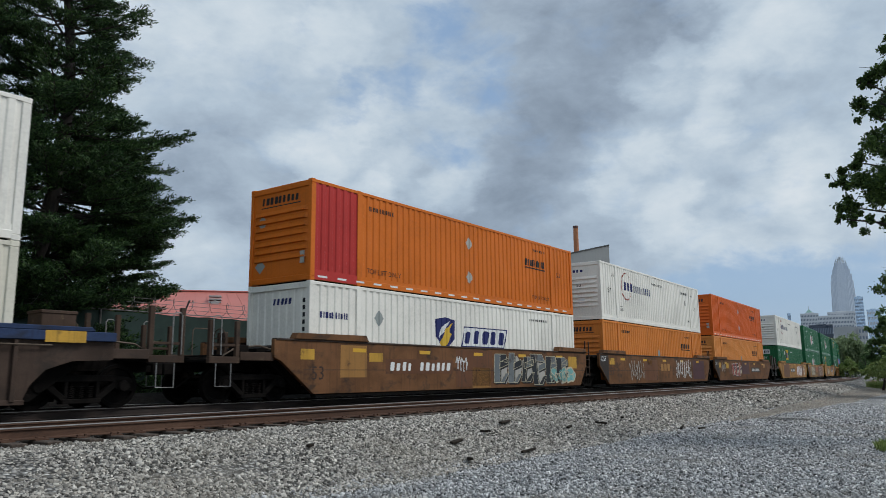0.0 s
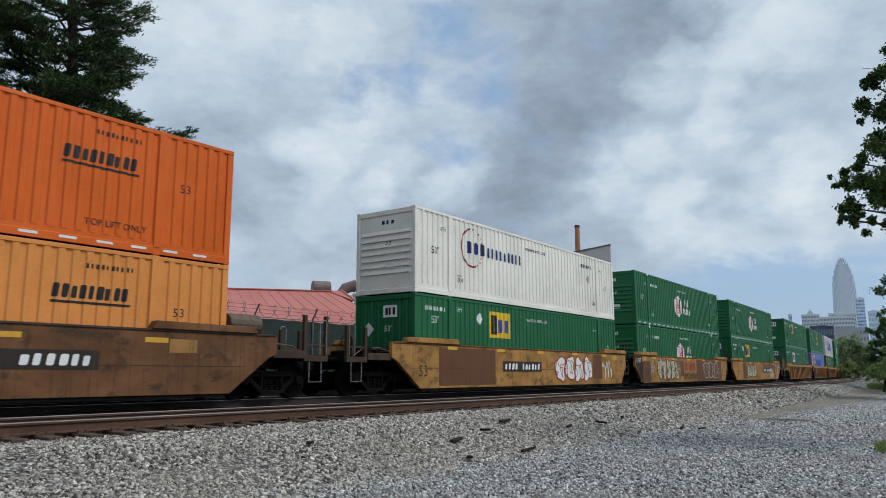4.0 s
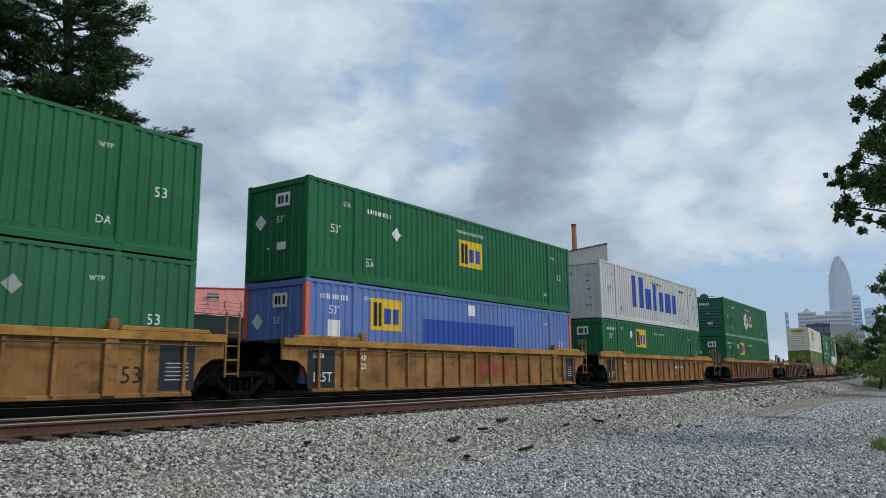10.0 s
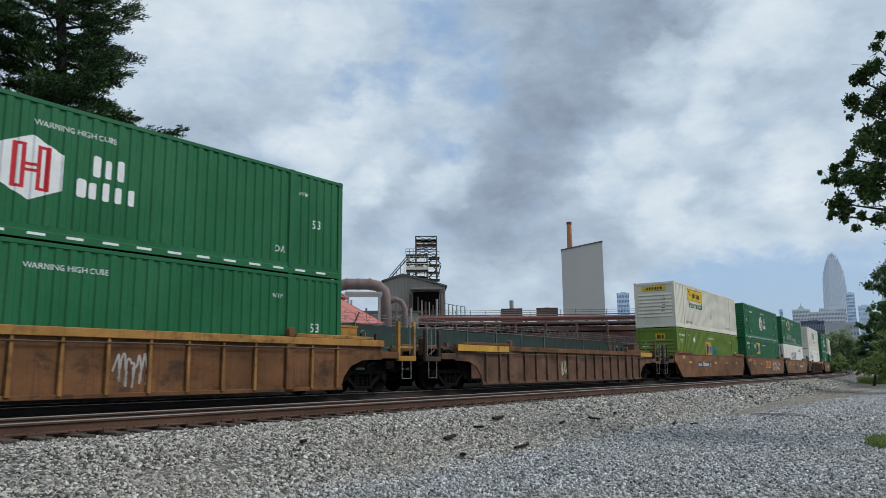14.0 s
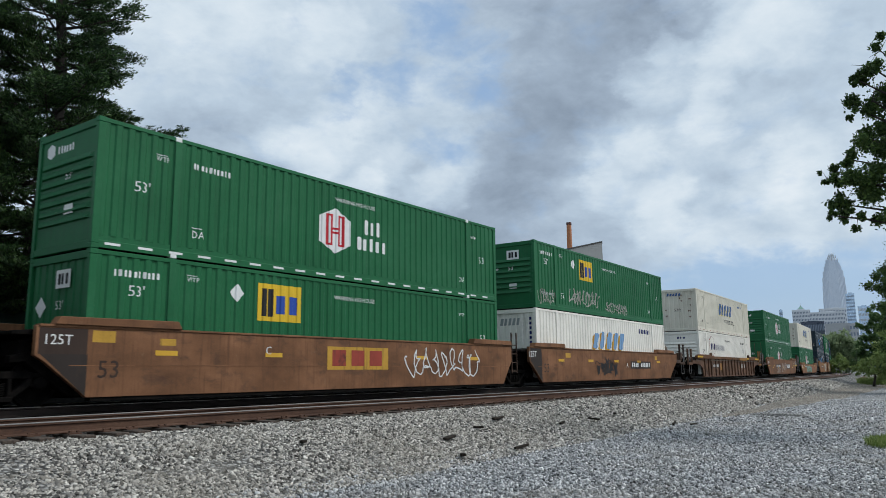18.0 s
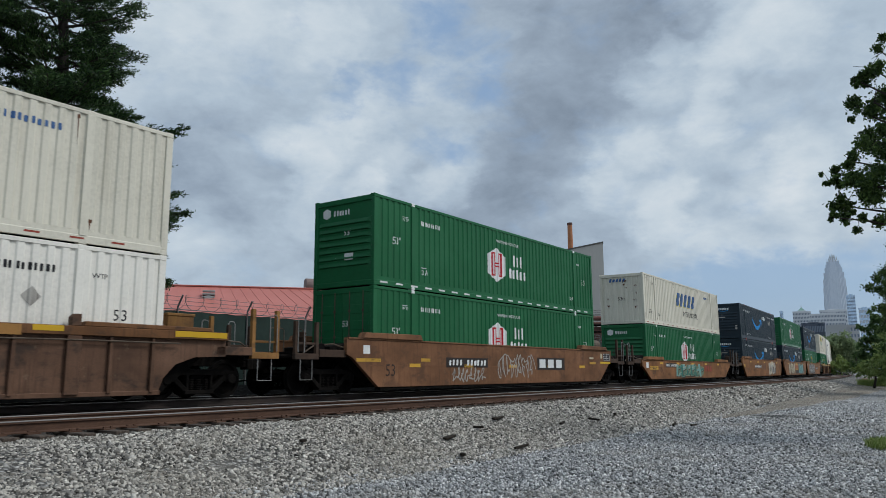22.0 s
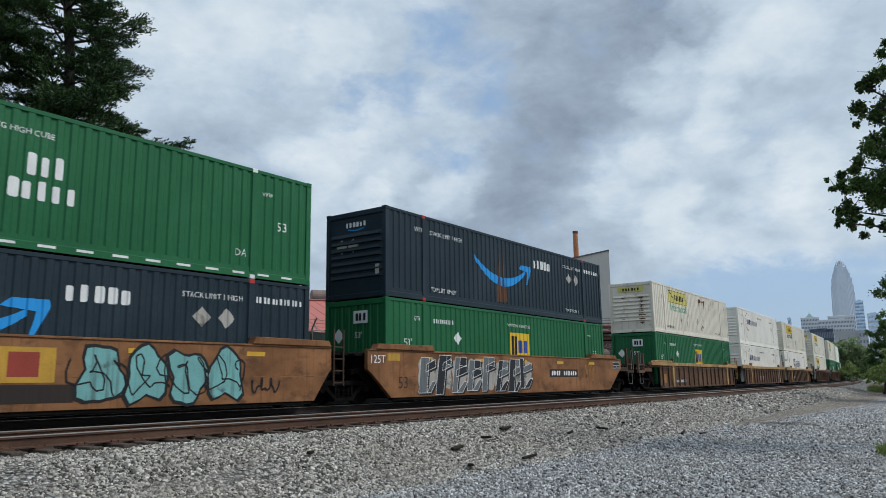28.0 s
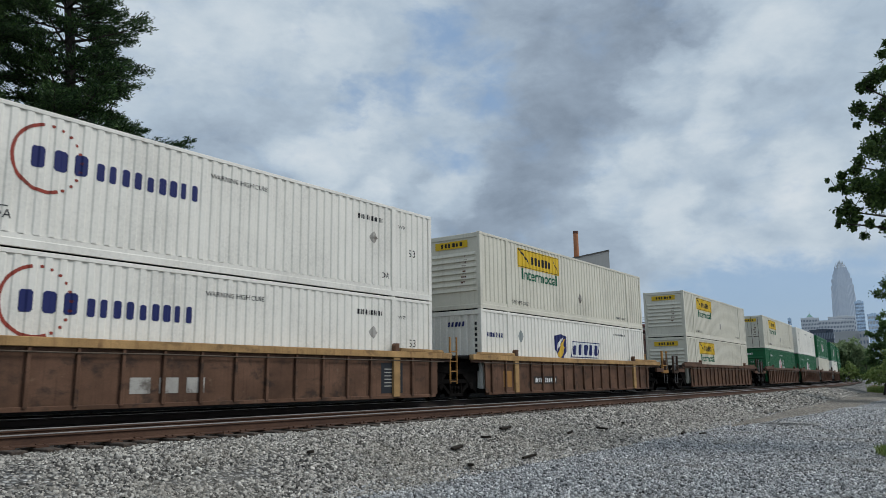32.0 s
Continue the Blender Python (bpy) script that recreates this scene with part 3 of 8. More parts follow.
def side_frame_mesh():
    g = Geo()
    y0, y1 = -0.09, 0.09
    g.prism([(-1.12, 0.52), (-1.05, 0.64), (-0.55, 0.70), (0.55, 0.70), (1.05, 0.64), (1.12, 0.52), (0.98, 0.50), (0.60, 0.56), (-0.60, 0.56), (-0.98, 0.50)], y0, y1)
    g.prism([(-0.88, 0.56), (-0.70, 0.58), (-0.28, 0.22), (-0.36, 0.14)], y0, y1)
    g.prism([(0.88, 0.56), (0.70, 0.58), (0.28, 0.22), (0.36, 0.14)], y0, y1)
    g.box(-0.40, 0.40, y0 - 0.02, y1 + 0.02, 0.12, 0.22)
    for x in (-0.36, 0.30):
        g.box(x, x + 0.07, y0, y1, 0.22, 0.57)
    for x in (-0.89, 0.89):
        g.lathe([(0.0, -0.13), (0.11, -0.13), (0.13, -0.08), (0.13, 0.05), (0.0, 0.05)], (x, -0.02, 0.46), 12)
        g.box(x - 0.17, x + 0.17, y0, y1, 0.40, 0.60)
    return g.mesh("side_frame", 0.012)


def spring_mesh():
    g = Geo()
    for x in (-0.2, 0.0, 0.2):
        pts = [(x + 0.075 * math.cos(a * 1.05), 0.075 * math.sin(a * 1.05), 0.22 + 0.25 * a / 36) for a in range(37)]
        g.tube(pts, 0.014, 5)
    return g.mesh("spring")


def bolster_mesh():
    return Geo().prism([(-0.95, 0.44), (0.95, 0.44), (1.02, 0.56), (0.4, 0.74), (-0.4, 0.74), (-1.02, 0.56)], -0.2, 0.2, "x").mesh("truck", 0.015)


def truck(parent, x):
    t = part("truck", shared("bolster", bolster_mesh), STEEL, parent, "grimy three-piece freight truck, coloured dark as in shade", at=(x, 0, 0))
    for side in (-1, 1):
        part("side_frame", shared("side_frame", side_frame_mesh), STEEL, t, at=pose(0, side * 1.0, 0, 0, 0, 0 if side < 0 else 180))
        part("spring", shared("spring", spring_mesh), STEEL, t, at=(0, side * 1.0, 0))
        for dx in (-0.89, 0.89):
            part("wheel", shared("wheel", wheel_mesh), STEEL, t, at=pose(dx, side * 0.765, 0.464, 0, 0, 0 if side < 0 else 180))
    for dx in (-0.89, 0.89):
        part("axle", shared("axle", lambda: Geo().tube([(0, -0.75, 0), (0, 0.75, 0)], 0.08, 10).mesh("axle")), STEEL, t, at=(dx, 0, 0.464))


def outline(points):
    return [(u - HALF, z) for u, z in points]


def smooth_side(a, b, drop):
    """Outline of a smooth side that runs a metres beyond the well in front and b behind; drop lowers its top."""
    def end(x, cut):
        k = 1 - drop * 0.6
        return [(0.0, 0.17)] + ([(x * 0.82, 0.88), (x, 1.0)] if cut else [(x * 0.82, 1.02 * k), (x, 1.12 * k)]) + [(x, 1.58 - drop)]
    return outline([(-u, z) for u, z in end(a, a < 1.3)][::-1] + [(16.15 + u, z) for u, z in end(b, b < 1.3)])


def ribbed_side(a, b, square):
    """Outline of a ribbed side with an arch over the truck at both ends, or square ends under the chord."""
    def end(x):
        if square:
            return [(-0.12, 0.2), (0.02, 0.24), (0.04, 1.22), (0.1, 1.28), (x, 1.28), (x, 1.42)]
        k = 1.0 if x > 1.2 else 0.55
        return [(-0.15, 0.2), (-0.03, 0.5), (0.25 * k, 0.80), (0.75 * k, 0.97), (x, 1.0), (x, 1.42)]
    return outline([(-u, z) for u, z in end(a)][::-1] + [(16.15 + u, z) for u, z in end(b)])


def wheel_grate():
    g = Geo()
    for i in range(9):
        x = -0.9 + i * 0.2
        g.box(x, x + 0.05, -1.2, 1.2, 0.0, 0.03)
    return g.mesh("walkway")


def box_ladder(e, at, tall, material):
    """A sill carrying two upright box posts and a low rung, open at the top."""
    sill = part("end_ladder", shared("ladder_sill", lambda: Geo().box(-0.44, 0.44, -0.06, 0.06, 0.96, 1.12).mesh("end_ladder", 0.008)), material, e, at=at)
    for x in (-0.385, 0.385):
        part("post", shared(("ladder_post", tall), lambda: Geo().box(-0.055, 0.055, -0.05, 0.05, 1.12, tall).mesh("post", 0.008)), material, sill, at=(x, 0, 0))
    part("rung", shared("ladder_rung", lambda: Geo().box(-0.33, 0.33, -0.03, 0.03, 1.36, 1.42).mesh("rung", 0.006)), material, sill)


def rail_loop_mesh():
    return Geo().tube([(-0.28, 0, 1.05), (-0.28, 0, 1.88), (-0.22, 0, 1.94), (0.22, 0, 1.94), (0.28, 0, 1.88), (0.28, 0, 1.05)], 0.016, 6).mesh("handrail")


def step_mesh():
    return Geo().tube([(-0.22, 0, 1.0), (-0.22, 0, 0.42), (0.22, 0, 0.42), (0.22, 0, 1.0)], 0.014, 6).mesh("sill_step")


def brake_wheel_mesh():
    g = Geo()
    ring = [(0, 0.24 * math.cos(a * 0.3142), 0.24 * math.sin(a * 0.3142)) for a in range(21)]
    g.tube(ring, 0.014, 6)
    for a in range(4):
        g.tube([(0, 0, 0), (0, 0.24 * math.cos(a * 1.5708), 0.24 * math.sin(a * 1.5708))], 0.011, 5)
    return g.mesh("brake_wheel")


def coupler_mesh():
    g = Geo().box(-0.75, 0.1, -0.09, 0.09, 0.76, 0.92)
    g.prism([(-0.72, -0.16), (-1.0, -0.16), (-1.04, -0.06), (-0.92, 0.0), (-1.0, 0.12), (-0.86, 0.17), (-0.72, 0.14)], 0.70, 0.98, "z")
    return g.mesh("coupler", 0.015)


GREY_GRIP = surface("scuffed_grey_metal", [(0.16, 0.16, 0.155), (0.32, 0.31, 0.30)], 0.6, 8, 60, 0.1, 0.2)


def outer_end(e, x, turn, paint_main, paint_step, brake, smooth):
    """Draft sill, crossover platform, ladder, handrails and coupler beyond the truck; turn 180 for the rear end."""
    m = pose(x, 0, 0, 0, 0, turn)
    near = -1.0 if turn == 0 else 1.0   # the side that faces the yard
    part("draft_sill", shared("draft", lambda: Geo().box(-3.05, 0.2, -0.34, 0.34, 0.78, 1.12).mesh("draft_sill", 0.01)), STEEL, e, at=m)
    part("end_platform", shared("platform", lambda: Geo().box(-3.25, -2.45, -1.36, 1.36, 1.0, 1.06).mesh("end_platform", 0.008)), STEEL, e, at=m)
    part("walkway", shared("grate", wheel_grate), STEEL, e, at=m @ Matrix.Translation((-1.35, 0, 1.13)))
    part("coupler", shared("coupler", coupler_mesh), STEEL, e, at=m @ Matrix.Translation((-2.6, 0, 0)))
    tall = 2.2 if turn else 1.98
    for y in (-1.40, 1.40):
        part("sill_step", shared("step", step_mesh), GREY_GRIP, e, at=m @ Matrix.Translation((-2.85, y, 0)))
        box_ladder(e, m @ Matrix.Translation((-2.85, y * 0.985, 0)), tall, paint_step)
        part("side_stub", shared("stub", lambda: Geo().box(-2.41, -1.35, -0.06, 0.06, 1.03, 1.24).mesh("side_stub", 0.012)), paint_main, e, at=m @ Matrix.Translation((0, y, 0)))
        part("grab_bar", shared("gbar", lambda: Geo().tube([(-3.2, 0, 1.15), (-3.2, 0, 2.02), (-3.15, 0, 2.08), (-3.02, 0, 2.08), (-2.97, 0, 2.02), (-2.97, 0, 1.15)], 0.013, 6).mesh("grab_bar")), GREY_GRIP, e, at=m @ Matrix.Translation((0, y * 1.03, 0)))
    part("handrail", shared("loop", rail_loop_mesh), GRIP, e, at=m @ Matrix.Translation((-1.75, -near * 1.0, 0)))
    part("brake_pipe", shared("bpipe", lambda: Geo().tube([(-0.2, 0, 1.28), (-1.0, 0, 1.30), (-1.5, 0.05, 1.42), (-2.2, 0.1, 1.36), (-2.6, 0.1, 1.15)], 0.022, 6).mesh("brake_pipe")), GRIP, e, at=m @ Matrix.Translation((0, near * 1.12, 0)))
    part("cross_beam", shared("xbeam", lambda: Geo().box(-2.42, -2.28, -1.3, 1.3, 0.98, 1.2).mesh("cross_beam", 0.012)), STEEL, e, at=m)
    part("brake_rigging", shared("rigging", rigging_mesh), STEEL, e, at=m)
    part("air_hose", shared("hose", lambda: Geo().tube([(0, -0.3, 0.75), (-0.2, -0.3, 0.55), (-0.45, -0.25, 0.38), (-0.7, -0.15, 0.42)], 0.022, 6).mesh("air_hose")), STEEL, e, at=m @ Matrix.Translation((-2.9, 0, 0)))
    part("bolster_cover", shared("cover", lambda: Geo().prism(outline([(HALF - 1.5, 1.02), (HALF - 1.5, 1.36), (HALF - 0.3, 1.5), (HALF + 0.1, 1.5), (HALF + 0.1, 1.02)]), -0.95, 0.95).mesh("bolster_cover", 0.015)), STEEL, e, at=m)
    if turn and smooth:
        part("air_reservoir", shared("reservoir", lambda: Geo().tube([(-0.35, 0, 1.88), (-0.42, 0, 1.88), (-1.28, 0, 1.88), (-1.35, 0, 1.88)], 0.27, 16).box(-1.1, -0.95, -0.2, 0.2, 1.4, 1.75).box(-0.75, -0.6, -0.2, 0.2, 1.4, 1.75).mesh("air_reservoir", 0.02)), GRIP, e, "brown air reservoir on brackets", at=m @ Matrix.Translation((0, 0.75, 0)))
    elif turn:
        part("equipment_box", shared("eqbox", lambda: Geo().box(-1.0, -0.3, -0.3, 0.3, 1.45, 1.98).box(-1.02, -0.28, -0.32, 0.32, 1.93, 2.0).mesh("equipment_box", 0.012)), paint_step, e, at=m @ Matrix.Translation((0, 0.7, 0)))
    if brake:
        part("brake_stand", shared("bstand", lambda: Geo().box(-0.05, 0.05, -0.16, 0.16, 1.05, 1.75).mesh("brake_stand", 0.01)), paint_main, e, at=m @ Matrix.Translation((-2.25, -0.55, 0)))
        part("brake_wheel", shared("bwheel", brake_wheel_mesh), paint_main, e, at=m @ Matrix.Translation((-2.34, -0.55, 1.6)))


def rigging_mesh():
    """Reservoir, rods and levers hung under the end."""
    g = Geo().tube([(-1.25, -0.75, 1.22), (-0.35, -0.75, 1.32)], 0.15, 10)
    g.tube([(-2.2, 0.55, 0.7), (0.0, 0.55, 0.55)], 0.03, 6)
    g.tube([(-2.5, -0.62, 1.12), (-1.3, -0.7, 1.18), (-0.9, -1.1, 1.2)], 0.025, 6)
    g.box(-2.2, -1.9, -1.15, -0.75, 1.07, 1.42)
    g.box(-1.15, -0.95, -0.9, 0.9, 0.35, 0.62)
    g.box(-2.45, -2.25, -0.9, 0.9, 0.35, 0.62)
    return g.mesh("brake_rigging", 0.01)


def slim_ladder(e, at, material):
    """Two thin posts with rungs at an articulated joint."""
    post = part("joint_ladder", shared("slim_post", lambda: Geo().box(-0.0225, 0.0225, -0.025, 0.025, 0.55, 2.12).mesh("joint_ladder", 0.005)), material, e, at=at @ Matrix.Translation((-0.19, 0, 0)))
    part("post", MESHES["slim_post"], material, post, at=(0.38, 0, 0))
    for z in (0.62, 0.95, 1.28, 1.61):
        part("rung", shared("slim_rung", lambda: Geo().box(0.02, 0.36, -0.015, 0.015, 0.0, 0.035).mesh("rung", 0.004)), material, post, at=(0, 0, z))


def joint_end(e, x, turn, paint_main, paint_step, carries):
    """Articulated end: a short drawhead over the shared truck, bearing arms and, on the rear one, ladders."""
    m = pose(x, 0, 0, 0, 0, turn)
    part("drawhead", shared("drawhead", lambda: Geo().prism([(-1.57, 0.80), (-1.57, 1.08), (-0.3, 1.45), (0.1, 1.45), (0.1, 0.6), (-0.6, 0.75)], -0.42, 0.42).mesh("drawhead", 0.015)), paint_main, e, at=m)
    part("bearing_arm", shared("arm", lambda: Geo().prism([(-1.35, 0.86), (-1.35, 1.0), (0.0, 1.3), (0.0, 1.0)], -1.15, -0.95).mesh("bearing_arm", 0.01)), paint_main, e, at=m)
    part("bearing_arm", MESHES["arm"], paint_main, e, at=m @ Matrix.Translation((0, 2.1, 0)))
    part("end_deck", shared("edeck", lambda: Geo().prism([(-1.45, 1.40), (-1.45, 1.47), (-0.5, 1.56), (0.05, 1.56), (0.05, 1.40)], -1.36, 1.36).mesh("end_deck", 0.01)), paint_main, e, at=m)
    if carries:
        for y in (-1.40, 1.40):
            slim_ladder(e, m @ Matrix.Translation((-1.02, y, 0)), paint_step)


def well_car(style):
    """An empty carrying a well car's parts, z = 0 at the railhead, x = 0 in the middle of the well."""
    kind, main, top, front, rear, label = style["kind"], style["main"], style["top"], style["front"], style["rear"], style["label"]
    e = new("well_car")
    tagged(e, label, "railway car", "well cars of the train")
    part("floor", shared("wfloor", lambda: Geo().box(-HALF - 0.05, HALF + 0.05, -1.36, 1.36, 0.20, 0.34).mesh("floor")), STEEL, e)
    drop = 0.36 if style["car"] == 17 else 0.0   # the one car with a lower side
    if kind == "smooth":
        reach = {"outer": 1.4, "joint": 1.08, "joint+": 0.62}
    else:
        reach = {"outer": 1.6, "joint": 0.95, "joint+": 0.75}
    for side in (0, 180):
        m = pose(0, 0, 0, 0, 0, side)
        a, b = (reach[front], reach[rear]) if side == 0 else (reach[rear], reach[front])
        if kind == "smooth":
            part("side_wall", shared(("smooth_side", a, b, drop), lambda: Geo().prism(smooth_side(a, b, drop), -1.53, -1.40).mesh("side_wall", 0.01)), main, e, at=m)
            part("top_sill", shared(("smooth_sill", a, b), lambda: Geo().box(-HALF - a + 0.05, HALF + b - 0.05, -1.555, -1.37, 1.56, 1.61).mesh("top_sill", 0.008)), top, e, at=m @ Matrix.Translation((0, 0, -drop)))
            part("bottom_sill", shared("smooth_low", lambda: Geo().box(-HALF + 0.1, HALF - 0.1, -1.50, -1.30, 0.10, 0.19).mesh("bottom_sill")), STEEL, e, at=m)
            # thin added strip stands for the crease along the flat side
            part("weld_seam", shared("smooth_crease", lambda: Geo().box(-HALF - 0.4, HALF + 0.4, -1.534, -1.528, 0.80, 0.818).mesh("weld_seam")), top, e, at=m)
            for flip, x in ((0, -HALF), (1, HALF)):
                far_end = min(0.75, (b if flip else a) - 0.05)
                part("guide", shared(("guide", flip, far_end), lambda: Geo().prism([(k if not flip else -k, h) for k, h in ((-far_end, 1.61), (0.1 - far_end, 1.77), (2.02, 1.79), (2.12, 1.61))], -1.60, -1.34).mesh("guide", 0.012)), main, e, at=m @ Matrix.Translation((x, 0, -drop)))
            for i in range(5):
                part("pocket", shared("pocket", lambda: Geo().box(-0.28, 0.28, -1.536, -1.528, 1.31, 1.42).mesh("pocket")), STRIPE if side == 0 else main, e, at=m @ Matrix.Translation((-6.3 + i * 3.1, 0, style["pocket"])))
        else:
            part("side_sheet", shared(("ribbed_side", a, b, style["square"]), lambda: Geo().prism(ribbed_side(a, b, style["square"]), -1.46, -1.41).mesh("side_sheet")), main, e, at=m)
            part("top_chord", shared(("chord", a, b), lambda: Geo().box(-HALF - a, HALF + b, -1.56, -1.38, 1.37, 1.56).mesh("top_chord", 0.012)), top, e, at=m)
            part("bottom_chord", shared("chord2", lambda: Geo().box(-HALF + 0.12, HALF - 0.12, -1.50, -1.30, 0.14, 0.24).mesh("bottom_chord", 0.01)), main, e, at=m)
            part("conduit", shared("conduit", lambda: Geo().tube([(-HALF - 0.3 + k * (LONG + 0.6) / 8, -1.548, 1.27 + 0.012 * (k % 2)) for k in range(9)], 0.016, 6).mesh("conduit")), GRIP, e, at=m)
            for i in range(17):
                u = 0.35 + i * (15.45 / 16)
                if abs(u - 2.1) > 0.45 and abs(u - 14.05) > 0.45:
                    part("rib", shared("rib", lambda: Geo().prism([(-0.045, 0.20), (0.045, 0.20), (0.035, 1.37), (-0.035, 1.37)], -1.535, -1.458).mesh("rib", 0.008)), style.get("rib", main), e, at=m @ Matrix.Translation((u - HALF, 0, 0)))
            for u in (2.1, 14.05):
                part("post", shared("wide_post", lambda: Geo().box(-0.15, 0.15, -1.545, -1.458, 0.19, 1.37).mesh("post", 0.01)), top if style.get("bright_post") else main, e, at=m @ Matrix.Translation((u - HALF, 0, 0)))
                part("stop", shared("stop", lambda: Geo().prism([(-0.10, 1.56), (-0.10, 1.74), (-0.04, 1.80), (0.10, 1.80), (0.10, 1.56)], -1.56, -1.40).mesh("stop", 0.01)), main, e, at=m @ Matrix.Translation((u - HALF, 0, 0)))
            for flip, x in ((0, -HALF), (1, HALF)):
                far_end = (b if flip else a) - 0.45
                part("guide", shared(("rguide", flip, far_end), lambda: Geo().prism([(k if not flip else -k, h) for k, h in ((-far_end, 1.56), (0.07 - far_end, 1.65), (1.9, 1.66), (1.95, 1.56))], -1.56, -1.36).mesh("guide", 0.012)), top, e, at=m @ Matrix.Translation((x, 0, 0)))
    for x, turn, how in ((-HALF, 0, front), (HALF, 180, rear)):
        m = pose(x, 0, 0, 0, 0, turn)
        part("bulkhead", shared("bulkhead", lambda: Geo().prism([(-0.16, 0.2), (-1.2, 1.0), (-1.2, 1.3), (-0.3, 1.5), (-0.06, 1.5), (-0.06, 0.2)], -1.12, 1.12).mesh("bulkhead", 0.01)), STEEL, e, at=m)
        if how == "outer":
            outer_end(e, x, turn, END_BROWN if kind == "smooth" else main, style["step"][1 if turn else 0], turn == 0, kind == "smooth")
            truck(e, x + (-1.65 if turn == 0 else 1.65) if kind == "smooth" else x + (-1.38 if turn == 0 else 1.18))
        else:
            joint_end(e, x, turn, STEEL, style["step"][1], how == "joint+")
            if how == "joint+":
                truck(e, x + (-1.57 if turn == 0 else 1.57))
    car_marks(e, style)
    return e

# ---- lettering, emblems and spray paint ----
def ink(name, c, rough=0.55):
    worn = any(w in name for w in ("patch", "spray", "ochre", "plate", "dim"))
    return surface(name, [tuple(x * (0.7 if worn else 0.88) for x in c), c], rough, 1.5, 30, 0.0, streak=((0.05, 0.035, 0.026), 0.55) if worn else None,
                   spots=((0.055, 0.036, 0.025), 0.7) if worn else None, spec=0.25)


def drips(u, levels, seed):
    """Rust runs below a row of ribs."""
    r = random.Random(seed)
    out = []
    for z in levels:
        for k in range(4):
            x, w, h = u + r.uniform(-0.10, 0.12), r.uniform(0.012, 0.045), r.uniform(0.05, 0.17)
            out.append([(x - w, z), (x + w, z), (x + w * 0.3, z - h * 0.7), (x, z - h), (x - w * 0.4, z - h * 0.6)])
    return out


def blotch(u, z, w, h, run, seed):
    """An uneven patch of bare rusted metal with a thin run of rust water below it."""
    r = random.Random(seed)
    pts = []
    for k in range(13):
        a = 6.2832 * k / 13
        f = r.uniform(0.72, 1.1)
        pts.append((u + w / 2 * f * math.cos(a), z + h / 2 * f * math.sin(a)))
    out = [pts]
    if run:
        out.append([(u - w * 0.16, z - h * 0.42), (u + w * 0.12, z - h * 0.42), (u + w * 0.03, z - h / 2 - run), (u - w * 0.04, z - h / 2 - run * 0.8)])
    return out


INK = {"white": SIGN_WHITE, "black": ink("black_lettering", (0.02, 0.02, 0.022)), "navy": ink("navy_lettering", (0.018, 0.025, 0.12)),
       "blue": ink("blue_lettering", (0.025, 0.075, 0.36)), "steel": ink("steel_blue_lettering", (0.055, 0.13, 0.30)), "sky": ink("sky_blue_lettering", (0.02, 0.30, 0.72)),
       "yellow": ink("yellow_panel", (0.72, 0.47, 0.03)), "amber": ink("amber_panel", (0.60, 0.36, 0.02)), "pale_yellow": ink("faded_yellow_panel", (0.62, 0.55, 0.16)),
       "red": ink("red_lettering", (0.50, 0.02, 0.03)), "green": ink("green_lettering", (0.015, 0.13, 0.07)), "faded_green": ink("faded_green_lettering", (0.20, 0.42, 0.30)),
       "teal": ink("teal_patch", (0.02, 0.20, 0.16)), "deep_blue": ink("deep_blue_panel", (0.028, 0.075, 0.36)), "grey": ink("grey_placard", (0.30, 0.33, 0.32)),
       "silver": ink("silver_spray", (0.46, 0.44, 0.40)), "cream": ink("cream_spray", (0.62, 0.56, 0.40)), "aqua": ink("aqua_spray", (0.20, 0.47, 0.46)),
       "moss": ink("moss_spray", (0.17, 0.24, 0.15)), "slate": ink("slate_spray", (0.16, 0.18, 0.19)), "plum": ink("plum_patch", (0.085, 0.035, 0.040)),
       "tan": ink("tan_patch", (0.38, 0.19, 0.055)), "rust": ink("rust_patch", (0.15, 0.062, 0.028)), "soot": ink("dark_brown_plate", (0.035, 0.026, 0.022)),
       "coal": ink("charcoal_panel", (0.022, 0.025, 0.03)), "pale_blue": ink("faded_blue_lettering", (0.20, 0.36, 0.58)), "gold": ink("gold_emblem", (0.66, 0.42, 0.05)),
       "brick": ink("brick_red_spray", (0.34, 0.06, 0.04)), "ochre": ink("ochre_panel", (0.58, 0.33, 0.05)), "dim": ink("dim_brown_lettering", (0.05, 0.03, 0.022))}


def letters(text, height):
    """Verts and faces of a word in the built-in font, cap height given, origin at its lower left."""
    cu = bpy.data.curves.new("word", "FONT")
    cu.body, cu.size, cu.resolution_u = text, height / 0.70, 2
    if text == "Intermodal":
        cu.offset = height * 0.025
    ob = bpy.data.objects.new("word", cu)
    me = ob.to_mesh()
    vs = [(v.co.x, v.co.y) for v in me.vertices]
    fs = [tuple(p.vertices) for p in me.polygons]
    ob.to_mesh_clear()
    bpy.data.objects.remove(ob)
    bpy.data.curves.remove(cu)
    return vs, fs


def rectangle(u0, u1, z0, z1, slant=0.0):
    k = slant * (z1 - z0)
    return [(u0, z0), (u1, z0), (u1 + k, z1), (u0 + k, z1)]


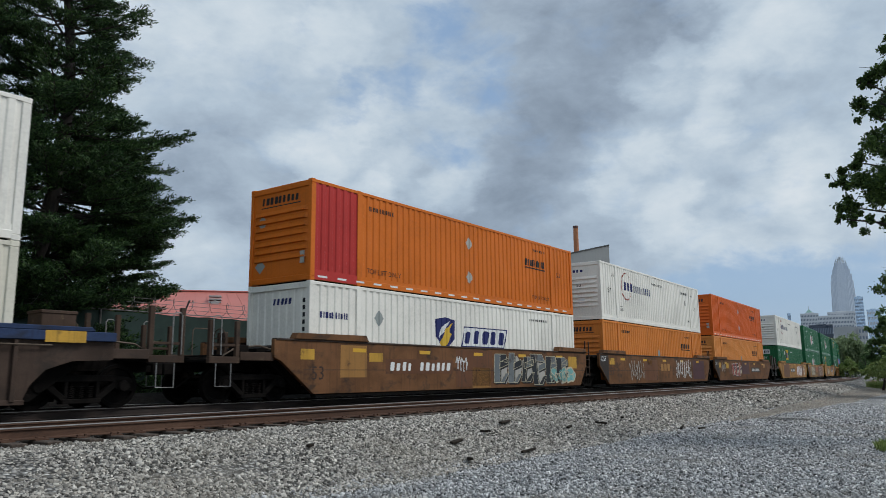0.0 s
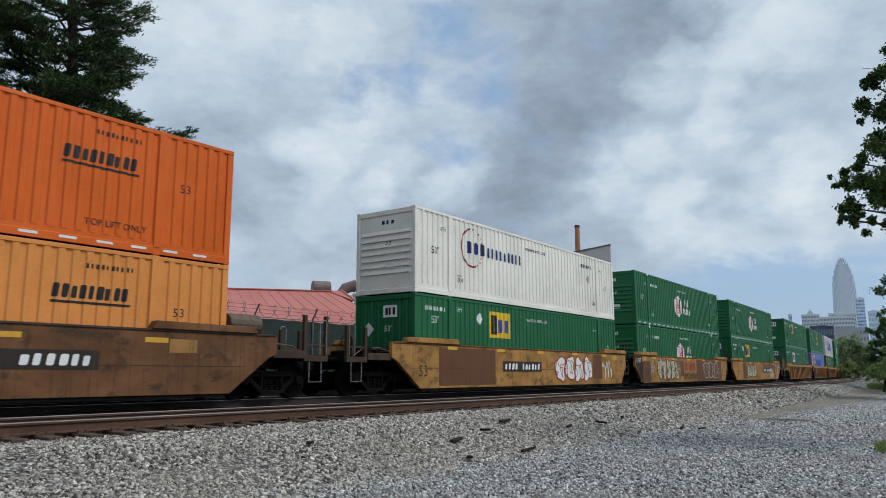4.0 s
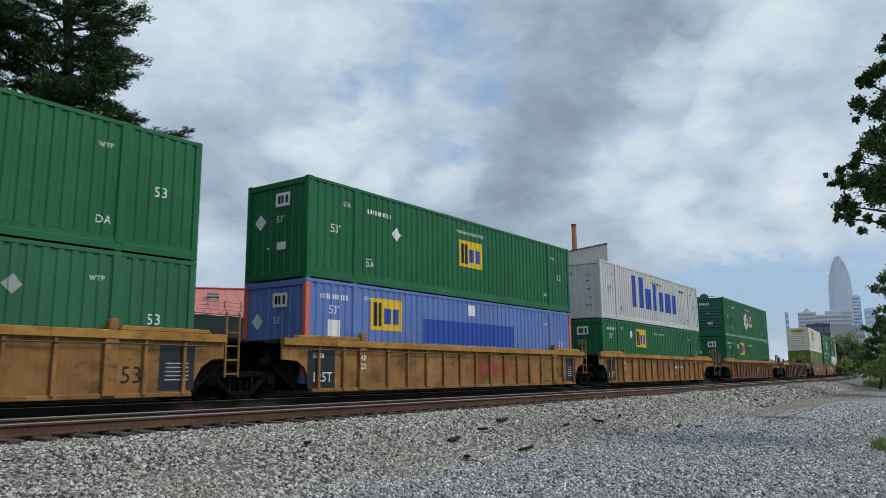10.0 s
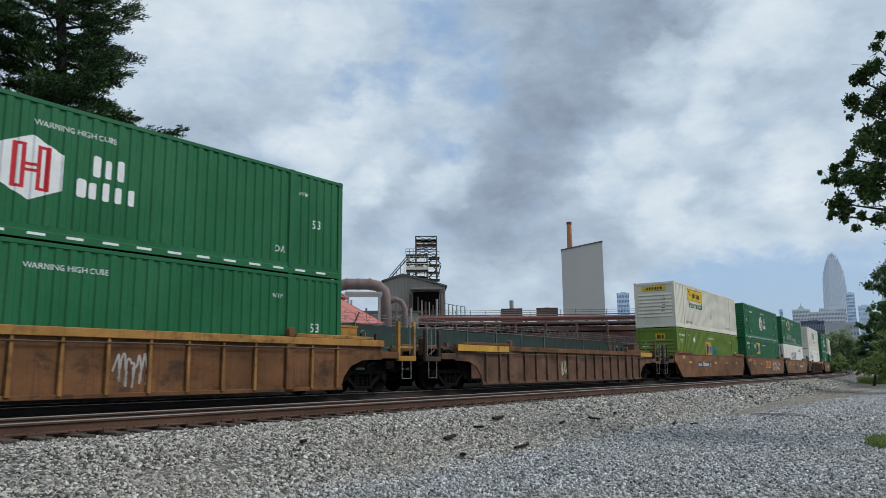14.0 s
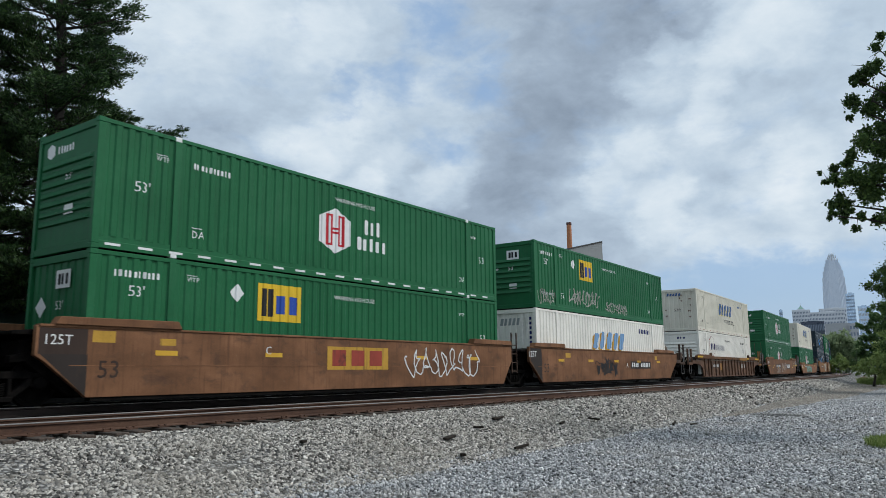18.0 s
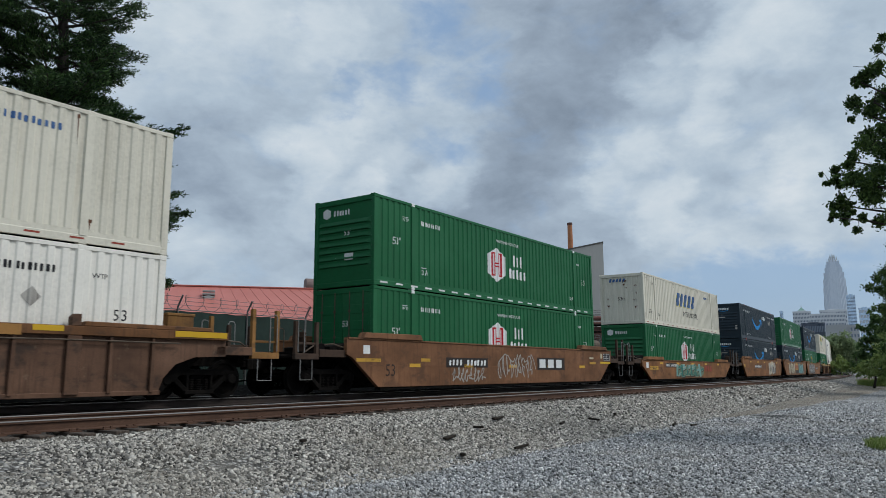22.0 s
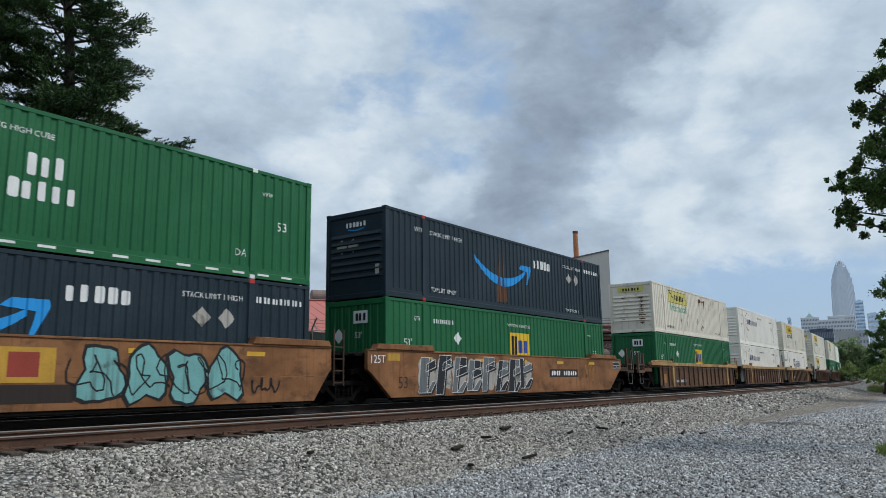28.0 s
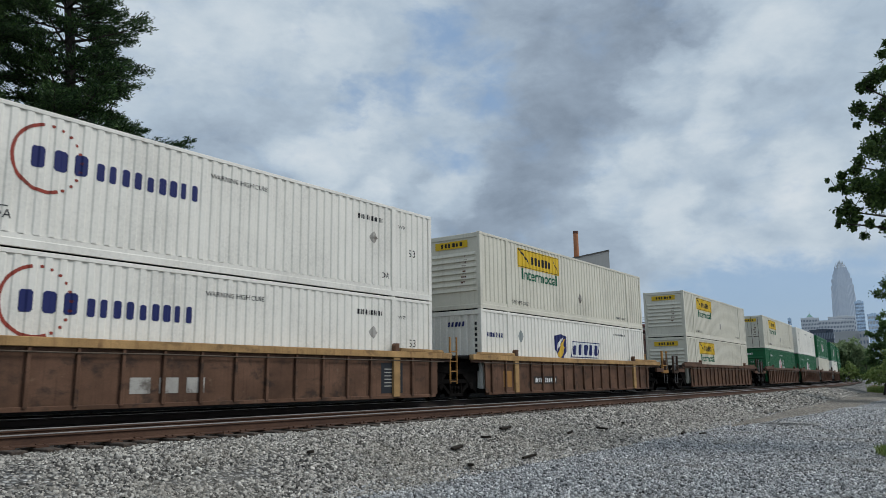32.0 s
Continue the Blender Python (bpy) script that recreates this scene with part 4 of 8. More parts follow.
def bars(u0, u1, z0, z1, count, slant=0.0, seed=1, gap=0.22):
    """A row of plain solid blocks that stands for a name or number: one for each sign, of uneven width and height."""
    r = random.Random(seed)
    out, w, h = [], (u1 - u0) / count, z1 - z0
    for i in range(count):
        a = u0 + i * w + gap * w * r.uniform(0.2, 0.8)
        b = a + w * (1 - gap) * r.uniform(0.62, 0.92)
        c, d = z0, z1 - h * r.choice((0.0, 0.0, 0.0, 0.12))
        k = (b - a) * 0.18
        pts = [(a + k, c), (b - k, c), (b, c + k), (b, d - k), (b - k, d), (a + k, d), (a, d - k), (a, c + k)]
        out.append([(p + slant * (q - z0), q) for p, q in pts])
    return out


def ring(u, z, r0, r1, a0, a1, n=26):
    return [[(u + r * math.cos(radians(a)), z + r * math.sin(radians(a))) for r, a in ((r0, p), (r1, p), (r1, q), (r0, q))]
            for p, q in ((a0 + (a1 - a0) * i / n, a0 + (a1 - a0) * (i + 1) / n) for i in range(n))]


def stroke(points, w, taper=False):
    """A ribbon along points."""
    out, n = [], len(points)
    for i in range(n - 1):
        (x0, z0), (x1, z1) = points[i], points[i + 1]
        d = math.hypot(x1 - x0, z1 - z0) or 1e-6
        px, pz = -(z1 - z0) / d * w / 2, (x1 - x0) / d * w / 2
        k0, k1 = (math.sin(math.pi * (i + 0.15) / n), math.sin(math.pi * (i + 1.15) / n)) if taper else (1, 1)
        out.append([(x0 - px * k0, z0 - pz * k0), (x1 - px * k1, z1 - pz * k1), (x1 + px * k1, z1 + pz * k1), (x0 + px * k0, z0 + pz * k0)])
    return out


def scrawl(u0, u1, z0, z1, loops, w, seed):
    """A looping spray line without letters."""
    r = random.Random(seed)
    out, n = [], loops * 14
    pts = []
    ph = [r.uniform(0, 6.28) for _ in range(4)]
    for i in range(n + 1):
        t = i / n
        a = t * loops * 6.283
        lean = 0.5 + 0.32 * math.sin(a + ph[0]) + 0.16 * math.sin(2.3 * a + ph[1])
        pts.append((u0 + (u1 - u0) * (t + 0.055 * math.cos(a + ph[2]) + 0.02 * math.sin(3.1 * a + ph[3])), z0 + (z1 - z0) * min(1, max(0, lean))))
    return stroke(pts, w)


def blobs(u0, u1, z0, z1, count, grow, seed, bulge=0.16):
    """Fat rounded spray-paint forms side by side; grow widens them for an outline."""
    r = random.Random(seed)
    out, w = [], (u1 - u0) / count
    for i in range(count):
        cx, cz = u0 + (i + 0.5) * w, (z0 + z1) / 2 + r.uniform(-0.04, 0.04) * (z1 - z0)
        ph = [r.uniform(0, 6.28) for _ in range(3)]
        pts = []
        for k in range(20):
            a = 6.2832 * k / 20
            sq = 1 / max(abs(math.cos(a)), abs(math.sin(a))) ** 0.75
            f = sq * (1 + bulge * math.sin(3 * a + ph[0]) + 0.1 * math.sin(5 * a + ph[1]))
            pts.append((cx + (w * 0.44 + grow) * f * math.cos(a), cz + ((z1 - z0) * 0.42 + grow) * f * math.sin(a)))
        out.append(pts)
    return out


def shards(u0, u1, z0, z1, count, seed):
    """Pointed interlocking spray-paint forms."""
    r = random.Random(seed)
    out = []
    for i in range(count):
        cx, cz = u0 + (u1 - u0) * (i + 0.5) / count, z0 + (z1 - z0) * r.uniform(0.3, 0.7)
        w, h, lean = (u1 - u0) / count * r.uniform(0.6, 1.3), (z1 - z0) * r.uniform(0.35, 0.85), r.uniform(-0.5, 0.5)
        out.append([(cx - w / 2 + lean * w, cz - h / 2), (cx + w * 0.1, cz - h * 0.3), (cx + w / 2 - lean * w, cz - h / 2 + h * 0.15), (cx + w * 0.3, cz + h * 0.1),
                    (cx + w / 2, cz + h / 2), (cx, cz + h * 0.22), (cx - w / 2, cz + h / 2)])
    return out


def bold(u0, u1, z0, z1, count, seed, dx, dz):
    """Thick slanted interlocking bars and wedges; dx, dz shift them for a shadow."""
    r = random.Random(seed)
    out, w, h = [], (u1 - u0) / count, z1 - z0
    for i in range(count):
        a = u0 + i * w + dx
        lean = r.uniform(-0.3, 0.45) * w
        t = w * r.uniform(0.28, 0.5)
        lo, hi = z0 + h * r.uniform(0.02, 0.12) + dz, z1 - h * r.uniform(0.02, 0.14) + dz
        out.append([(a, lo), (a + t, lo), (a + t + lean, hi), (a + lean, hi)])
        m = lo + (hi - lo) * r.uniform(0.38, 0.6)
        out.append([(a + t * 0.9, m), (a + w * 1.02, m + h * 0.12), (a + w * 0.98, m + h * 0.30), (a + t, m + h * 0.18)])
        if r.uniform(0, 1) < 0.7:
            out.append([(a + t, lo), (a + w * 0.72, lo), (a + w * 1.05, lo + h * 0.28), (a + w * 0.8, lo + h * 0.26)])
        if r.uniform(0, 1) < 0.6:
            out.append([(a + t + lean, hi), (a + w * 0.85 + lean * 0.5, hi), (a + w * 0.95, hi - h * 0.24), (a + t + lean * 0.8, hi - h * 0.2)])
    return out


def wave_edges():
    """Places along the side where the corrugated sheet bends, and its depth there."""
    out = []
    for x0, x1 in ((-HALF + 0.14, POSTS[0] - 0.08), (POSTS[0] + 0.08, POSTS[1] - 0.08), (POSTS[1] + 0.08, HALF - 0.14)):
        n = max(1, round((x1 - x0) / 0.29))
        p = (x1 - x0) / n
        for i in range(n):
            a = x0 + i * p
            out += [(a, 0.0), (a + p * 0.42, 0.0), (a + p * 0.54, 0.030), (a + p * 0.88, 0.030)]
        out.append((x1, 0.0))
    return out


WAVE = wave_edges()


def wave_depth(x):
    for (a, da), (b, db) in zip(WAVE, WAVE[1:]):
        if a <= x <= b:
            return da + (db - da) * (x - a) / max(b - a, 1e-6)
    return 0.0


def decal(e, key, name, shapes, material, place, layer=1, label=""):
    """Paint of its own thickness on a wall: place is side (follows the corrugation), rail, end or car."""
    def make():
        bm = bmesh.new()
        for sh in shapes:
            if isinstance(sh, tuple):
                vs, fs = sh
                bv = [bm.verts.new((a, 0, b)) for a, b in vs]
                for f in fs:
                    bm.faces.new([bv[i] for i in f])
            else:
                bm.faces.new([bm.verts.new((a, 0, b)) for a, b in sh])
        lift = 0.003 * layer
        if place == "side":
            for v in bm.verts:
                v.co.x -= HALF
            lo, hi = min(v.co.x for v in bm.verts), max(v.co.x for v in bm.verts)
            for x, _ in WAVE:
                if lo < x < hi:
                    bmesh.ops.bisect_plane(bm, geom=bm.verts[:] + bm.edges[:] + bm.faces[:], plane_co=(x, 0, 0), plane_no=(1, 0, 0))
            for v in bm.verts:
                v.co.y = -WIDE / 2 + 0.012 + wave_depth(v.co.x) - 0.0045 - lift
        elif place == "rail":
            for v in bm.verts:
                v.co.x, v.co.y = v.co.x - HALF, -WIDE / 2 - lift
        elif place == "end":
            for v in bm.verts:
                v.co = (-HALF + 0.05 - lift, -v.co.x, v.co.z)
        elif place == "ends":
            for v in bm.verts:
                v.co = (-HALF + 0.012 - lift, -v.co.x, v.co.z)
        elif place == "ribs":
            for v in bm.verts:
                v.co.x, v.co.y = v.co.x - HALF, -1.46 - lift
        elif place == "chord":
            for v in bm.verts:
                v.co.x, v.co.y = v.co.x - HALF, -1.56 - lift
        else:
            for v in bm.verts:
                v.co.x, v.co.y = v.co.x - HALF, -1.53 - lift
        me = bpy.data.meshes.new(name)
        bm.to_mesh(me)
        bm.free()
        return me

    return part(name, shared(key, make), material, e, label)


def write(e, text, u, z, h, colour, place="side", key=None, layer=1, narrow=1.0):
    def shape():
        vs, fs = letters(text, h)
        return [([(a * narrow + u, b + z) for a, b in vs], fs)]
    k = ("text", text, u, z, h, place, layer)
    if k not in MESHES:
        decal(e, k, "lettering", shape(), INK[colour], place, layer)
    else:
        decal(e, k, "lettering", (), INK[colour], place, layer)


def name_panel(e, u, z, tone, dark, second, key):
    """A bright panel with three blocks of a name, the first one tall and dark."""
    decal(e, (key, "p", u, z), "name_panel", [rectangle(u, u + 1.5, z, z + 0.97)], INK[tone], "side", 1, "%s name panel" % tone.replace("_", " "))
    decal(e, (key, "a", u, z), "name_block", [rectangle(u + 0.16, u + 0.30, z + 0.12, z + 0.84), rectangle(u + 0.36, u + 0.52, z + 0.12, z + 0.84)], INK[dark], "side", 2)
    decal(e, (key, "b", u, z), "name_block", [rectangle(u + 0.62, u + 0.95, z + 0.2, z + 0.68), rectangle(u + 1.08, u + 1.36, z + 0.2, z + 0.68)], INK[second], "side", 2)


def placard(e, u, z, r=0.23, tone="white", place="side", key="d"):
    decal(e, (key, u, z, place), "placard", [[(u - r, z), (u, z - r), (u + r, z), (u, z + r)]], INK[tone], place, 1, "diamond placard holder")


def tape(e, tone="white"):
    for i in range(20):
        ob = decal(e, ("tape",), "tape_strip", [rectangle(HALF - 0.18, HALF + 0.18, 0.095, 0.15)], INK[tone], "rail")
        ob.location.x = 0.48 - HALF + i * 0.78


def usual(e, tone, seed, u_id=2.4, z_id=2.22, high=True, wtp=(1.42, 2.22), size=(0.92, 1.40), rear=14.45):
    """The small markings that nearly every container bears."""
    write(e, "53'", size[0], size[1], 0.24, tone)
    write(e, "WTP", wtp[0], wtp[1], 0.11, tone)
    decal(e, ("wtpbar", wtp), "bar", [rectangle(wtp[0], wtp[0] + 0.28, wtp[1] + 0.14, wtp[1] + 0.155)], INK[tone], "side")
    write(e, "DA", 2.44, 0.55, 0.18, tone)
    decal(e, ("dabar",), "bar", [rectangle(2.44, 2.72, 0.78, 0.80)], INK[tone], "side")
    decal(e, ("id", u_id, z_id, seed), "serial_mark", bars(u_id, u_id + 1.15, z_id, z_id + 0.15, 10, 0, seed, 0.35), INK[tone], "side")
    write(e, "53", 14.95, 1.36, 0.24, tone)
    write(e, "WTP", rear, 2.22, 0.11, tone)
    write(e, "DA", 13.62, 0.55, 0.18, tone)
    if high:
        write(e, "WARNING HIGH CUBE", 7.3, 2.34, 0.12, tone)


def end_usual(e, tone, seed, emblem):
    """Small emblem, serial column and data plate on the end that leads."""
    decal(e, ("eid", seed), "serial_column", [rectangle(1.205, 1.275, 2.60 - i * 0.16, 2.70 - i * 0.16) for i in range(11)], INK[tone], "ends")
    write(e, "53'", 0.0, 1.66, 0.19, tone, "end", layer=14)
    decal(e, ("eplate",), "data_plate", [rectangle(0.05, 0.42, 0.86, 1.08), rectangle(-0.36, -0.26, 0.90, 0.96)], INK["white"], "end", 13)
    if emblem:
        decal(e, ("eword", seed), "name_mark", bars(-0.48, 0.25, 2.34, 2.52, 6, 0, seed), INK[emblem], "end")


def hexagon(u, z, w, h):
    return [(u - w / 2, z - h * 0.28), (u, z - h / 2), (u + w / 2, z - h * 0.28), (u + w / 2, z + h * 0.28), (u, z + h / 2), (u - w / 2, z + h * 0.28)]


def smile_shape():
    pts = []
    n = 22
    for i in range(n + 1):
        t = i / n
        pts.append((5.05 + 3.75 * t, 1.90 - 0.76 * (1 - (1.15 * t - 0.62) ** 2 / 0.385) * 1.0))
    out = []
    for i in range(n):
        k = [0.04 + 0.30 * math.sin(math.pi * min(1, 0.12 + (j / n) * 0.76)) for j in (i, i + 1)]
        out.append([(pts[i][0], pts[i][1] - k[0] / 2), (pts[i + 1][0], pts[i + 1][1] - k[1] / 2), (pts[i + 1][0], pts[i + 1][1] + k[1] / 2), (pts[i][0], pts[i][1] + k[0] / 2)])
    out.append([(8.28, 1.80), (8.5, 1.97), (9.2, 1.97), (9.25, 1.85), (8.95, 1.2), (8.84, 1.2), (8.98, 1.72)])
    return out


def shield_marks(e):
    u = 5.8
    decal(e, ("shield1",), "emblem", [[(u, 2.15), (u + 0.58, 2.24), (u + 1.15, 2.15), (u + 1.12, 1.55), (u + 0.58, 1.05), (u + 0.03, 1.55)]], INK["navy"], "side", 1, "navy and gold shield")
    decal(e, ("shield2",), "emblem_flash", [[(u + 0.25, 1.35), (u + 0.6, 1.85), (u + 1.0, 2.08), (u + 0.78, 1.75), (u + 0.95, 1.68), (u + 0.5, 1.12)]], INK["gold"], "side", 2)
    decal(e, ("shield3",), "emblem_flash", [[(u + 0.14, 1.5), (u + 0.35, 1.9), (u + 0.8, 2.12), (u + 0.5, 1.75)]], INK["white"], "side", 2)
    decal(e, ("swb",), "name_ground", [[(7.3, 1.26), (10.2, 1.26), (10.4, 1.98), (7.5, 1.98)]], INK["navy"], "side", 1)
    decal(e, ("swb2",), "name_ground", [[(7.36, 1.30), (10.16, 1.30), (10.34, 1.94), (7.54, 1.94)]], INK["white"], "side", 2)
    decal(e, ("swb3",), "name_mark", bars(7.48, 10.2, 1.38, 1.86, 5, 0.25, 4, 0.14), INK["navy"], "side", 3)
    placard(e, 2.92, 2.0, 0.24, "grey", key="sd")
    decal(e, ("sid",), "serial_mark", bars(0.4, 1.6, 1.88, 2.06, 10, 0, 5, 0.3), INK["navy"], "side")
    decal(e, ("stk",), "stack_note", bars(12.2, 13.7, 2.42, 2.52, 14, 0, 6, 0.35), INK["black"], "side")
    decal(e, ("se1",), "name_mark", bars(-0.25, 0.55, 2.28, 2.46, 5, 0.2, 7), INK["navy"], "end")
    placard(e, -0.75, 0.95, 0.24, "grey", "end", "sde")
    decal(e, ("se2",), "serial_column", [rectangle(0.98, 1.08, 2.3 - i * 0.2, 2.42 - i * 0.2) for i in range(8)], INK["black"], "end")


def marks(e, scheme):
    look_, c, deck = scheme["key"], scheme["car"], scheme["deck"]
    seed = c * 2 + deck
    if look_ in ("hub", "hub_old", "hub_door"):
        decal(e, ("hex",), "emblem", [hexagon(7.3, 1.45, 1.28, 1.34)], INK["white"], "side", 1, "white hexagon emblem")
        h = [rectangle(a, a + 0.095, 1.06, 1.86) for a in (6.93, 7.10, 7.41, 7.58)] + [rectangle(7.195, 7.41, 1.36, 1.42), rectangle(7.195, 7.41, 1.48, 1.54)] + [rectangle(a, a + 0.265, z, z + 0.06) for a in (6.93, 7.41) for z in (1.0, 1.86)]
        decal(e, ("hexbars",), "emblem_bar", h, INK["red"], "side", 2, "red bars")
        decal(e, ("hubw",), "name_mark", bars(8.55, 9.35, 1.52, 1.98, 3, 0, 21, 0.16) + bars(8.2, 9.65, 1.02, 1.42, 5, 0, 23, 0.16), INK["white"], "side")
        usual(e, "white", seed)
        if deck:
            tape(e)
        decal(e, ("ehex",), "emblem", [hexagon(-0.78, 2.45, 0.34, 0.36)], INK["white"], "end")
        end_usual(e, "white", 3, "white")
    elif look_ in ("emp", "emp2", "emp_graf", "emp_white", "lime", "blue"):
        tone = "white"
        if look_ == "lime":
            name_panel(e, 6.6, 1.18, "amber", "navy", "blue", "pan")
            decal(e, ("tealp",), "patch", [rectangle(8.3, 9.45, 1.24, 1.9)], INK["teal"], "side")
            placard(e, 3.9, 2.2)
        elif look_ == "blue":
            name_panel(e, 2.68, 1.57, "yellow", "black", "blue", "panb")
            decal(e, ("bluep",), "patch", [rectangle(5.3, 11.15, 1.26, 2.05)], INK["deep_blue"], "side", 1, "deep blue overpainted patch")
            decal(e, ("sq8",), "patch", [rectangle(7.95, 8.42, 2.3, 2.68), rectangle(0.9, 1.36, 1.30, 1.78)], INK["white"], "side")
        elif look_ == "emp_white":
            name_panel(e, 4.3, 1.52, "white", "black", "navy", "panw")
            placard(e, 12.1, 2.0, 0.2, "grey")
        elif look_ == "emp2":
            name_panel(e, 7.42, 1.15, "yellow", "black", "blue", "pan2")
            placard(e, 3.9, 1.75)
        else:
            name_panel(e, 4.5, 1.60, "yellow", "black", "blue", "pan1")
            placard(e, 3.85, 2.25)
        usual(e, tone, seed, 2.5 if look_ == "emp2" else 0.55, 2.2 if look_ == "emp2" else 2.36, look_ != "blue", *(((1.42, 2.22), (0.92, 1.40)) if look_ == "emp2" else ((2.38, 2.40), (0.92, 1.95), 13.58)))
        if look_ in ("emp", "emp_graf"):
            write(e, "TOP LIFT ONLY", 0.55, 0.62, 0.12, tone)
        decal(e, ("ep1",), "name_panel", [rectangle(-0.05, 0.55, 2.12, 2.52)], INK["white" if look_ != "lime" else "amber"], "end", 13)
        decal(e, ("ep2",), "name_block", bars(0.02, 0.5, 2.2, 2.44, 3, 0, 2), INK["black"], "end", 15)
        placard(e, -0.72, 1.75, 0.24, "white", "end", "epl")
        end_usual(e, tone, 5, None)
        if look_ == "emp_graf":
            decal(e, ("gr1",), "spray_scrawl", scrawl(0.3, 1.9, 0.15, 0.9, 7, 0.035, 3) + scrawl(3.4, 6.6, 0.35, 1.15, 9, 0.06, 8) + scrawl(7.6, 10.4, 0.2, 0.8, 10, 0.05, 12), INK["silver"], "side", 1, "pale spray scrawls")
    elif look_ == "smile":
        decal(e, ("smile",), "emblem", smile_shape(), INK["sky"], "side", 1, "curved light blue arrow")
        decal(e, ("primew",), "name_mark", bars(9.5, 11.0, 1.98, 2.34, 5, 0, 31, 0.16), INK["white"], "side")
        write(e, "STACK LIMIT 3 HIGH", 2.32, 2.28, 0.15, "white")
        write(e, "TOP LIFT ONLY", 2.35, 0.36, 0.15, "white")
        write(e, "STACK LIMIT 3 HIGH", 12.2, 2.30, 0.13, "white")
        write(e, "TOP LIFT ONLY", 12.3, 0.36, 0.13, "white")
        write(e, "WTP", 1.50, 2.30, 0.15, "white")
        for u in (12.75, 13.45):
            placard(e, u, 1.85, 0.25, "silver")
        decal(e, ("sid2", seed), "serial_mark", bars(14.3, 15.9, 2.3, 2.46, 12, 0, seed, 0.35), INK["white"], "side")
        decal(e, ("ew",), "name_mark", bars(-0.45, 0.45, 2.36, 2.52, 6, 0, 9), INK["white"], "end")
        decal(e, ("ew2",), "emblem", stroke([(-0.35 + 0.1 * i, 2.30 - 0.05 * math.sin(math.pi * i / 7)) for i in range(8)], 0.035), INK["sky"], "end", 1)
        for u in (-0.62, -0.12):
            placard(e, u, 1.75, 0.24, "silver", "end", "dend")
        decal(e, ("ep",), "data_plate", [rectangle(0.86, 1.02, 0.72, 1.05)], INK["silver"], "end", 13)
        decal(e, ("eid2",), "serial_column", [rectangle(1.205, 1.275, 2.60 - i * 0.17, 2.71 - i * 0.17) for i in range(11)], INK["white"], "ends")
        if c == 20:
            decal(e, ("rs20",), "rust_streak", [[(6.55, 0.35), (6.9, 0.35), (6.84, 1.1), (6.78, 2.3), (6.70, 1.3), (6.62, 0.9)], [(6.97, 0.35), (7.14, 0.35), (7.11, 1.4), (7.06, 2.5), (7.02, 1.2)], [(7.2, 0.4), (7.34, 0.4), (7.28, 1.4), (7.24, 0.9)]], INK["rust"], "side", 1, "brown rust streaks")
    elif look_ == "shield":
        shield_marks(e)
    elif look_ == "ring":
        decal(e, ("ring1",), "emblem", ring(3.4, 1.9, 0.66, 0.73, 100, 290, 24) + [hexagon(3.4 + 0.7 * math.cos(radians(a)), 1.9 + 0.7 * math.sin(radians(a)), 0.07, 0.07) for a in range(-60, 95, 16)], INK["brick"], "side", 1, "red ring of arc and dots")
        decal(e, ("ring2",), "name_mark", bars(3.05, 4.35, 1.68, 2.12, 3, 0, 41, 0.12) + bars(4.4, 7.05, 1.66, 2.04, 9, 0, 44, 0.18), INK["navy"], "side")
        usual(e, "black", seed, 12.55, 2.26)
        placard(e, 13.25, 1.75, 0.2, "silver")
        decal(e, ("rg",), "name_mark", bars(-0.2, 0.4, 2.38, 2.52, 3, 0, 12), INK["navy"], "end")
        end_usual(e, "black", 8, None)
    elif look_ in ("orange", "orange_red", "light_orange", "mid_orange"):
        if look_ == "orange_red":
            decal(e, ("redbay",), "replaced_panel", [rectangle(0.14, 1.90, 0.175, 2.79)], RED, "side", 1, "red replaced side panel")
            decal(e, ("redrail",), "replaced_rail", [rectangle(0.17, 1.90, 0.03, 0.30)], RED, "rail", 0.5, "red repainted length of rail")
        decal(e, ("schn",), "name_mark", bars(11.95, 13.6, 1.80, 2.08, 9, 0.1, 51, 0.16) + [rectangle(11.95, 13.65, 1.69, 1.74)], INK["black"], "side")
        if look_ in ("light_orange", "mid_orange"):
            placard(e, 7.9, 1.4, 0.24, "grey")
        else:
            placard(e, 7.87, 2.1, 0.23, "silver")
            placard(e, 7.87, 0.86, 0.23, "silver")
            tape(e)
        write(e, "TOP LIFT ONLY", 2.35, 0.42, 0.16, "black")
        write(e, "TOP LIFT ONLY", 12.5, 0.46, 0.14, "black")
        decal(e, ("osid",), "serial_mark", bars(2.4, 3.6, 2.36, 2.5, 12, 0, 7, 0.35) + bars(12.6, 13.7, 2.44, 2.54, 10, 0, 9, 0.35), INK["dim"], "side")
        write(e, "53", 14.7, 1.55, 0.2, "black")
        decal(e, ("oe",), "name_mark", bars(-0.85, 0.75, 2.36, 2.58, 9, 0.1, 15, 0.14) + [rectangle(-0.85, 0.8, 2.27, 2.30)], INK["black"], "end")
        for u, z in ((-0.8, 1.85), (-0.85, 0.55)):
            placard(e, u, z, 0.22, "grey", "end", "oend")
        decal(e, ("op",), "data_plate", [rectangle(0.86, 1.04, 0.5, 0.85)], INK["silver"], "end", 13)
        decal(e, ("oid",), "serial_column", [rectangle(1.205, 1.275, 2.60 - i * 0.17, 2.71 - i * 0.17) for i in range(11)], INK["black"], "ends")
    elif look_ == "grey_name":
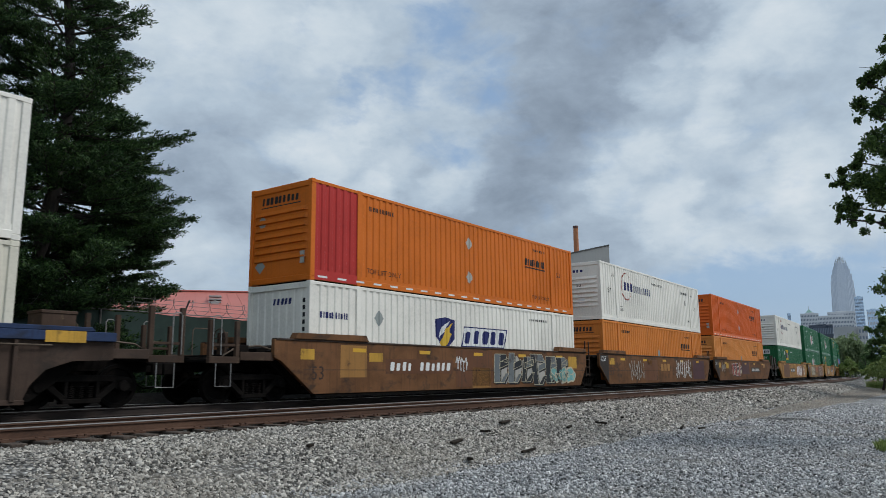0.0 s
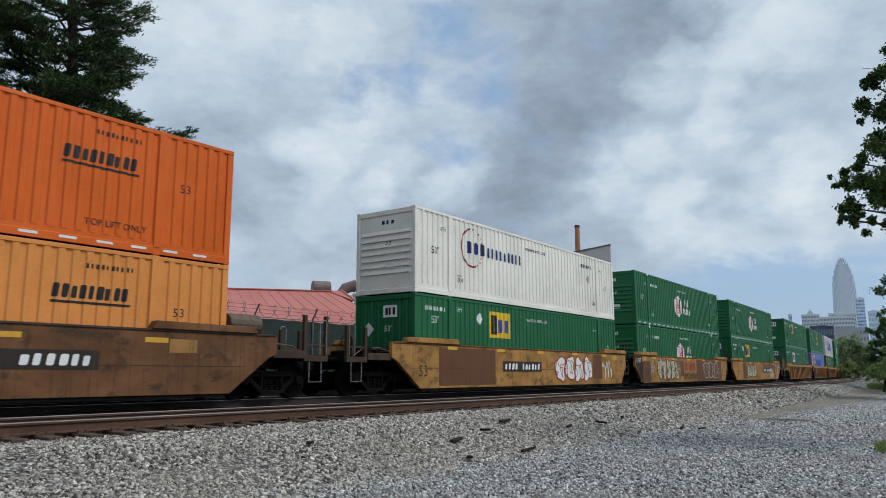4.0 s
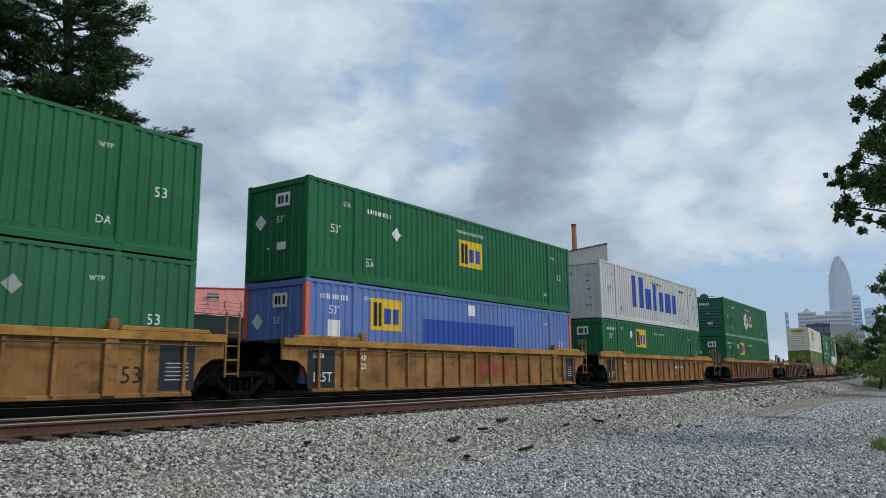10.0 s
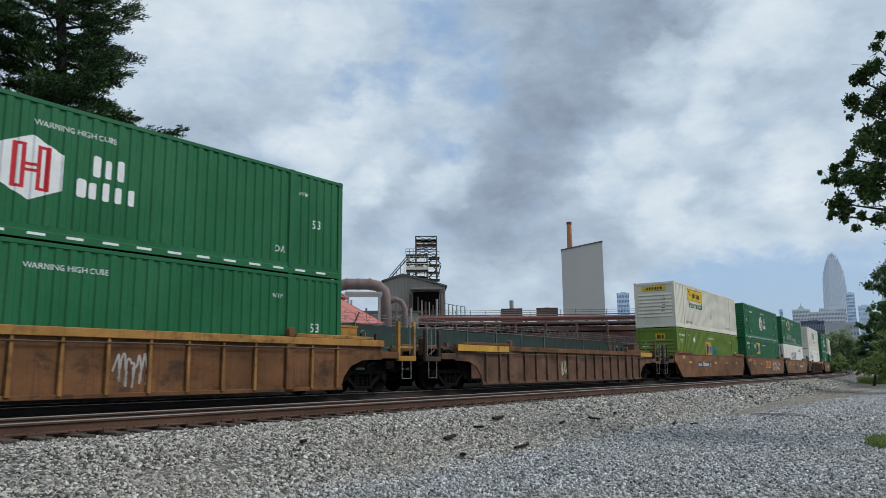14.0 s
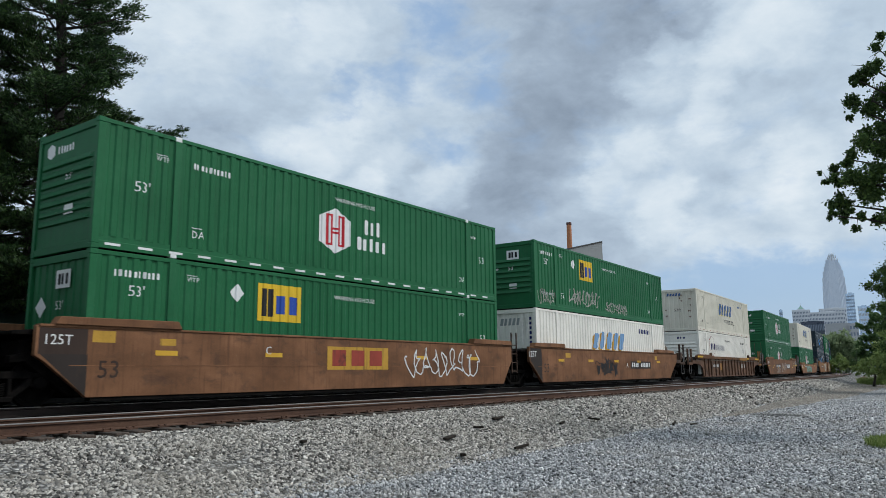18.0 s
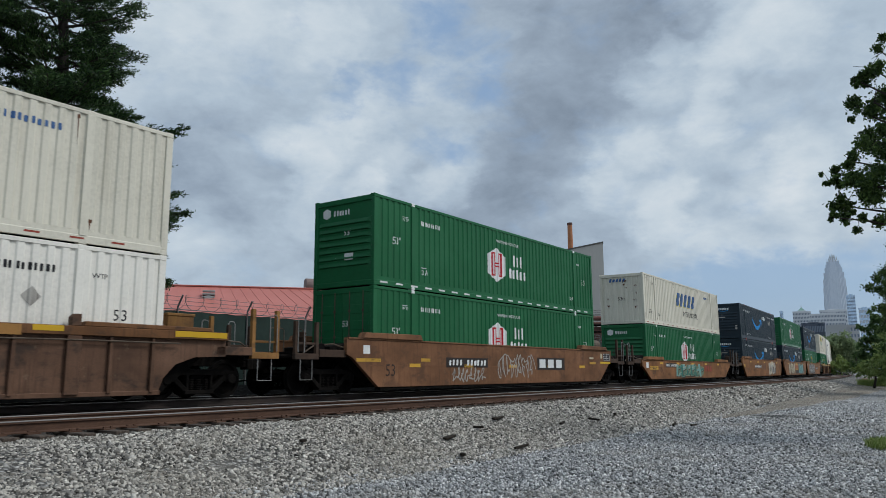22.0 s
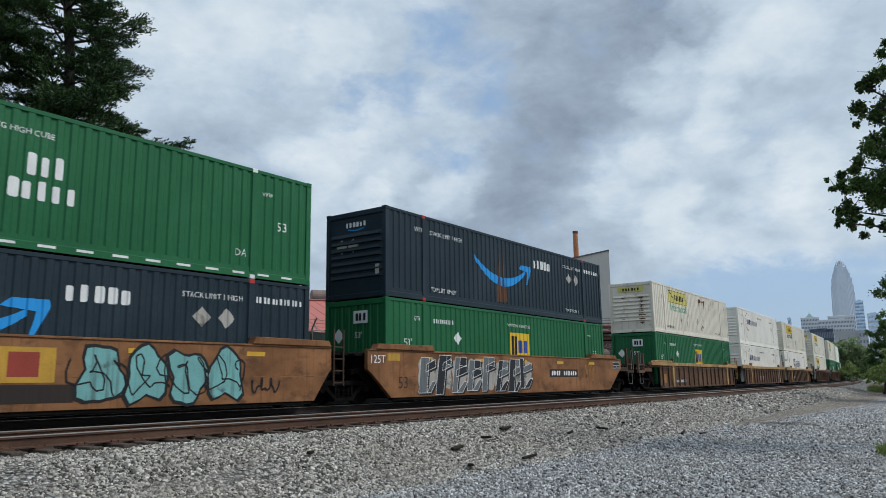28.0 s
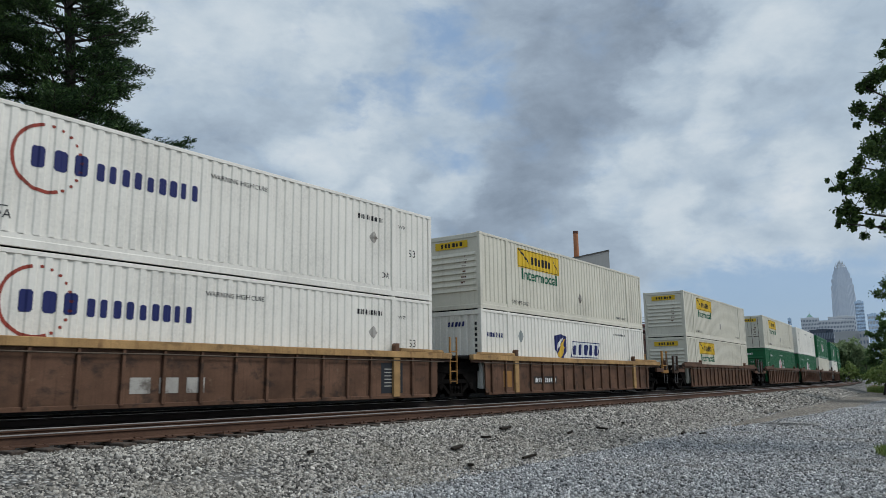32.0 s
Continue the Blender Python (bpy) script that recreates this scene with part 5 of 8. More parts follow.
        decal(e, ("gn",), "name_mark", [rectangle(4.30, 4.85, 0.85, 2.55), rectangle(5.30, 5.95, 0.85, 2.55)] + [rectangle(a, a + w, 0.85, z) for a, w, z in ((6.25, 0.95, 2.0), (7.6, 0.45, 2.35), (8.55, 0.75, 2.0), (9.65, 0.95, 2.0), (10.9, 0.7, 2.0))],
              INK["blue"], "side", 1, "large blue name blocks")
        usual(e, "black", seed, 12.3, 2.26)
        decal(e, ("gne",), "name_mark", bars(-0.95, -0.2, 2.2, 2.36, 6, 0, 3), INK["navy"], "end")
        decal(e, ("gnr",), "rust_streak", drips(0.63, (2.2, 1.9, 1.5, 1.1, 0.7), 8), INK["rust"], "end", 1)
    elif look_ in ("jb", "jb_rusty", "jb_door"):
        old = look_ == "jb_rusty"
        decal(e, ("jbp", old), "name_panel", [rectangle(2.86, 6.45, 1.88, 2.66)], INK["pale_yellow" if old else "yellow"], "side", 1, "yellow name panel")
        decal(e, ("jbl",), "name_mark", bars(3.9, 5.7, 2.08, 2.42, 6, 0, 61, 0.2) + stroke([(2.9, 2.62), (3.3, 2.4), (3.75, 2.1)], 0.05) + stroke([(3.0, 2.62), (3.45, 2.35), (3.75, 2.15)], 0.04) + stroke([(5.9, 2.45), (6.2, 2.2), (6.4, 1.95)], 0.05)
              + stroke([(2.9, 2.62), (6.4, 2.62)], 0.02) + stroke([(2.9, 1.92), (6.4, 1.92)], 0.02), INK["black"], "side", 2)
        write(e, "Intermodal", 3.12, 1.42, 0.44, "faded_green" if old else "green", narrow=1.12)
        write(e, "TOP LIFT ONLY", 2.3, 0.36, 0.14, "black")
        write(e, "TOP LIFT ONLY", 12.6, 0.36, 0.12, "black")
        placard(e, 8.5, 1.05, 0.22, "silver")
        if old:
            sh = []
            for k, (u, z, w, h, run) in enumerate(((8.72, 2.46, 0.12, 0.14, 0), (9.12, 2.44, 0.26, 0.30, 0.6), (9.36, 2.46, 0.24, 0.26, 0), (9.72, 2.42, 0.17, 0.24, 0.2), (10.0, 2.44, 0.12, 0.13, 0), (10.24, 2.42, 0.26, 0.24, 0.35),
                                                   (9.3, 0.62, 0.18, 0.30, 0.1), (9.62, 0.74, 0.16, 0.30, 0.25), (9.76, 0.72, 0.14, 0.16, 0), (6.3, 0.82, 0.16, 0.36, 0.1), (5.05, 0.95, 0.14, 0.22, 0.2), (8.4, 0.70, 0.10, 0.07, 0))):
                sh += blotch(u, z, w, h, run, 90 + k)
            decal(e, ("jbr",), "rust_streak", sh, INK["rust"], "side", 1, "rust-brown scrapes")
        if old:
            sh = []
            for k in range(8):
                z = 0.56 + k * 0.205
                sh += blotch(0.62, z, 0.34 + 0.08 * (k % 3), 0.085, 0.06, 160 + k) + (blotch(-0.3 - 0.2 * (k % 2), z, 0.2, 0.05, 0, 180 + k) if k % 3 else [])
            decal(e, ("jere",), "rust_stain", sh, INK["rust"], "end", 14, "brown rust over the pressed ribs")
        decal(e, ("jer", old), "rust_streak", drips(0.55, (1.05, 1.25, 1.46, 1.66, 1.87, 2.07), 3), INK["rust"], "end", 13, "rust stains")
        decal(e, ("jbe", old), "name_panel", [rectangle(-0.75, 0.75, 2.34, 2.62)], INK["pale_yellow" if old else "yellow"], "end", 13)
        decal(e, ("jbe2",), "name_mark", bars(-0.5, 0.55, 2.40, 2.56, 6, 0, 62), INK["black"], "end", 15)
    elif look_ == "swift_cream":
        decal(e, ("swc1",), "name_shadow", bars(5.80, 9.85, 1.36, 2.20, 5, 0.45, 71, 0.12), INK["pale_yellow"], "side", 1)
        decal(e, ("swc2",), "name_mark", bars(5.90, 9.95, 1.42, 2.26, 5, 0.45, 71, 0.14), INK["steel"], "side", 2, "slanted blue name blocks")
        write(e, "INTERMODAL", 7.35, 0.80, 0.34, "black", narrow=1.1)
        write(e, "53ft", 0.84, 0.62, 0.24, "dim")
        write(e, "DA", 2.44, 0.55, 0.16, "black")
        write(e, "WTP", 1.42, 2.3, 0.14, "black")
        decal(e, ("swid", seed), "serial_mark", bars(12.3, 13.6, 2.3, 2.45, 10, 0, seed, 0.3), INK["steel"], "side")
        decal(e, ("swt",), "reflective_tape", [rectangle(0.4 + i * 0.9, 0.4 + i * 0.9 + 0.3, 0.10, 0.14) for i in range(17)], INK["brick"], "rail")
        decal(e, ("swe",), "name_mark", bars(-0.75, 0.25, 2.42, 2.62, 5, 0.3, 73, 0.14), INK["steel"], "end", 8)
        decal(e, ("swer",), "rust_streak", drips(0.18, (2.5, 2.3, 2.1), 5) + drips(0.8, (2.2, 1.8, 1.4, 1.0), 6) + drips(-0.76, (1.5, 1.1), 7), INK["rust"], "end", 8, "rust streaks")
        write(e, "53ft", -0.25, 1.35, 0.2, "dim", "end", layer=9)
        sh = []
        for k, (u, z, w, h, run) in enumerate(((0.62, 2.62, 0.05, 0.18, 0.3), (0.92, 2.64, 0.05, 0.16, 0.2), (2.28, 2.7, 0.08, 0.10, 0.5), (2.25, 0.42, 0.10, 0.12, 0.1), (5.6, 2.72, 0.10, 0.08, 0.3), (10.9, 2.72, 0.08, 0.08, 0.4), (13.9, 2.70, 0.08, 0.12, 0.6), (14.3, 0.5, 0.12, 0.10, 0.15), (0.25, 0.5, 0.09, 0.3, 0.15))):
            sh += blotch(u, z, w, h, run, 130 + k)
        decal(e, ("swru",), "rust_streak", sh, INK["rust"], "side", 1, "rust spots and runs")
    elif look_ == "swift_faded":
        decal(e, ("swf1",), "name_shadow", bars(5.54, 9.6, 1.24, 2.1, 5, 0.35, 81, 0.12), INK["ochre"], "side", 1)
        decal(e, ("swf2",), "name_mark", bars(5.70, 9.76, 1.32, 2.16, 5, 0.35, 81, 0.2), INK["pale_blue"], "side", 2, "peeling pale blue name")
        decal(e, ("swf3",), "serial_mark", bars(12.0, 13.7, 2.25, 2.5, 10, 0, 83, 0.3), INK["navy"], "side")
        decal(e, ("swf4",), "name_mark", bars(-0.5, 0.5, 2.2, 2.5, 5, 0.2, 84, 0.2), INK["grey"], "end")
        decal(e, ("swf5",), "serial_column", [rectangle(0.95, 1.05, 2.4 - i * 0.2, 2.52 - i * 0.2) for i in range(6)], INK["navy"], "end")
    elif look_ == "white":
        usual(e, "black", seed, 12.55, 2.26)


# marks on the well cars: what, then where along the car and how high
CAR_MARKS = {
    0: [("cblock", 16.3, 17.1, 1.33, 1.56, "ochre"), ("cblock", 13.6, 14.7, 1.46, 1.49, "white"), ("cblock", 13.6, 14.8, 1.40, 1.43, "white"), ("cblock", 12.6, 12.7, 1.33, 1.55, "white"), ("cblock", 11.5, 12.3, 1.36, 1.52, "tan"), ("rblock", 11.7, 12.1, 0.75, 1.05, "cream")],
    1: [("53", -0.12, 0.55), ("plate", 2.94, 6.43, 0.70, 1.14), ("wild", 9.0, 14.9, 0.22, 1.5, "silver", "slate", "cream", 11), ("block", -0.5, 0.0, 1.08, 1.36, "ochre"), ("block", 1.0, 2.1, 0.6, 1.5, "tan"), ("block", 2.2, 2.8, 1.05, 1.3, "ochre"),
        ("block", 6.6, 8.9, 0.25, 1.5, "rust"), ("scrawl", 6.6, 7.3, 0.75, 1.3, "white", 4), ("block", 7.6, 8.8, 0.2, 0.9, "tan"), ("block", 15.0, 15.8, 0.9, 1.4, "ochre"), ("blobs", 13.2, 15.6, 0.3, 0.95, "aqua", "cream", 3, 61)],
    2: [("wedge",), ("block", -1.02, -0.02, 1.03, 1.54, "soot"), ("word", "125T", -0.95, 1.25, 0.22), ("53", 0.05, 0.60), ("scrawl", 2.7, 4.6, 0.28, 1.37, "silver", 6), ("ttx", 7.2, 9.0, 0.72, 1.27, None, "tan"), ("scrawl", 9.9, 12.8, 0.35, 1.5, "white", 8), ("block", 0.1, 0.7, 1.1, 1.4, "ochre"), ("block", 4.8, 6.8, 0.3, 1.4, "rust"), ("block", 13.2, 15.6, 0.3, 1.45, "plum"), ("block", 5.2, 5.9, 1.1, 1.4, "tan")],
    3: [("wedge",), ("block", -1.02, -0.02, 1.03, 1.54, "soot"), ("word", "125T", -1.1, 1.2, 0.2), ("53", -0.16, 0.54), ("block", -0.15, 0.45, 1.04, 1.38, "ochre"), ("wild", 3.66, 6.5, 0.42, 1.46, "cream", "brick", "white", 13), ("block", 6.74, 9.15, 0.57, 1.52, "plum"), ("plate", 9.9, 12.9, 0.72, 1.1), ("scrawl", 0.6, 1.6, 0.75, 1.4, "silver", 5), ("block", 1.9, 2.6, 1.0, 1.35, "ochre"), ("block", 2.7, 3.4, 0.6, 1.3, "rust"), ("block", 14.5, 15.2, 1.1, 1.4, "tan")],
    4: [("53", -0.1, 0.55), ("plate", 5.0, 8.0, 0.72, 1.1), ("blobs", 9.2, 12.8, 0.3, 1.4, "white", "brick", 4, 17), ("scrawl", 14.0, 15.0, 0.34, 1.3, "white", 3), ("block", 15.14, 15.66, 1.3, 1.52, "ochre"), ("block", 1.0, 4.5, 0.25, 1.5, "rust"), ("block", 12.9, 13.9, 0.4, 1.5, "rust")],
    5: [("wedge",), ("block", -1.02, -0.05, 1.03, 1.54, "soot"), ("word", "125T", -0.92, 1.22, 0.22), ("block", 0.2, 0.68, 1.33, 1.54, "ochre"), ("block", -0.4, 1.15, 0.22, 1.30, "rust"), ("53", 0.34, 0.56), ("blobs", 2.27, 6.05, 0.3, 1.5, "cream", "black", 5, 19), ("block", 6.3, 6.9, 0.5, 1.4, "rust"), ("ttx", 6.9, 9.5, 0.72, 1.42, "tan", "brick"), ("scrawl", 6.9, 9.5, 0.25, 0.72, "black", 9),
        ("block", 9.54, 15.2, 0.2, 1.5, "rust"), ("blobs", 11.0, 14.6, 0.3, 1.4, "rust", "silver", 3, 23), ("block", 15.3, 16.3, 0.6, 1.4, "tan"), ("scrawl", 1.2, 1.75, 0.6, 1.4, "silver", 3)],
    6: [("stencil",), ("block", 14.9, 15.5, 1.25, 1.5, "ochre"), ("block", 14.6, 15.1, 0.75, 1.0, "tan"), ("53", 0.3, 0.56), ("block", 2.2, 3.4, 0.25, 1.5, "rust"), ("blobs", 3.6, 7.0, 0.35, 1.35, "cream", "dim", 4, 29), ("block", 9.55, 14.4, 0.72, 1.5, "rust"), ("plate", 9.68, 13.0, 0.76, 1.12), ("scrawl", 12.4, 14.0, 0.22, 1.17, "white", 8), ("block", 14.4, 15.0, 0.3, 1.5, "rust")],
    7: [("rplate", 1.91, 3.92, 0.78, 1.05), ("word2", "40", 1.98, 1.0, 0.17), ("word2", "20", 1.98, 0.76, 0.17), ("panel53", 14.3)],
    8: [("rdark", -0.03, 1.01, 0.24, 1.29), ("word2", "125T", 0.12, 0.42, 0.26), ("word2", "53 48", 0.15, 1.05, 0.13), ("rttx", 8.2, 10.6, 0.45, 1.1, "brick"), ("word2", "40", 1.98, 1.0, 0.17), ("word2", "20", 1.98, 0.76, 0.17), ("panel53", 14.3)],
    9: [("rdark", -0.03, 1.01, 0.24, 1.29), ("word2", "125T", 0.12, 0.42, 0.26), ("rplate", 9.8, 11.8, 0.8, 1.05), ("word2", "40", 1.98, 1.0, 0.17), ("word2", "20", 1.98, 0.76, 0.17), ("rblock", 7.0, 7.8, 0.3, 1.2, "brick")],
    10: [("rscrawl", 9.2, 10.0, 0.3, 1.1, "silver", 5)], 11: [("cblock", -1.58, 1.9, 1.33, 1.55, "ochre"), ("cblock", 15.9, 17.6, 1.33, 1.55, "ochre"), ("rscrawl", 6.5, 7.1, 0.4, 1.1, "cream", 4)],
    12: [("53", 0.2, 0.56), ("plate", 3.4, 6.16, 0.78, 1.12), ("scrawl", 9.4, 15.9, 0.2, 1.4, "dim", 9), ("word", "B", 6.5, 0.8, 0.25), ("block", 0.2, 0.7, 1.3, 1.5, "ochre"), ("block", 9.7, 10.2, 1.3, 1.5, "tan")],
    13: [("wedge",), ("block", -1.02, -0.05, 1.03, 1.54, "dim"), ("word", "125T", -0.95, 1.22, 0.2), ("53", 0.18, 0.56), ("ttx", 6.8, 9.4, 0.71, 1.35, "ochre", "brick"), ("scrawl", 10.4, 14.4, 0.43, 1.45, "white", 8), ("block", 0.05, 0.55, 1.28, 1.52, "ochre"), ("word", "C", 4.6, 1.1, 0.2), ("block", 1.6, 2.0, 1.25, 1.4, "ochre")],
    14: [("wedge",), ("block", -1.02, -0.05, 1.03, 1.54, "soot"), ("word", "125T", -1.2, 1.2, 0.24), ("53", 0.12, 0.58), ("shards", 5.5, 8.1, 0.4, 1.3, "black", "soot", 31), ("plate", 9.9, 12.9, 0.72, 1.1), ("word", "A", 9.3, 0.78, 0.25), ("block", 2.2, 2.7, 1.2, 1.4, "ochre"), ("block", 13.6, 14.0, 1.2, 1.4, "ochre")],
    15: [("cblock", -1.58, -0.3, 1.44, 1.55, "amber"), ("cblock", 16.3, 17.7, 1.42, 1.55, "amber"), ("cblock", 10.5, 13.0, 1.34, 1.54, "tan"), ("cblock", 13.2, 13.8, 1.44, 1.55, "amber"), ("rplate", 2.4, 4.5, 0.79, 1.05), ("word2", "40", 1.98, 1.0, 0.17), ("word2", "20", 1.98, 0.76, 0.17), ("rttx", 11.1, 12.7, 0.68, 1.1, "silver"), ("rblock", 4.6, 5.4, 0.6, 1.1, "tan")],
    16: [("stencil",), ("block", 16.2, 17.4, 0.98, 1.06, "yellow"), ("block", 16.25, 16.45, 1.22, 1.44, "cream"), ("block", 15.0, 15.45, 1.18, 1.26, "cream"), ("53", 0.3, 0.5), ("block", -0.7, -0.4, 1.15, 1.4, "white"), ("plate", 3.5, 6.14, 0.77, 1.10), ("scrawl", 3.84, 5.9, 0.25, 0.79, "silver", 8), ("scrawl", 6.85, 9.6, 0.35, 1.32, "silver", 9), ("ttx", 9.93, 12.4, 0.69, 1.18, "soot", "white"), ("block", -1.0, 0.1, 0.92, 1.02, "ochre"), ("block", 2.1, 2.6, 0.95, 1.05, "ochre"), ("block", 15.0, 15.7, 0.95, 1.05, "ochre")],
    17: [("53", 0.2, 0.45), ("plate", 2.5, 4.75, 0.84, 1.08), ("wild", 4.4, 10.4, 0.24, 1.12, "moss", "aqua", "cream", 37), ("ttx", 10.7, 12.6, 0.5, 1.05, None, "brick"), ("block", -0.8, -0.4, 0.80, 1.1, "white"), ("block", -0.2, 1.2, 0.7, 0.9, "ochre")],
    18: [("53", 0.2, 0.5), ("plate", 3.4, 6.4, 0.84, 1.14), ("wild", 9.8, 13.3, 0.25, 1.5, "slate", "cream", "white", 41), ("block", -1.0, -0.4, 0.95, 1.15, "ochre"), ("scrawl", 7.0, 8.2, 0.7, 1.2, "plum", 4)],
    19: [("blobs", 2.0, 6.7, 0.22, 1.5, "cream", "black", 4, 43), ("ttx", 6.6, 9.3, 0.71, 1.38, "ochre", "brick"), ("block", 7.3, 9.7, 0.32, 0.67, "soot"), ("blobs", 9.73, 13.8, 0.22, 1.5, "aqua", "black", 4, 47), ("scrawl", 14.0, 14.9, 0.4, 0.8, "black", 3)],
    20: [("stencil",), ("word", "125T", -1.0, 1.2, 0.24), ("53", 0.3, 0.45), ("wild", 1.3, 8.6, 0.2, 1.55, "silver", "slate", "white", 53), ("plate", 10.1, 12.7, 0.77, 1.09), ("block", -0.2, 0.4, 1.28, 1.5, "ochre"), ("scrawl", 13.4, 14.4, 0.6, 1.4, "tan", 3)],
    21: [("rplate", 2.63, 4.7, 0.37, 0.64), ("rblock", 0.5, 1.0, 0.4, 0.9, "tan")], 22: [("rttx", 5.2, 7.5, 0.36, 0.85, "silver"), ("rdark", 13.4, 14.4, 0.3, 1.2)],
    23: [("rplate", 3.5, 5.5, 0.5, 0.8), ("rblock", 1.2, 1.8, 0.4, 1.0, "tan")],
}


def car_marks(e, style):
    c = style["car"]
    for i, m in enumerate(CAR_MARKS.get(c, ())):
        k, key = m[0], ("car", c, i)
        if k == "53":
            write(e, "53", m[1], m[2], 0.36, "dim", "car", layer=2)
        elif k == "word":
            write(e, m[1], m[2], m[3], m[4], "white", "car", layer=2)
        elif k == "word2":
            write(e, m[1], m[2], m[3], m[4], "white" if c == 8 or c == 9 else "black", "car" if m[2] == 1.98 else "ribs", layer=6 if m[2] == 1.98 else 3)
        elif k in ("plate", "rplate"):
            place = "car" if k == "plate" else "ribs"
            decal(e, key, "number_plate", [rectangle(*m[1:5])], INK["rust" if c == 1 else "soot"], place, 2, "dark plate behind the car's number")
            w = m[2] - m[1]
            d = (m[4] - m[3]) * 0.2
            decal(e, key + ("n",), "serial_mark", bars(m[1] + w * 0.05, m[1] + w * 0.38, m[3] + d, m[4] - d, 4, 0.15, c, 0.25) + bars(m[1] + w * 0.47, m[2] - w * 0.04, m[3] + d, m[4] - d, 6, 0.15, c + 50, 0.25), INK["white"], place, 3)
        elif k == "cblock":
            decal(e, key, "paint_patch", [rectangle(*m[1:5])], INK[m[5]], "chord", 2)
        elif k in ("block", "rblock"):
            decal(e, key, "paint_patch", [rectangle(*m[1:5])], INK[m[5]], "car" if k == "block" else "ribs", 1)
        elif k == "rdark":
            decal(e, key, "charcoal_panel", [rectangle(*m[1:5])], INK["coal"], "ribs", 1, "charcoal data panel")
            if c not in (8, 9):
                decal(e, key + ("t",), "data_text", [rectangle(m[1] + 0.15, m[2] - 0.15, 0.5 + 0.1 * j, 0.53 + 0.1 * j) for j in range(6)], INK["silver"], "ribs", 2)
        elif k == "wedge":
            decal(e, key, "sooty_end", [[(-0.86, 0.93), (-0.03, 0.2), (-0.03, 1.03), (-0.98, 1.03)]], INK["soot"], "car", 1, "dark brown sloping end of the side")
        elif k == "stencil":
            decal(e, key, "stencil_panel", [rectangle(16.55, 17.35, 1.12, 1.46)], INK["coal"], "car", 2, "dark stencil panel with white ruling")
            decal(e, key + ("t",), "stencil_ruling", [rectangle(16.58, 17.32, z, z + 0.012) for z in (1.14, 1.22, 1.30, 1.43)] + [rectangle(u, u + 0.012, 1.14, 1.44) for u in (16.58, 16.95, 17.3)], INK["white"], "car", 3)
        elif k == "panel53":
            write(e, "53", m[1], 0.45, 0.36, "black", "ribs", layer=2)
            decal(e, key, "charcoal_panel", [rectangle(15.2, 16.1, 0.28, 1.29)], INK["coal"], "ribs", 1, "charcoal data panel")
            decal(e, key + ("t",), "data_text", [rectangle(15.35, 15.95, 0.5 + 0.09 * j, 0.53 + 0.09 * j) for j in range(5)], INK["silver"], "ribs", 2)
        elif k in ("ttx", "rttx"):
            place = "car" if k == "ttx" else "ribs"
            u0, u1, z0, z1 = m[1:5]
            if k == "ttx" and m[5]:
                decal(e, key, "name_ground", [rectangle(u0, u1, z0, z1)], INK[m[5]], place, 2)
            tone = m[6] if k == "ttx" else m[5]
            w, h = (u1 - u0) / 3.4, z1 - z0
            sh = []
            for j in range(3):
                a = u0 + w * 0.25 + j * w * 1.02
                sh.append(rectangle(a, a + w * 0.72, z0 + h * 0.16, z1 - h * 0.14))
            decal(e, key + ("n",), "name_mark", sh, INK[tone], place, 3)
        elif k in ("scrawl", "rscrawl"):
            decal(e, key, "spray_scrawl", scrawl(*m[1:5], m[6], 0.045, c * 7 + i), INK[m[5]], "car" if k == "scrawl" else "ribs", 4)
        elif k == "blobs":
            u0, u1, z0, z1, fill, edge, n, seed = m[1:]
            decal(e, key, "spray_outline", blobs(u0, u1, z0, z1, n, 0.045, seed), INK[edge], "car", 3)
            decal(e, key + ("f",), "spray_fill", blobs(u0, u1, z0, z1, n, -0.02, seed), INK[fill], "car", 4, "%s spray-painted forms" % fill)
            decal(e, key + ("l",), "spray_linework", scrawl(u0, u1, z0 + 0.15, z1 - 0.15, n * 2, 0.035, seed), INK[edge], "car", 5)
        elif k == "wild":
            u0, u1, z0, z1, ground, fill, edge, seed = m[1:]
            n = max(3, round((u1 - u0) / 0.95))
            decal(e, key, "spray_ground", blobs(u0, u1, z0 + 0.08, z1 - 0.16, n, 0.04, seed, 0.06), INK[ground], "car", 2, "%s sprayed ground" % ground)
            decal(e, key + ("d",), "spray_shadow", bold(u0, u1, z0, z1, n, seed, 0.09, -0.06), INK["black"], "car", 3)
            forms = bold(u0, u1, z0, z1, n, seed, 0.0, 0.0)
            second = {"slate": "coal", "aqua": "teal", "brick": "plum", "cream": "silver"}[fill]
            decal(e, key + ("f",), "spray_fill", forms[0::2], INK[fill], "car", 4, "%s spray-painted forms" % fill)
            decal(e, key + ("g",), "spray_fill", forms[1::2], INK[second], "car", 4, "%s spray-painted forms" % second)
            decal(e, key + ("l",), "spray_linework", [q for p in forms for q in stroke(p + p[:1], 0.018)], INK[edge], "car", 5)
        elif k == "shards":
            u0, u1, z0, z1, fill, edge, seed = m[1:]
            n = int((u1 - u0) * 2.2)
            decal(e, key, "spray_outline", shards(u0 - 0.05, u1 + 0.05, z0 - 0.03, z1 + 0.02, n, seed), INK[edge], "car", 3)
            decal(e, key + ("f",), "spray_fill", shards(u0 + 0.05, u1 - 0.03, z0 + 0.05, z1 - 0.05, n, seed + 1), INK[fill], "car", 4, "%s spray-painted forms" % fill)
            decal(e, key + ("l",), "spray_linework", scrawl(u0, u1, z0 + 0.1, z1 - 0.1, n // 2, 0.035, seed), INK[edge], "car", 5)

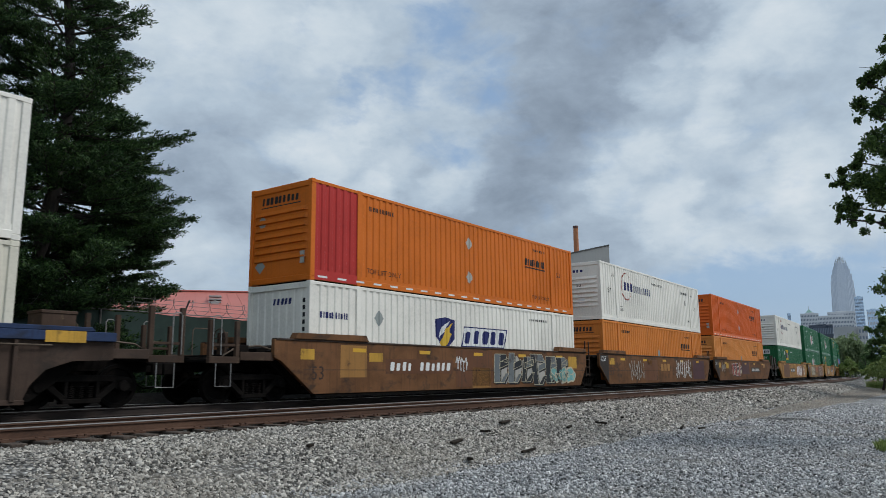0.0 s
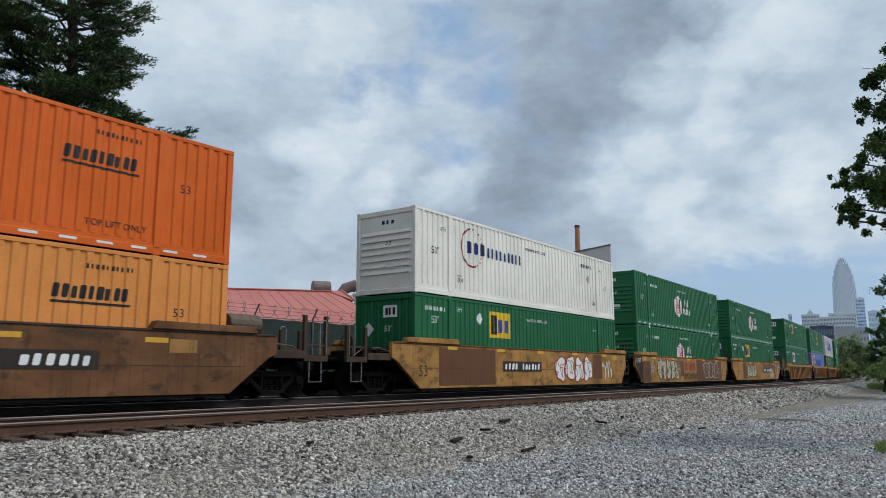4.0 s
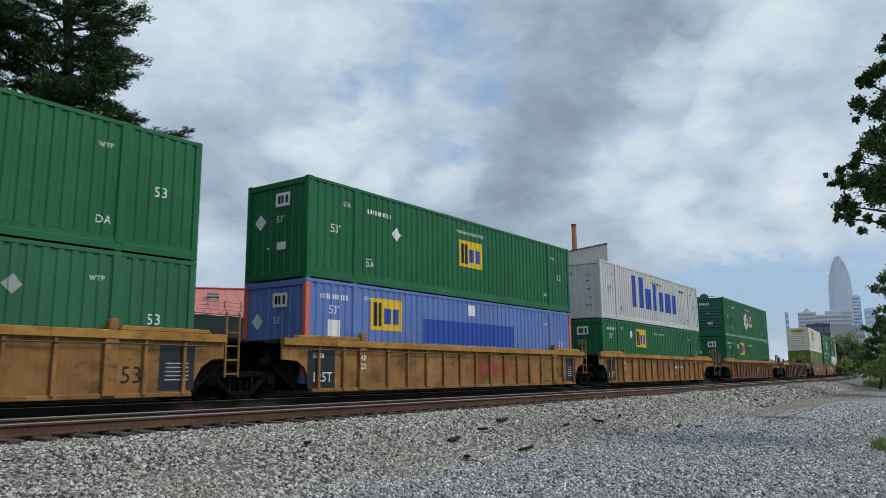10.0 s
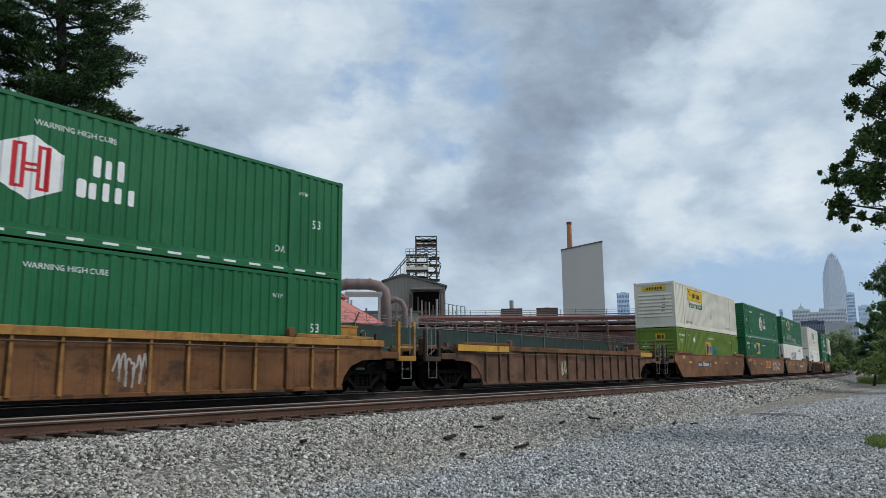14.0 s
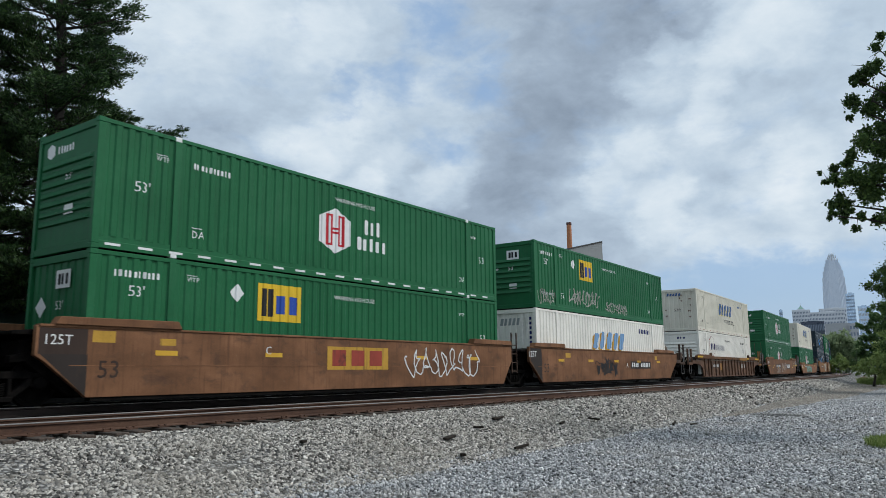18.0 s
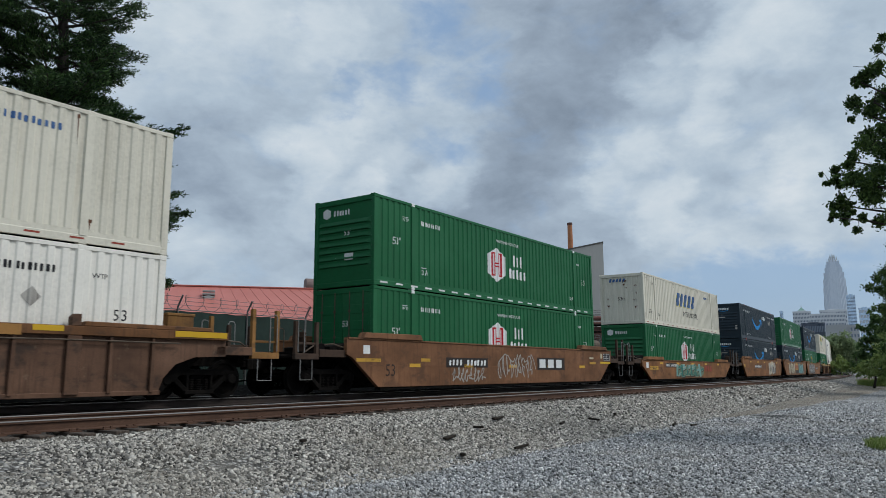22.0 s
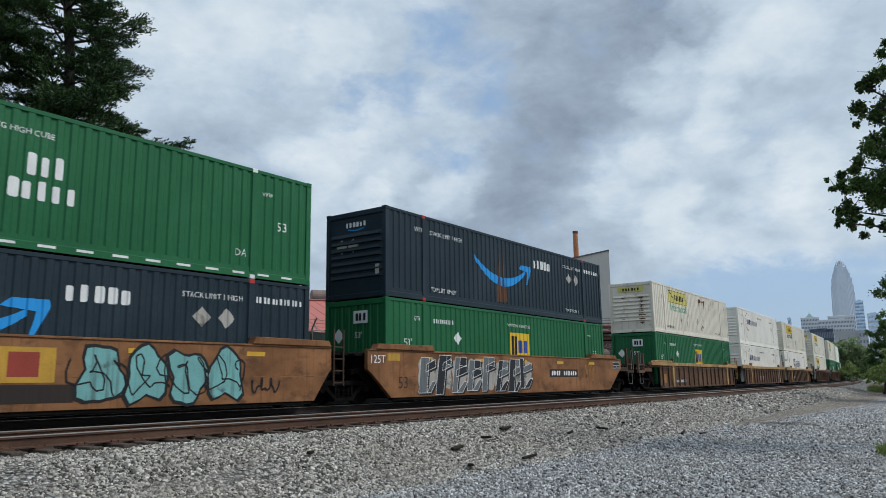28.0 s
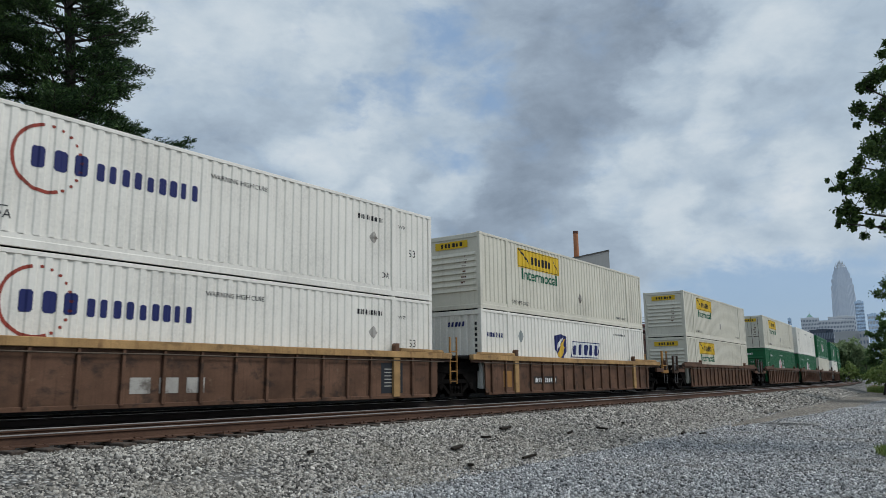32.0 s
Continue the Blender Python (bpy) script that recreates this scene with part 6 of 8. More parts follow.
# ---- the train: cars and loads from the front ----
STRIPE = surface("reflective_yellow", [(0.55, 0.30, 0.02), (0.66, 0.38, 0.03)], 0.5, 2, 30, 0)


SCHEMES = {
    "white": dict(body=WHITE, label="plain white corrugated steel freight container on the train"),
    "cream": dict(body=CREAM, label="plain cream corrugated steel freight container on the train"),
    "orange_red": dict(body=ORANGE, label="orange corrugated freight container with one red replaced side panel"),
    "orange": dict(body=DEEP_ORANGE, label="deep orange corrugated freight container stacked on another"),
    "mid_orange": dict(body=MID_ORANGE, label="warm orange corrugated freight container in a well car"),
    "light_orange": dict(body=LIGHT_ORANGE, label="sun-faded light orange corrugated freight container in a well car"),
    "shield": dict(body=WHITE, end="plain", label="white corrugated freight container with a blue and gold shield"),
    "ring": dict(body=WHITE, label="white corrugated freight container with a navy mark in a ring"),
    "hub": dict(body=GREEN, fitting=SIGN_WHITE, label="green corrugated freight container with a white hexagon emblem"),
    "hub_door": dict(body=GREEN, fitting=SIGN_WHITE, end="doors", label="green freight container with white hexagon, door end forward"),
    "hub_old": dict(body=GREEN, end_paint=TEAL_GREEN, label="green container with a faded teal ribbed end and white hexagon"),
    "emp": dict(body=GREEN, end="plain", label="green corrugated freight container with a yellow name panel"),
    "emp2": dict(body=GREEN, end="plain", label="green corrugated freight container with a yellow name panel amidships"),
    "emp_white": dict(body=DULL_GREEN, end="plain", label="dull green corrugated freight container with a white name panel"),
    "emp_graf": dict(body=GREEN, end="ribs", label="dark green container with yellow panel and white spray scrawls"),
    "lime": dict(body=LIME, label="faded lime green freight container with an orange name panel"),
    "blue": dict(body=BLUE_PAINT, post=CORAL, end="plain", label="faded blue freight container with coral red corner posts"),
    "grey_name": dict(body=PALE, end="plain", label="pale grey freight container with a large blue name"),
    "jb": dict(body=CREAM, label="cream freight container with a yellow panel and green name"),
    "jb_rusty": dict(body=RUSTY_CREAM, label="rusty cream freight container with a faded yellow panel"),
    "jb_door": dict(body=CREAM, end="doors", label="cream freight container, door end forward, with yellow panel"),
    "swift_cream": dict(body=CREAM, end="plain", label="cream freight container with slanted blue name and rust runs"),
    "swift_faded": dict(body=WHITE, end="plain", label="white freight container with a peeling blue and yellow name"),
    "smile": dict(body=NAVY, fitting=RED, label="dark navy freight container with a curved light blue arrow"),
}
LOADS = [("white", "cream"), ("orange_red", "shield"), ("ring", "mid_orange"), ("orange", "light_orange"), ("ring", "emp"), ("hub", "hub"), ("hub", "emp"),
         ("emp", "emp_white"), ("emp2", "blue"), ("grey_name", "emp"), ("hub_old", "emp"), None, ("jb", "lime"), ("hub", "emp"), ("emp_graf", "swift_faded"),
         ("swift_cream", "ring"), ("hub", "hub_door"), ("swift_cream", "hub"), ("smile", "smile"), ("hub", "smile"), ("smile", "emp2"), ("jb_rusty", "emp2"),
         ("ring", "ring"), ("jb", "shield"), ("jb", "jb"), ("jb_door", "hub"), ("white", "hub"), ("hub", "cream"), ("hub", "white"), ("hub", "hub"), ("hub", "hub")]
# where each container's front end stands along the line at 16 s
FRONTS = [-238.8, -215.43, -196.13, -176.83, -153.39, -134.28, -114.76, -91.62, -72.0, -52.41, -29.31, -6.1, 17.12, 36.44, 55.69, 79.16, 102.42, 125.63,
          148.98, 168.83, 188.13, 211.51, 231.21, 250.31, 274.0, 297.4, 316.7, 336.3, 359.5, 378.8, 398.2]
PACKS = [(0, 0), (1, 3), (4, 6), (7, 9), (10, 10), (11, 11), (12, 14), (15, 15), (16, 16), (17, 17), (18, 20), (21, 23), (24, 24), (25, 27), (28, 30)]
CAR_LOOK = {0: ("ribbed", DARK_BROWN, CAR_BLUE, "dark brown ribbed well car with a blue top chord"),
            1: ("smooth", BROWN, DARK_BROWN, "faded brown smooth-sided well car with spray paint"),
            4: ("smooth", OCHRE, BROWN, "ochre and brown patched smooth-sided well car"),
            7: ("ribbed", TAN, YELLOW, "tan ribbed well car with an ochre top chord"),
            10: ("ribbed", BROWN, OCHRE, "brown ribbed well car with an ochre top chord"),
            11: ("ribbed", OLD_BROWN, BROWN, "empty brown ribbed well car with yellow-tipped top chord"),
            12: ("smooth", RED_BROWN, RED_BROWN, "brown smooth-sided well car with yellow marks"),
            15: ("ribbed", OLD_BROWN, BROWN, "weathered brown ribbed well car with yellow-tipped top chord"),
            16: ("smooth", RED_BROWN, RED_BROWN, "brown smooth-sided well car with yellow marks"),
            17: ("smooth", CINNAMON, BROWN, "brown smooth-sided well car with a green spray-paint piece"),
            18: ("smooth", CINNAMON, CINNAMON, "orange-brown smooth-sided well car with spray paint"),
            21: ("ribbed", OLD_BROWN, PALE_TAN, "weathered brown ribbed well car with an ochre top chord"),
            24: ("ribbed", OLD_BROWN, OLD_BROWN, "weathered brown ribbed well car"),
            25: ("ribbed", OLD_BROWN, OLD_BROWN, "weathered brown ribbed well car"),
            28: ("ribbed", OLD_BROWN, OLD_BROWN, "weathered brown ribbed well car")}
WELL_Z = 0.363
# paint of the ladders at the front and the rear of a set of cars
POCKETS = {4: 0.125, 12: -0.28, 16: -0.54, 17: -0.3}   # height of the yellow pocket marks against the usual
STEPS = {7: (TAN, TAN), 10: (OLD_BROWN, YELLOW), 11: (DARK_BROWN, OLD_BROWN), 15: (OLD_BROWN, TAN), 21: (OLD_BROWN, OCHRE)}
TRAIN = []
for first, last in PACKS:
    kind, main, top, label = CAR_LOOK[first]
    for c in range(first, last + 1):
        style = dict(kind=kind, rib=TAN if first == 10 else main, main=main, top=top, label=label, car=c, bright_post=first == 21, step=STEPS.get(first, (END_BROWN, END_BROWN)), pocket=POCKETS.get(first, 0.0), square=first >= 21,
                     front="outer" if c == first else "joint", rear="outer" if c == last else "joint+")
        TRAIN.append((well_car(style), FRONTS[c] + HALF, 0.0))
        if LOADS[c]:
            up, low = LOADS[c]
            TRAIN.append((container(dict(SCHEMES[low], key=low, car=c, deck=0)), FRONTS[c] + HALF - (0.35 if c == 0 else 0.0), WELL_Z))
            TRAIN.append((container(dict(SCHEMES[up], key=up, car=c, deck=1)), FRONTS[c] + HALF - (0.35 if c == 0 else 0.0), WELL_Z + HIGH + 0.006))

# ---- behind the line: fence, works and skyline ----
SCREEN = surface("green_fence_screen", [(0.010, 0.026, 0.022), (0.020, 0.045, 0.038)], 0.85, 2, 60, 0.2)
GALV = surface("galvanised_wire", [(0.12, 0.12, 0.118), (0.24, 0.235, 0.23)], 0.6, 5, 60, 0.05, 0.4)
RED_ROOF = surface("red_standing_seam_roof", [(0.42, 0.125, 0.098), (0.50, 0.165, 0.135)], 0.5, 0.3, 12, 0.05)
SHED = surface("grey_corrugated_cladding", [(0.20, 0.19, 0.165), (0.29, 0.272, 0.24), (0.34, 0.315, 0.275)], 0.75, 0.4, 9, 0.1, stretch=(1, 1, 0.3))
SLAB = surface("grey_metal_cladding", [(0.44, 0.42, 0.39), (0.50, 0.475, 0.44)], 0.6, 0.05, 2, 0.02, stretch=(1, 1, 0.2))
BRICK = surface("orange_brick_stack", [(0.34, 0.13, 0.06), (0.45, 0.19, 0.09)], 0.85, 0.6, 9, 0.2)
RUST_STEEL = surface("rusted_red_steel", [(0.075, 0.034, 0.027), (0.14, 0.062, 0.048)], 0.75, 1, 20, 0.1)
GREY_STEEL = surface("grimy_grey_steelwork", [(0.07, 0.065, 0.06), (0.14, 0.13, 0.115)], 0.75, 1, 20, 0.1)
PIPE = surface("mauve_brown_duct", [(0.14, 0.10, 0.092), (0.22, 0.16, 0.145)], 0.7, 0.8, 14, 0.1)
PALE_STEEL = surface("pale_painted_steel", [(0.26, 0.27, 0.265), (0.38, 0.385, 0.37)], 0.6, 1, 20, 0.05)
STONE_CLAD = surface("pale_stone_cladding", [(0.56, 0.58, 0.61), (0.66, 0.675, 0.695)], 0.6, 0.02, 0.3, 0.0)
# distance haze is put into the tower's pale blue stone colour
TOWER_STONE = surface("hazed_granite_cladding", [(0.66, 0.715, 0.79), (0.72, 0.77, 0.84)], 0.6, 0.02, 0.3, 0.0)
CONCRETE = surface("pale_concrete_cladding", [(0.36, 0.37, 0.38), (0.46, 0.465, 0.47)], 0.6, 0.03, 0.4, 0.0)
GLASS = surface("blue_curtain_wall", [(0.40, 0.52, 0.66), (0.50, 0.61, 0.74)], 0.25, 0.03, 0.3, 0.0, 0.85)
DARK_GLASS = surface("grey_glazing", [(0.13, 0.165, 0.22), (0.20, 0.24, 0.30)], 0.4, 0.03, 0.3, 0.0, 0.2)
SCREEN_GLASS = surface("dark_tinted_glazing", [(0.04, 0.055, 0.085), (0.07, 0.09, 0.13)], 0.3, 0.03, 0.3, 0.0)
COPPER = surface("green_copper_roof", [(0.17, 0.30, 0.26), (0.23, 0.37, 0.32)], 0.7, 0.1, 1, 0.0)


def fence():
    e = new("chain_link_fence")
    tagged(e, "tall green-screened chain-link fence topped with razor wire", "fence")
    off, step = 6.0, 3.0
    for i in range(-2, 40):
        s = i * step
        part("post", shared("fpost", lambda: Geo().tube([(0, 0, -1.05), (0, 0, 2.86), (0, -0.25, 3.25)], 0.032, 7).mesh("post")), GALV, e, at=line_pose(s, off - 0.05))
        part("screen_panel", shared("fscreen", lambda: Geo().prism([(0.03 + 0.49 * k, 2.74 - (0.03 if k % 2 else 0)) for k in range(7)] + [(2.97, -0.95), (0.03, -0.95)], -0.012, 0.012).mesh("screen_panel")), SCREEN, e, at=line_pose(s, off))
    part("top_rail", sweep_mesh([(0.02 * math.cos(a), 0.02 * math.sin(a)) for a in (0, 1.05, 2.1, 3.14, 4.19, 5.24)], off, 2.78, -6, 117, 3.0), GALV, e)
    for dz in (2.92, 3.06, 3.2):
        part("barbed_wire", sweep_mesh([(0.006, 0), (0, 0.008), (-0.006, 0), (0, -0.008)], off - 0.15, dz, -6, 117, 3.0), GALV, e)
    pts = []
    for k in range(0, 123 * 30):
        a = k / 10 * 6.2832 / 1.0
        s = -6 + k / 30
        pts.append(on_line(s, off - 0.1 + 0.24 * math.sin(a / 2.2), 3.02 + 0.26 * math.cos(a / 2.2)))
    part("razor_coil", Geo().tube(pts, 0.009, 4).mesh("razor_coil"), GALV, e, "coiled razor wire")
    return e


def sweep_mesh(shape, off, z, s0, s1, step):
    vs, fs, n = [], [], len(shape)
    count = int((s1 - s0) / step) + 1
    for i in range(count):
        vs += [tuple(on_line(s0 + i * step, off + a, z + b)) for a, b in shape]
    for i in range(count - 1):
        fs += [(i * n + j, (i + 1) * n + j, (i + 1) * n + (j + 1) % n, i * n + (j + 1) % n) for j in range(n)]
    me = bpy.data.meshes.new("sweep")
    me.from_pydata(vs, [], fs)
    return me


fence()


def facing(az, dist, z=GROUND_Z):
    """A frame whose x runs to the right across the line of sight, y away from the camera, on the ground."""
    p = at_sky(az, 0, dist)
    return pose(p.x, p.y, z, 0, 0, -az)


def span(az, mid, dist):
    """Metres to the right of the mid bearing."""
    return dist * math.tan(radians(az - mid))


def high(el, dist):
    return EYE[2] + dist * math.tan(radians(el)) - GROUND_Z


def red_roofed_building():
    mid, d = 38.0, 68.0
    e = new("red_roofed_building")
    e.matrix_basis = facing(mid, d)
    tagged(e, "low works building with a bright red metal hip roof", "building")
    x0, x1, xr = span(24, mid, d), span(44.3, mid, d), span(48.6, mid, d - 6)
    top, eave = high(6.35, d), high(3.75, d - 7)
    roof = Geo()
    roof.add([(x0, 0, top), (x1, 0, top), (xr, -8, eave), (x0 - 3, -8, eave), (xr, 8, eave), (x0 - 3, 8, eave)], [(0, 3, 2, 1), (1, 2, 4), (0, 1, 4, 5), (0, 5, 3)])
    roof.box(x0 - 2.5, xr - 0.3, -7.8, 7.8, eave - 0.25, eave - 0.02)
    r = part("roof", roof.mesh("roof"), RED_ROOF, e, "bright red metal roof")
    n = 30
    for i in range(n):
        x = x0 + (x1 - x0) * i / (n - 1)
        k = (xr - 0.1 - (x0 - 3)) / (x1 - x0)
        part("seam", Geo().tube([(x, -0.02, top + 0.012), (x0 - 3 + (x - x0) * k, -8, eave + 0.012)], 0.02, 4).mesh("seam"), RED_ROOF, r)
    part("ridge_cap", Geo().box(x0, x1, -0.25, 0.25, top - 0.04, top + 0.08).mesh("ridge_cap", 0.03), RED_ROOF, r)
    part("wall", Geo().box(x0 - 2, xr - 0.8, -7.2, 7.2, 0, eave - 0.25).mesh("wall"), SHED, e)
    # louvred gablet where the ridge meets the hip
    k = 2.6
    xg = x1 + (xr - x1) * k / 8
    zg = top + (eave - top) * k / 8
    g = Geo().add([(x1 - 0.5, 0, top + 0.06), (xg + 0.35, -k, zg + 0.1), (xg + 0.35, k, zg + 0.1), (x1 + 0.75, 0, top + 0.1)], [(0, 1, 3), (0, 3, 2), (1, 2, 3), (0, 2, 1)])
    part("gablet", g.mesh("gablet"), RED_ROOF, e)
    g = Geo().prism([(-k * 0.7, zg + 0.25), (k * 0.7, zg + 0.25), (0, top - 0.3)], xg + 0.36, xg + 0.44, "x")
    part("gable_louvre", g.mesh("gable_louvre"), SCREEN_GLASS, e, "dark louvre")
    for sy in (-1, 1):
        part("bargeboard", Geo().tube([(xg + 0.42, sy * k * 1.02, zg + 0.12), (x1 + 0.82, 0, top + 0.14)], 0.09, 5).mesh("bargeboard"), RED_ROOF, e)
    xv, zv = span(35.8, mid, d - 2), high(5.75, d - 2)
    g = Geo().lathe([(0, -0.45), (0.35, -0.45), (0.35, 0.45), (0, 0.45)], (xv, -2.6, zv - 0.5), 12)
    for i in range(4):
        g.box(xv - 0.5, xv + 0.5, -3.0, -2.2, zv - 0.6 + i * 0.25, zv - 0.48 + i * 0.25)
    part("roof_vent", g.mesh("roof_vent", 0.01), PALE_STEEL, e)


red_roofed_building()


def works():
    d = 82.0
    e = new("dust_duct")
    tagged(e, "large weathered mauve-brown steel duct with elbows", "duct")
    pts = [at_sky(a, h, d) for a, h in ((44.9, 1.0), (44.9, 5.4), (45.0, 6.1), (45.3, 6.55), (45.9, 6.75), (47.7, 6.75), (48.4, 6.6), (48.85, 6.2), (49.0, 5.6), (49.06, 1.0))]
    part("duct", Geo().tube(pts, 0.62, 16).mesh("duct", smooth=True), PIPE, e)
    for a, h in ((45.9, 6.75), (46.8, 6.75), (47.7, 6.75)):
        p = at_sky(a, h, d)
        q = at_sky(a + 0.12, h, d)
        part("flange", Geo().tube([p, q], 0.70, 16).mesh("flange"), PIPE, e)
    part("branch_duct", Geo().tube([at_sky(a, h, d) for a, h in ((49.0, 5.2), (49.7, 5.6), (50.2, 5.4), (50.45, 4.9), (50.5, 1.0))], 0.32, 12).mesh("branch_duct", smooth=True), PIPE, e)
    c = at_sky(43.45, 6.6, d + 4)
    e2 = new("exhaust_cowl")
    tagged(e2, "round brown exhaust cowl above a roof", "duct")
    part("cowl", Geo().tube([c + Vector((-0.9, 0.5, 0)), c + Vector((0.9, -0.5, 0))], 0.75, 18).mesh("cowl", 0.05), PIPE, e2)
    part("stem", Geo().tube([(c.x, c.y, GROUND_Z), (c.x, c.y, c.z)], 0.5, 12).mesh("stem"), PIPE, e2)
    # pale steel frame beside the duct
    f = new("steel_gantry")
    f.matrix_basis = facing(47.3, 78)
    tagged(f, "pale painted steel pipe frame", "steel frame")
    a, b, h = span(46.06, 47.3, 78), span(48.5, 47.3, 78), high(5.95, 78)
    for x in (a, b):
        for y in (0, 2.5):
            part("column", Geo().box(x - 0.12, x + 0.12, y - 0.12, y + 0.12, 0, h).mesh("column"), PALE_STEEL, f)
    for y in (0, 2.5):
        part("beam", Geo().box(a - 0.3, b + 0.3, y - 0.14, y + 0.14, h, h + 0.3).mesh("beam"), PALE_STEEL, f)
    part("beam", Geo().box(a, b, -0.1, 0.1, h * 0.66, h * 0.66 + 0.22).mesh("beam"), PALE_STEEL, f)
    # shed with the steel tower
    d, mid = 118.0, 51.2
    s = new("works_shed")
    s.matrix_basis = facing(mid, d)
    tagged(s, "grey corrugated works shed with an open dark bay", "building")
    x0, x1 = span(48.8, mid, d), span(53.6, mid, d)
    xm, hl, hr, ht = span(50.3, mid, d), high(6.95, d), high(6.55, d), high(7.45, d)
    body = part("wall", Geo().prism([(x0, 0), (x1, 0), (x1, hr), (xm, ht), (x0, hl)], 0, 9).mesh("wall"), SHED, s)
    for i in range(26):
        x = x0 + (x1 - x0) * (i + 0.5) / 26
        zt = hl + (ht - hl) * (x - x0) / (xm - x0) if x < xm else ht + (hr - ht) * (x - xm) / (x1 - xm)
        part("cladding_rib", Geo().box(x - 0.07, x + 0.07, -0.06, 0.0, 0, zt - 0.1).mesh("cladding_rib"), SHED, body)
    part("roof_edge", Geo().prism([(x0 - 0.3, hl - 0.05), (xm, ht - 0.02), (x1 + 0.3, hr - 0.05), (x1 + 0.3, hr + 0.2), (xm, ht + 0.25), (x0 - 0.3, hl + 0.2)], -0.4, 9.2).mesh("roof_edge"), GREY_STEEL, s)
    xa, xb, zb = span(51.1, mid, d), span(53.1, mid, d), high(6.4, d)
    # solid block, coloured near black for the shade inside the opening
    part("bay", Geo().box(xa, xb, -0.5, -0.07, 2, zb - 0.6).mesh("bay"), STEEL, s, "near-black block standing for the shade in an open bay")
    part("canopy", Geo().prism([(-1.8, zb - 0.2), (-1.8, zb - 0.35), (0.0, zb - 0.1), (0.0, zb + 0.25)], xa - 0.4, xb + 0.5, "x").mesh("canopy"), GREY_STEEL, s)
    rr = random.Random(2)
    for i in range(9):
        x = xa + (xb - xa) * i / 8 * 1.15 - 0.4
        part("process_pipe", Geo().tube([(x, -1.2, 0), (x, -1.2, high(4.9, d) + rr.uniform(-1, 2.2))], rr.uniform(0.08, 0.2), 7).mesh("process_pipe"), PALE_STEEL if i % 2 else RUST_STEEL, s)
    hall = new("process_hall")
    hall.matrix_basis = facing(47.5, 100)
    tagged(hall, "cluttered grey-green process hall behind the ducts", "building")
    ha, hb = span(43.5, 47.5, 100), span(51.5, 47.5, 100)
    part("wall", Geo().box(ha, hb, 0, 8, 0, high(4.55, 100)).mesh("wall"), SHED, hall)
    part("roof", Geo().box(ha - 0.3, hb + 0.3, -0.4, 8.4, high(4.55, 100), high(4.7, 100)).mesh("roof"), GREY_STEEL, hall)
    for i in range(7):
        x = ha + (hb - ha) * (i + 0.5) / 7
        part("bay_door", Geo().box(x - 0.8, x + 0.8, -0.06, 0.0, 0, high(3.6 + 0.5 * (i % 2), 100)).mesh("bay_door"), GREY_STEEL if i % 3 else SCREEN, hall)
        part("roof_pipe", Geo().tube([(x, -0.5, high(3.0, 100)), (x, -0.5, high(4.9 + 0.3 * (i % 3), 100))], 0.14, 6).mesh("roof_pipe"), PIPE if i % 2 else PALE_STEEL, hall)
    t = new("steel_stair_tower")
    t.matrix_basis = facing(52.0, d + 3)
    tagged(t, "open rusty steel tower with platforms and stairs", "steel tower")
    xa, xb, za, zm, zb = span(50.75, 52, d), span(52.97, 52, d), high(6.9, d), high(9.25, d), high(10.72, d)
    xu, xf, deep = span(51.3, 52, d), span(52.2, 52, d), 3.4
    for x, y, top in ((xa, 0, zm), (xf, 0, zm), (xb, deep, zb), (xu, deep, zb), (xu, 0.3, zb), (xb, 0.3, zb), (xa, deep, zm)):
        part("column", Geo().box(x - 0.11, x + 0.11, y - 0.11, y + 0.11, 0, top).mesh("column"), GREY_STEEL, t)

    def bar(name, p, q, r, m):
        part(name, Geo().tube([p, q], r, 5).mesh(name), m, t)

    low = [za + (zm - za) * k / 4 for k in range(5)]
    for k, z in enumerate(low):
        part("platform", Geo().box(xa - 0.5, xf + 0.2, -0.5, deep, z - 0.07, z).mesh("platform"), GREY_STEEL, t)
        part("platform", Geo().box(xf + 0.2, xb + 0.5, 0.2, deep, z - 0.4, z - 0.33).mesh("platform"), RUST_STEEL, t)
        for h in (0.45, 0.9):
            bar("guardrail", (xa - 0.5, -0.5, z + h), (xf + 0.2, -0.5, z + h), 0.05, CREAM if k in (2, 3) else GREY_STEEL)
            bar("guardrail", (xf + 0.2, 0.2, z - 0.35 + h), (xb + 0.5, 0.2, z - 0.35 + h), 0.04, GREY_STEEL)
        for i in range(7):
            x = xa - 0.5 + (xf - xa + 0.7) * i / 6
            bar("baluster", (x, -0.5, z), (x, -0.5, z + 0.9), 0.035, CREAM if k in (2, 3) else GREY_STEEL)
        if k < 4:
            p, q = (xa, xf) if k % 2 else (xf, xa)
            bar("brace", (p, 0, z), (q, 0, low[k + 1]), 0.06, GREY_STEEL)
            bar("stair_flight", (xf + 0.3, 0.4, z if k % 2 else low[k + 1]), (xb, 0.4, low[k + 1] if k % 2 else z), 0.12, GREY_STEEL)
    part("toe_board", Geo().box(xa - 0.5, xf + 0.2, -0.56, -0.5, low[2] - 0.1, low[2] + 0.3).mesh("toe_board"), CREAM, t)
    part("machinery", Geo().box(xa + 0.5, xf - 0.4, 0.6, 2.8, za + 0.3, za + 1.5).mesh("machinery", 0.1), RUST_STEEL, t)
    part("machinery", Geo().tube([(xa + 0.8, 1.5, low[2]), (xf - 0.6, 1.5, low[2] + 0.7)], 0.55, 10).mesh("machinery"), PIPE, t)
    up = [zm + (zb - zm) * f for f in (0.0, 0.45, 0.66, 1.0)]
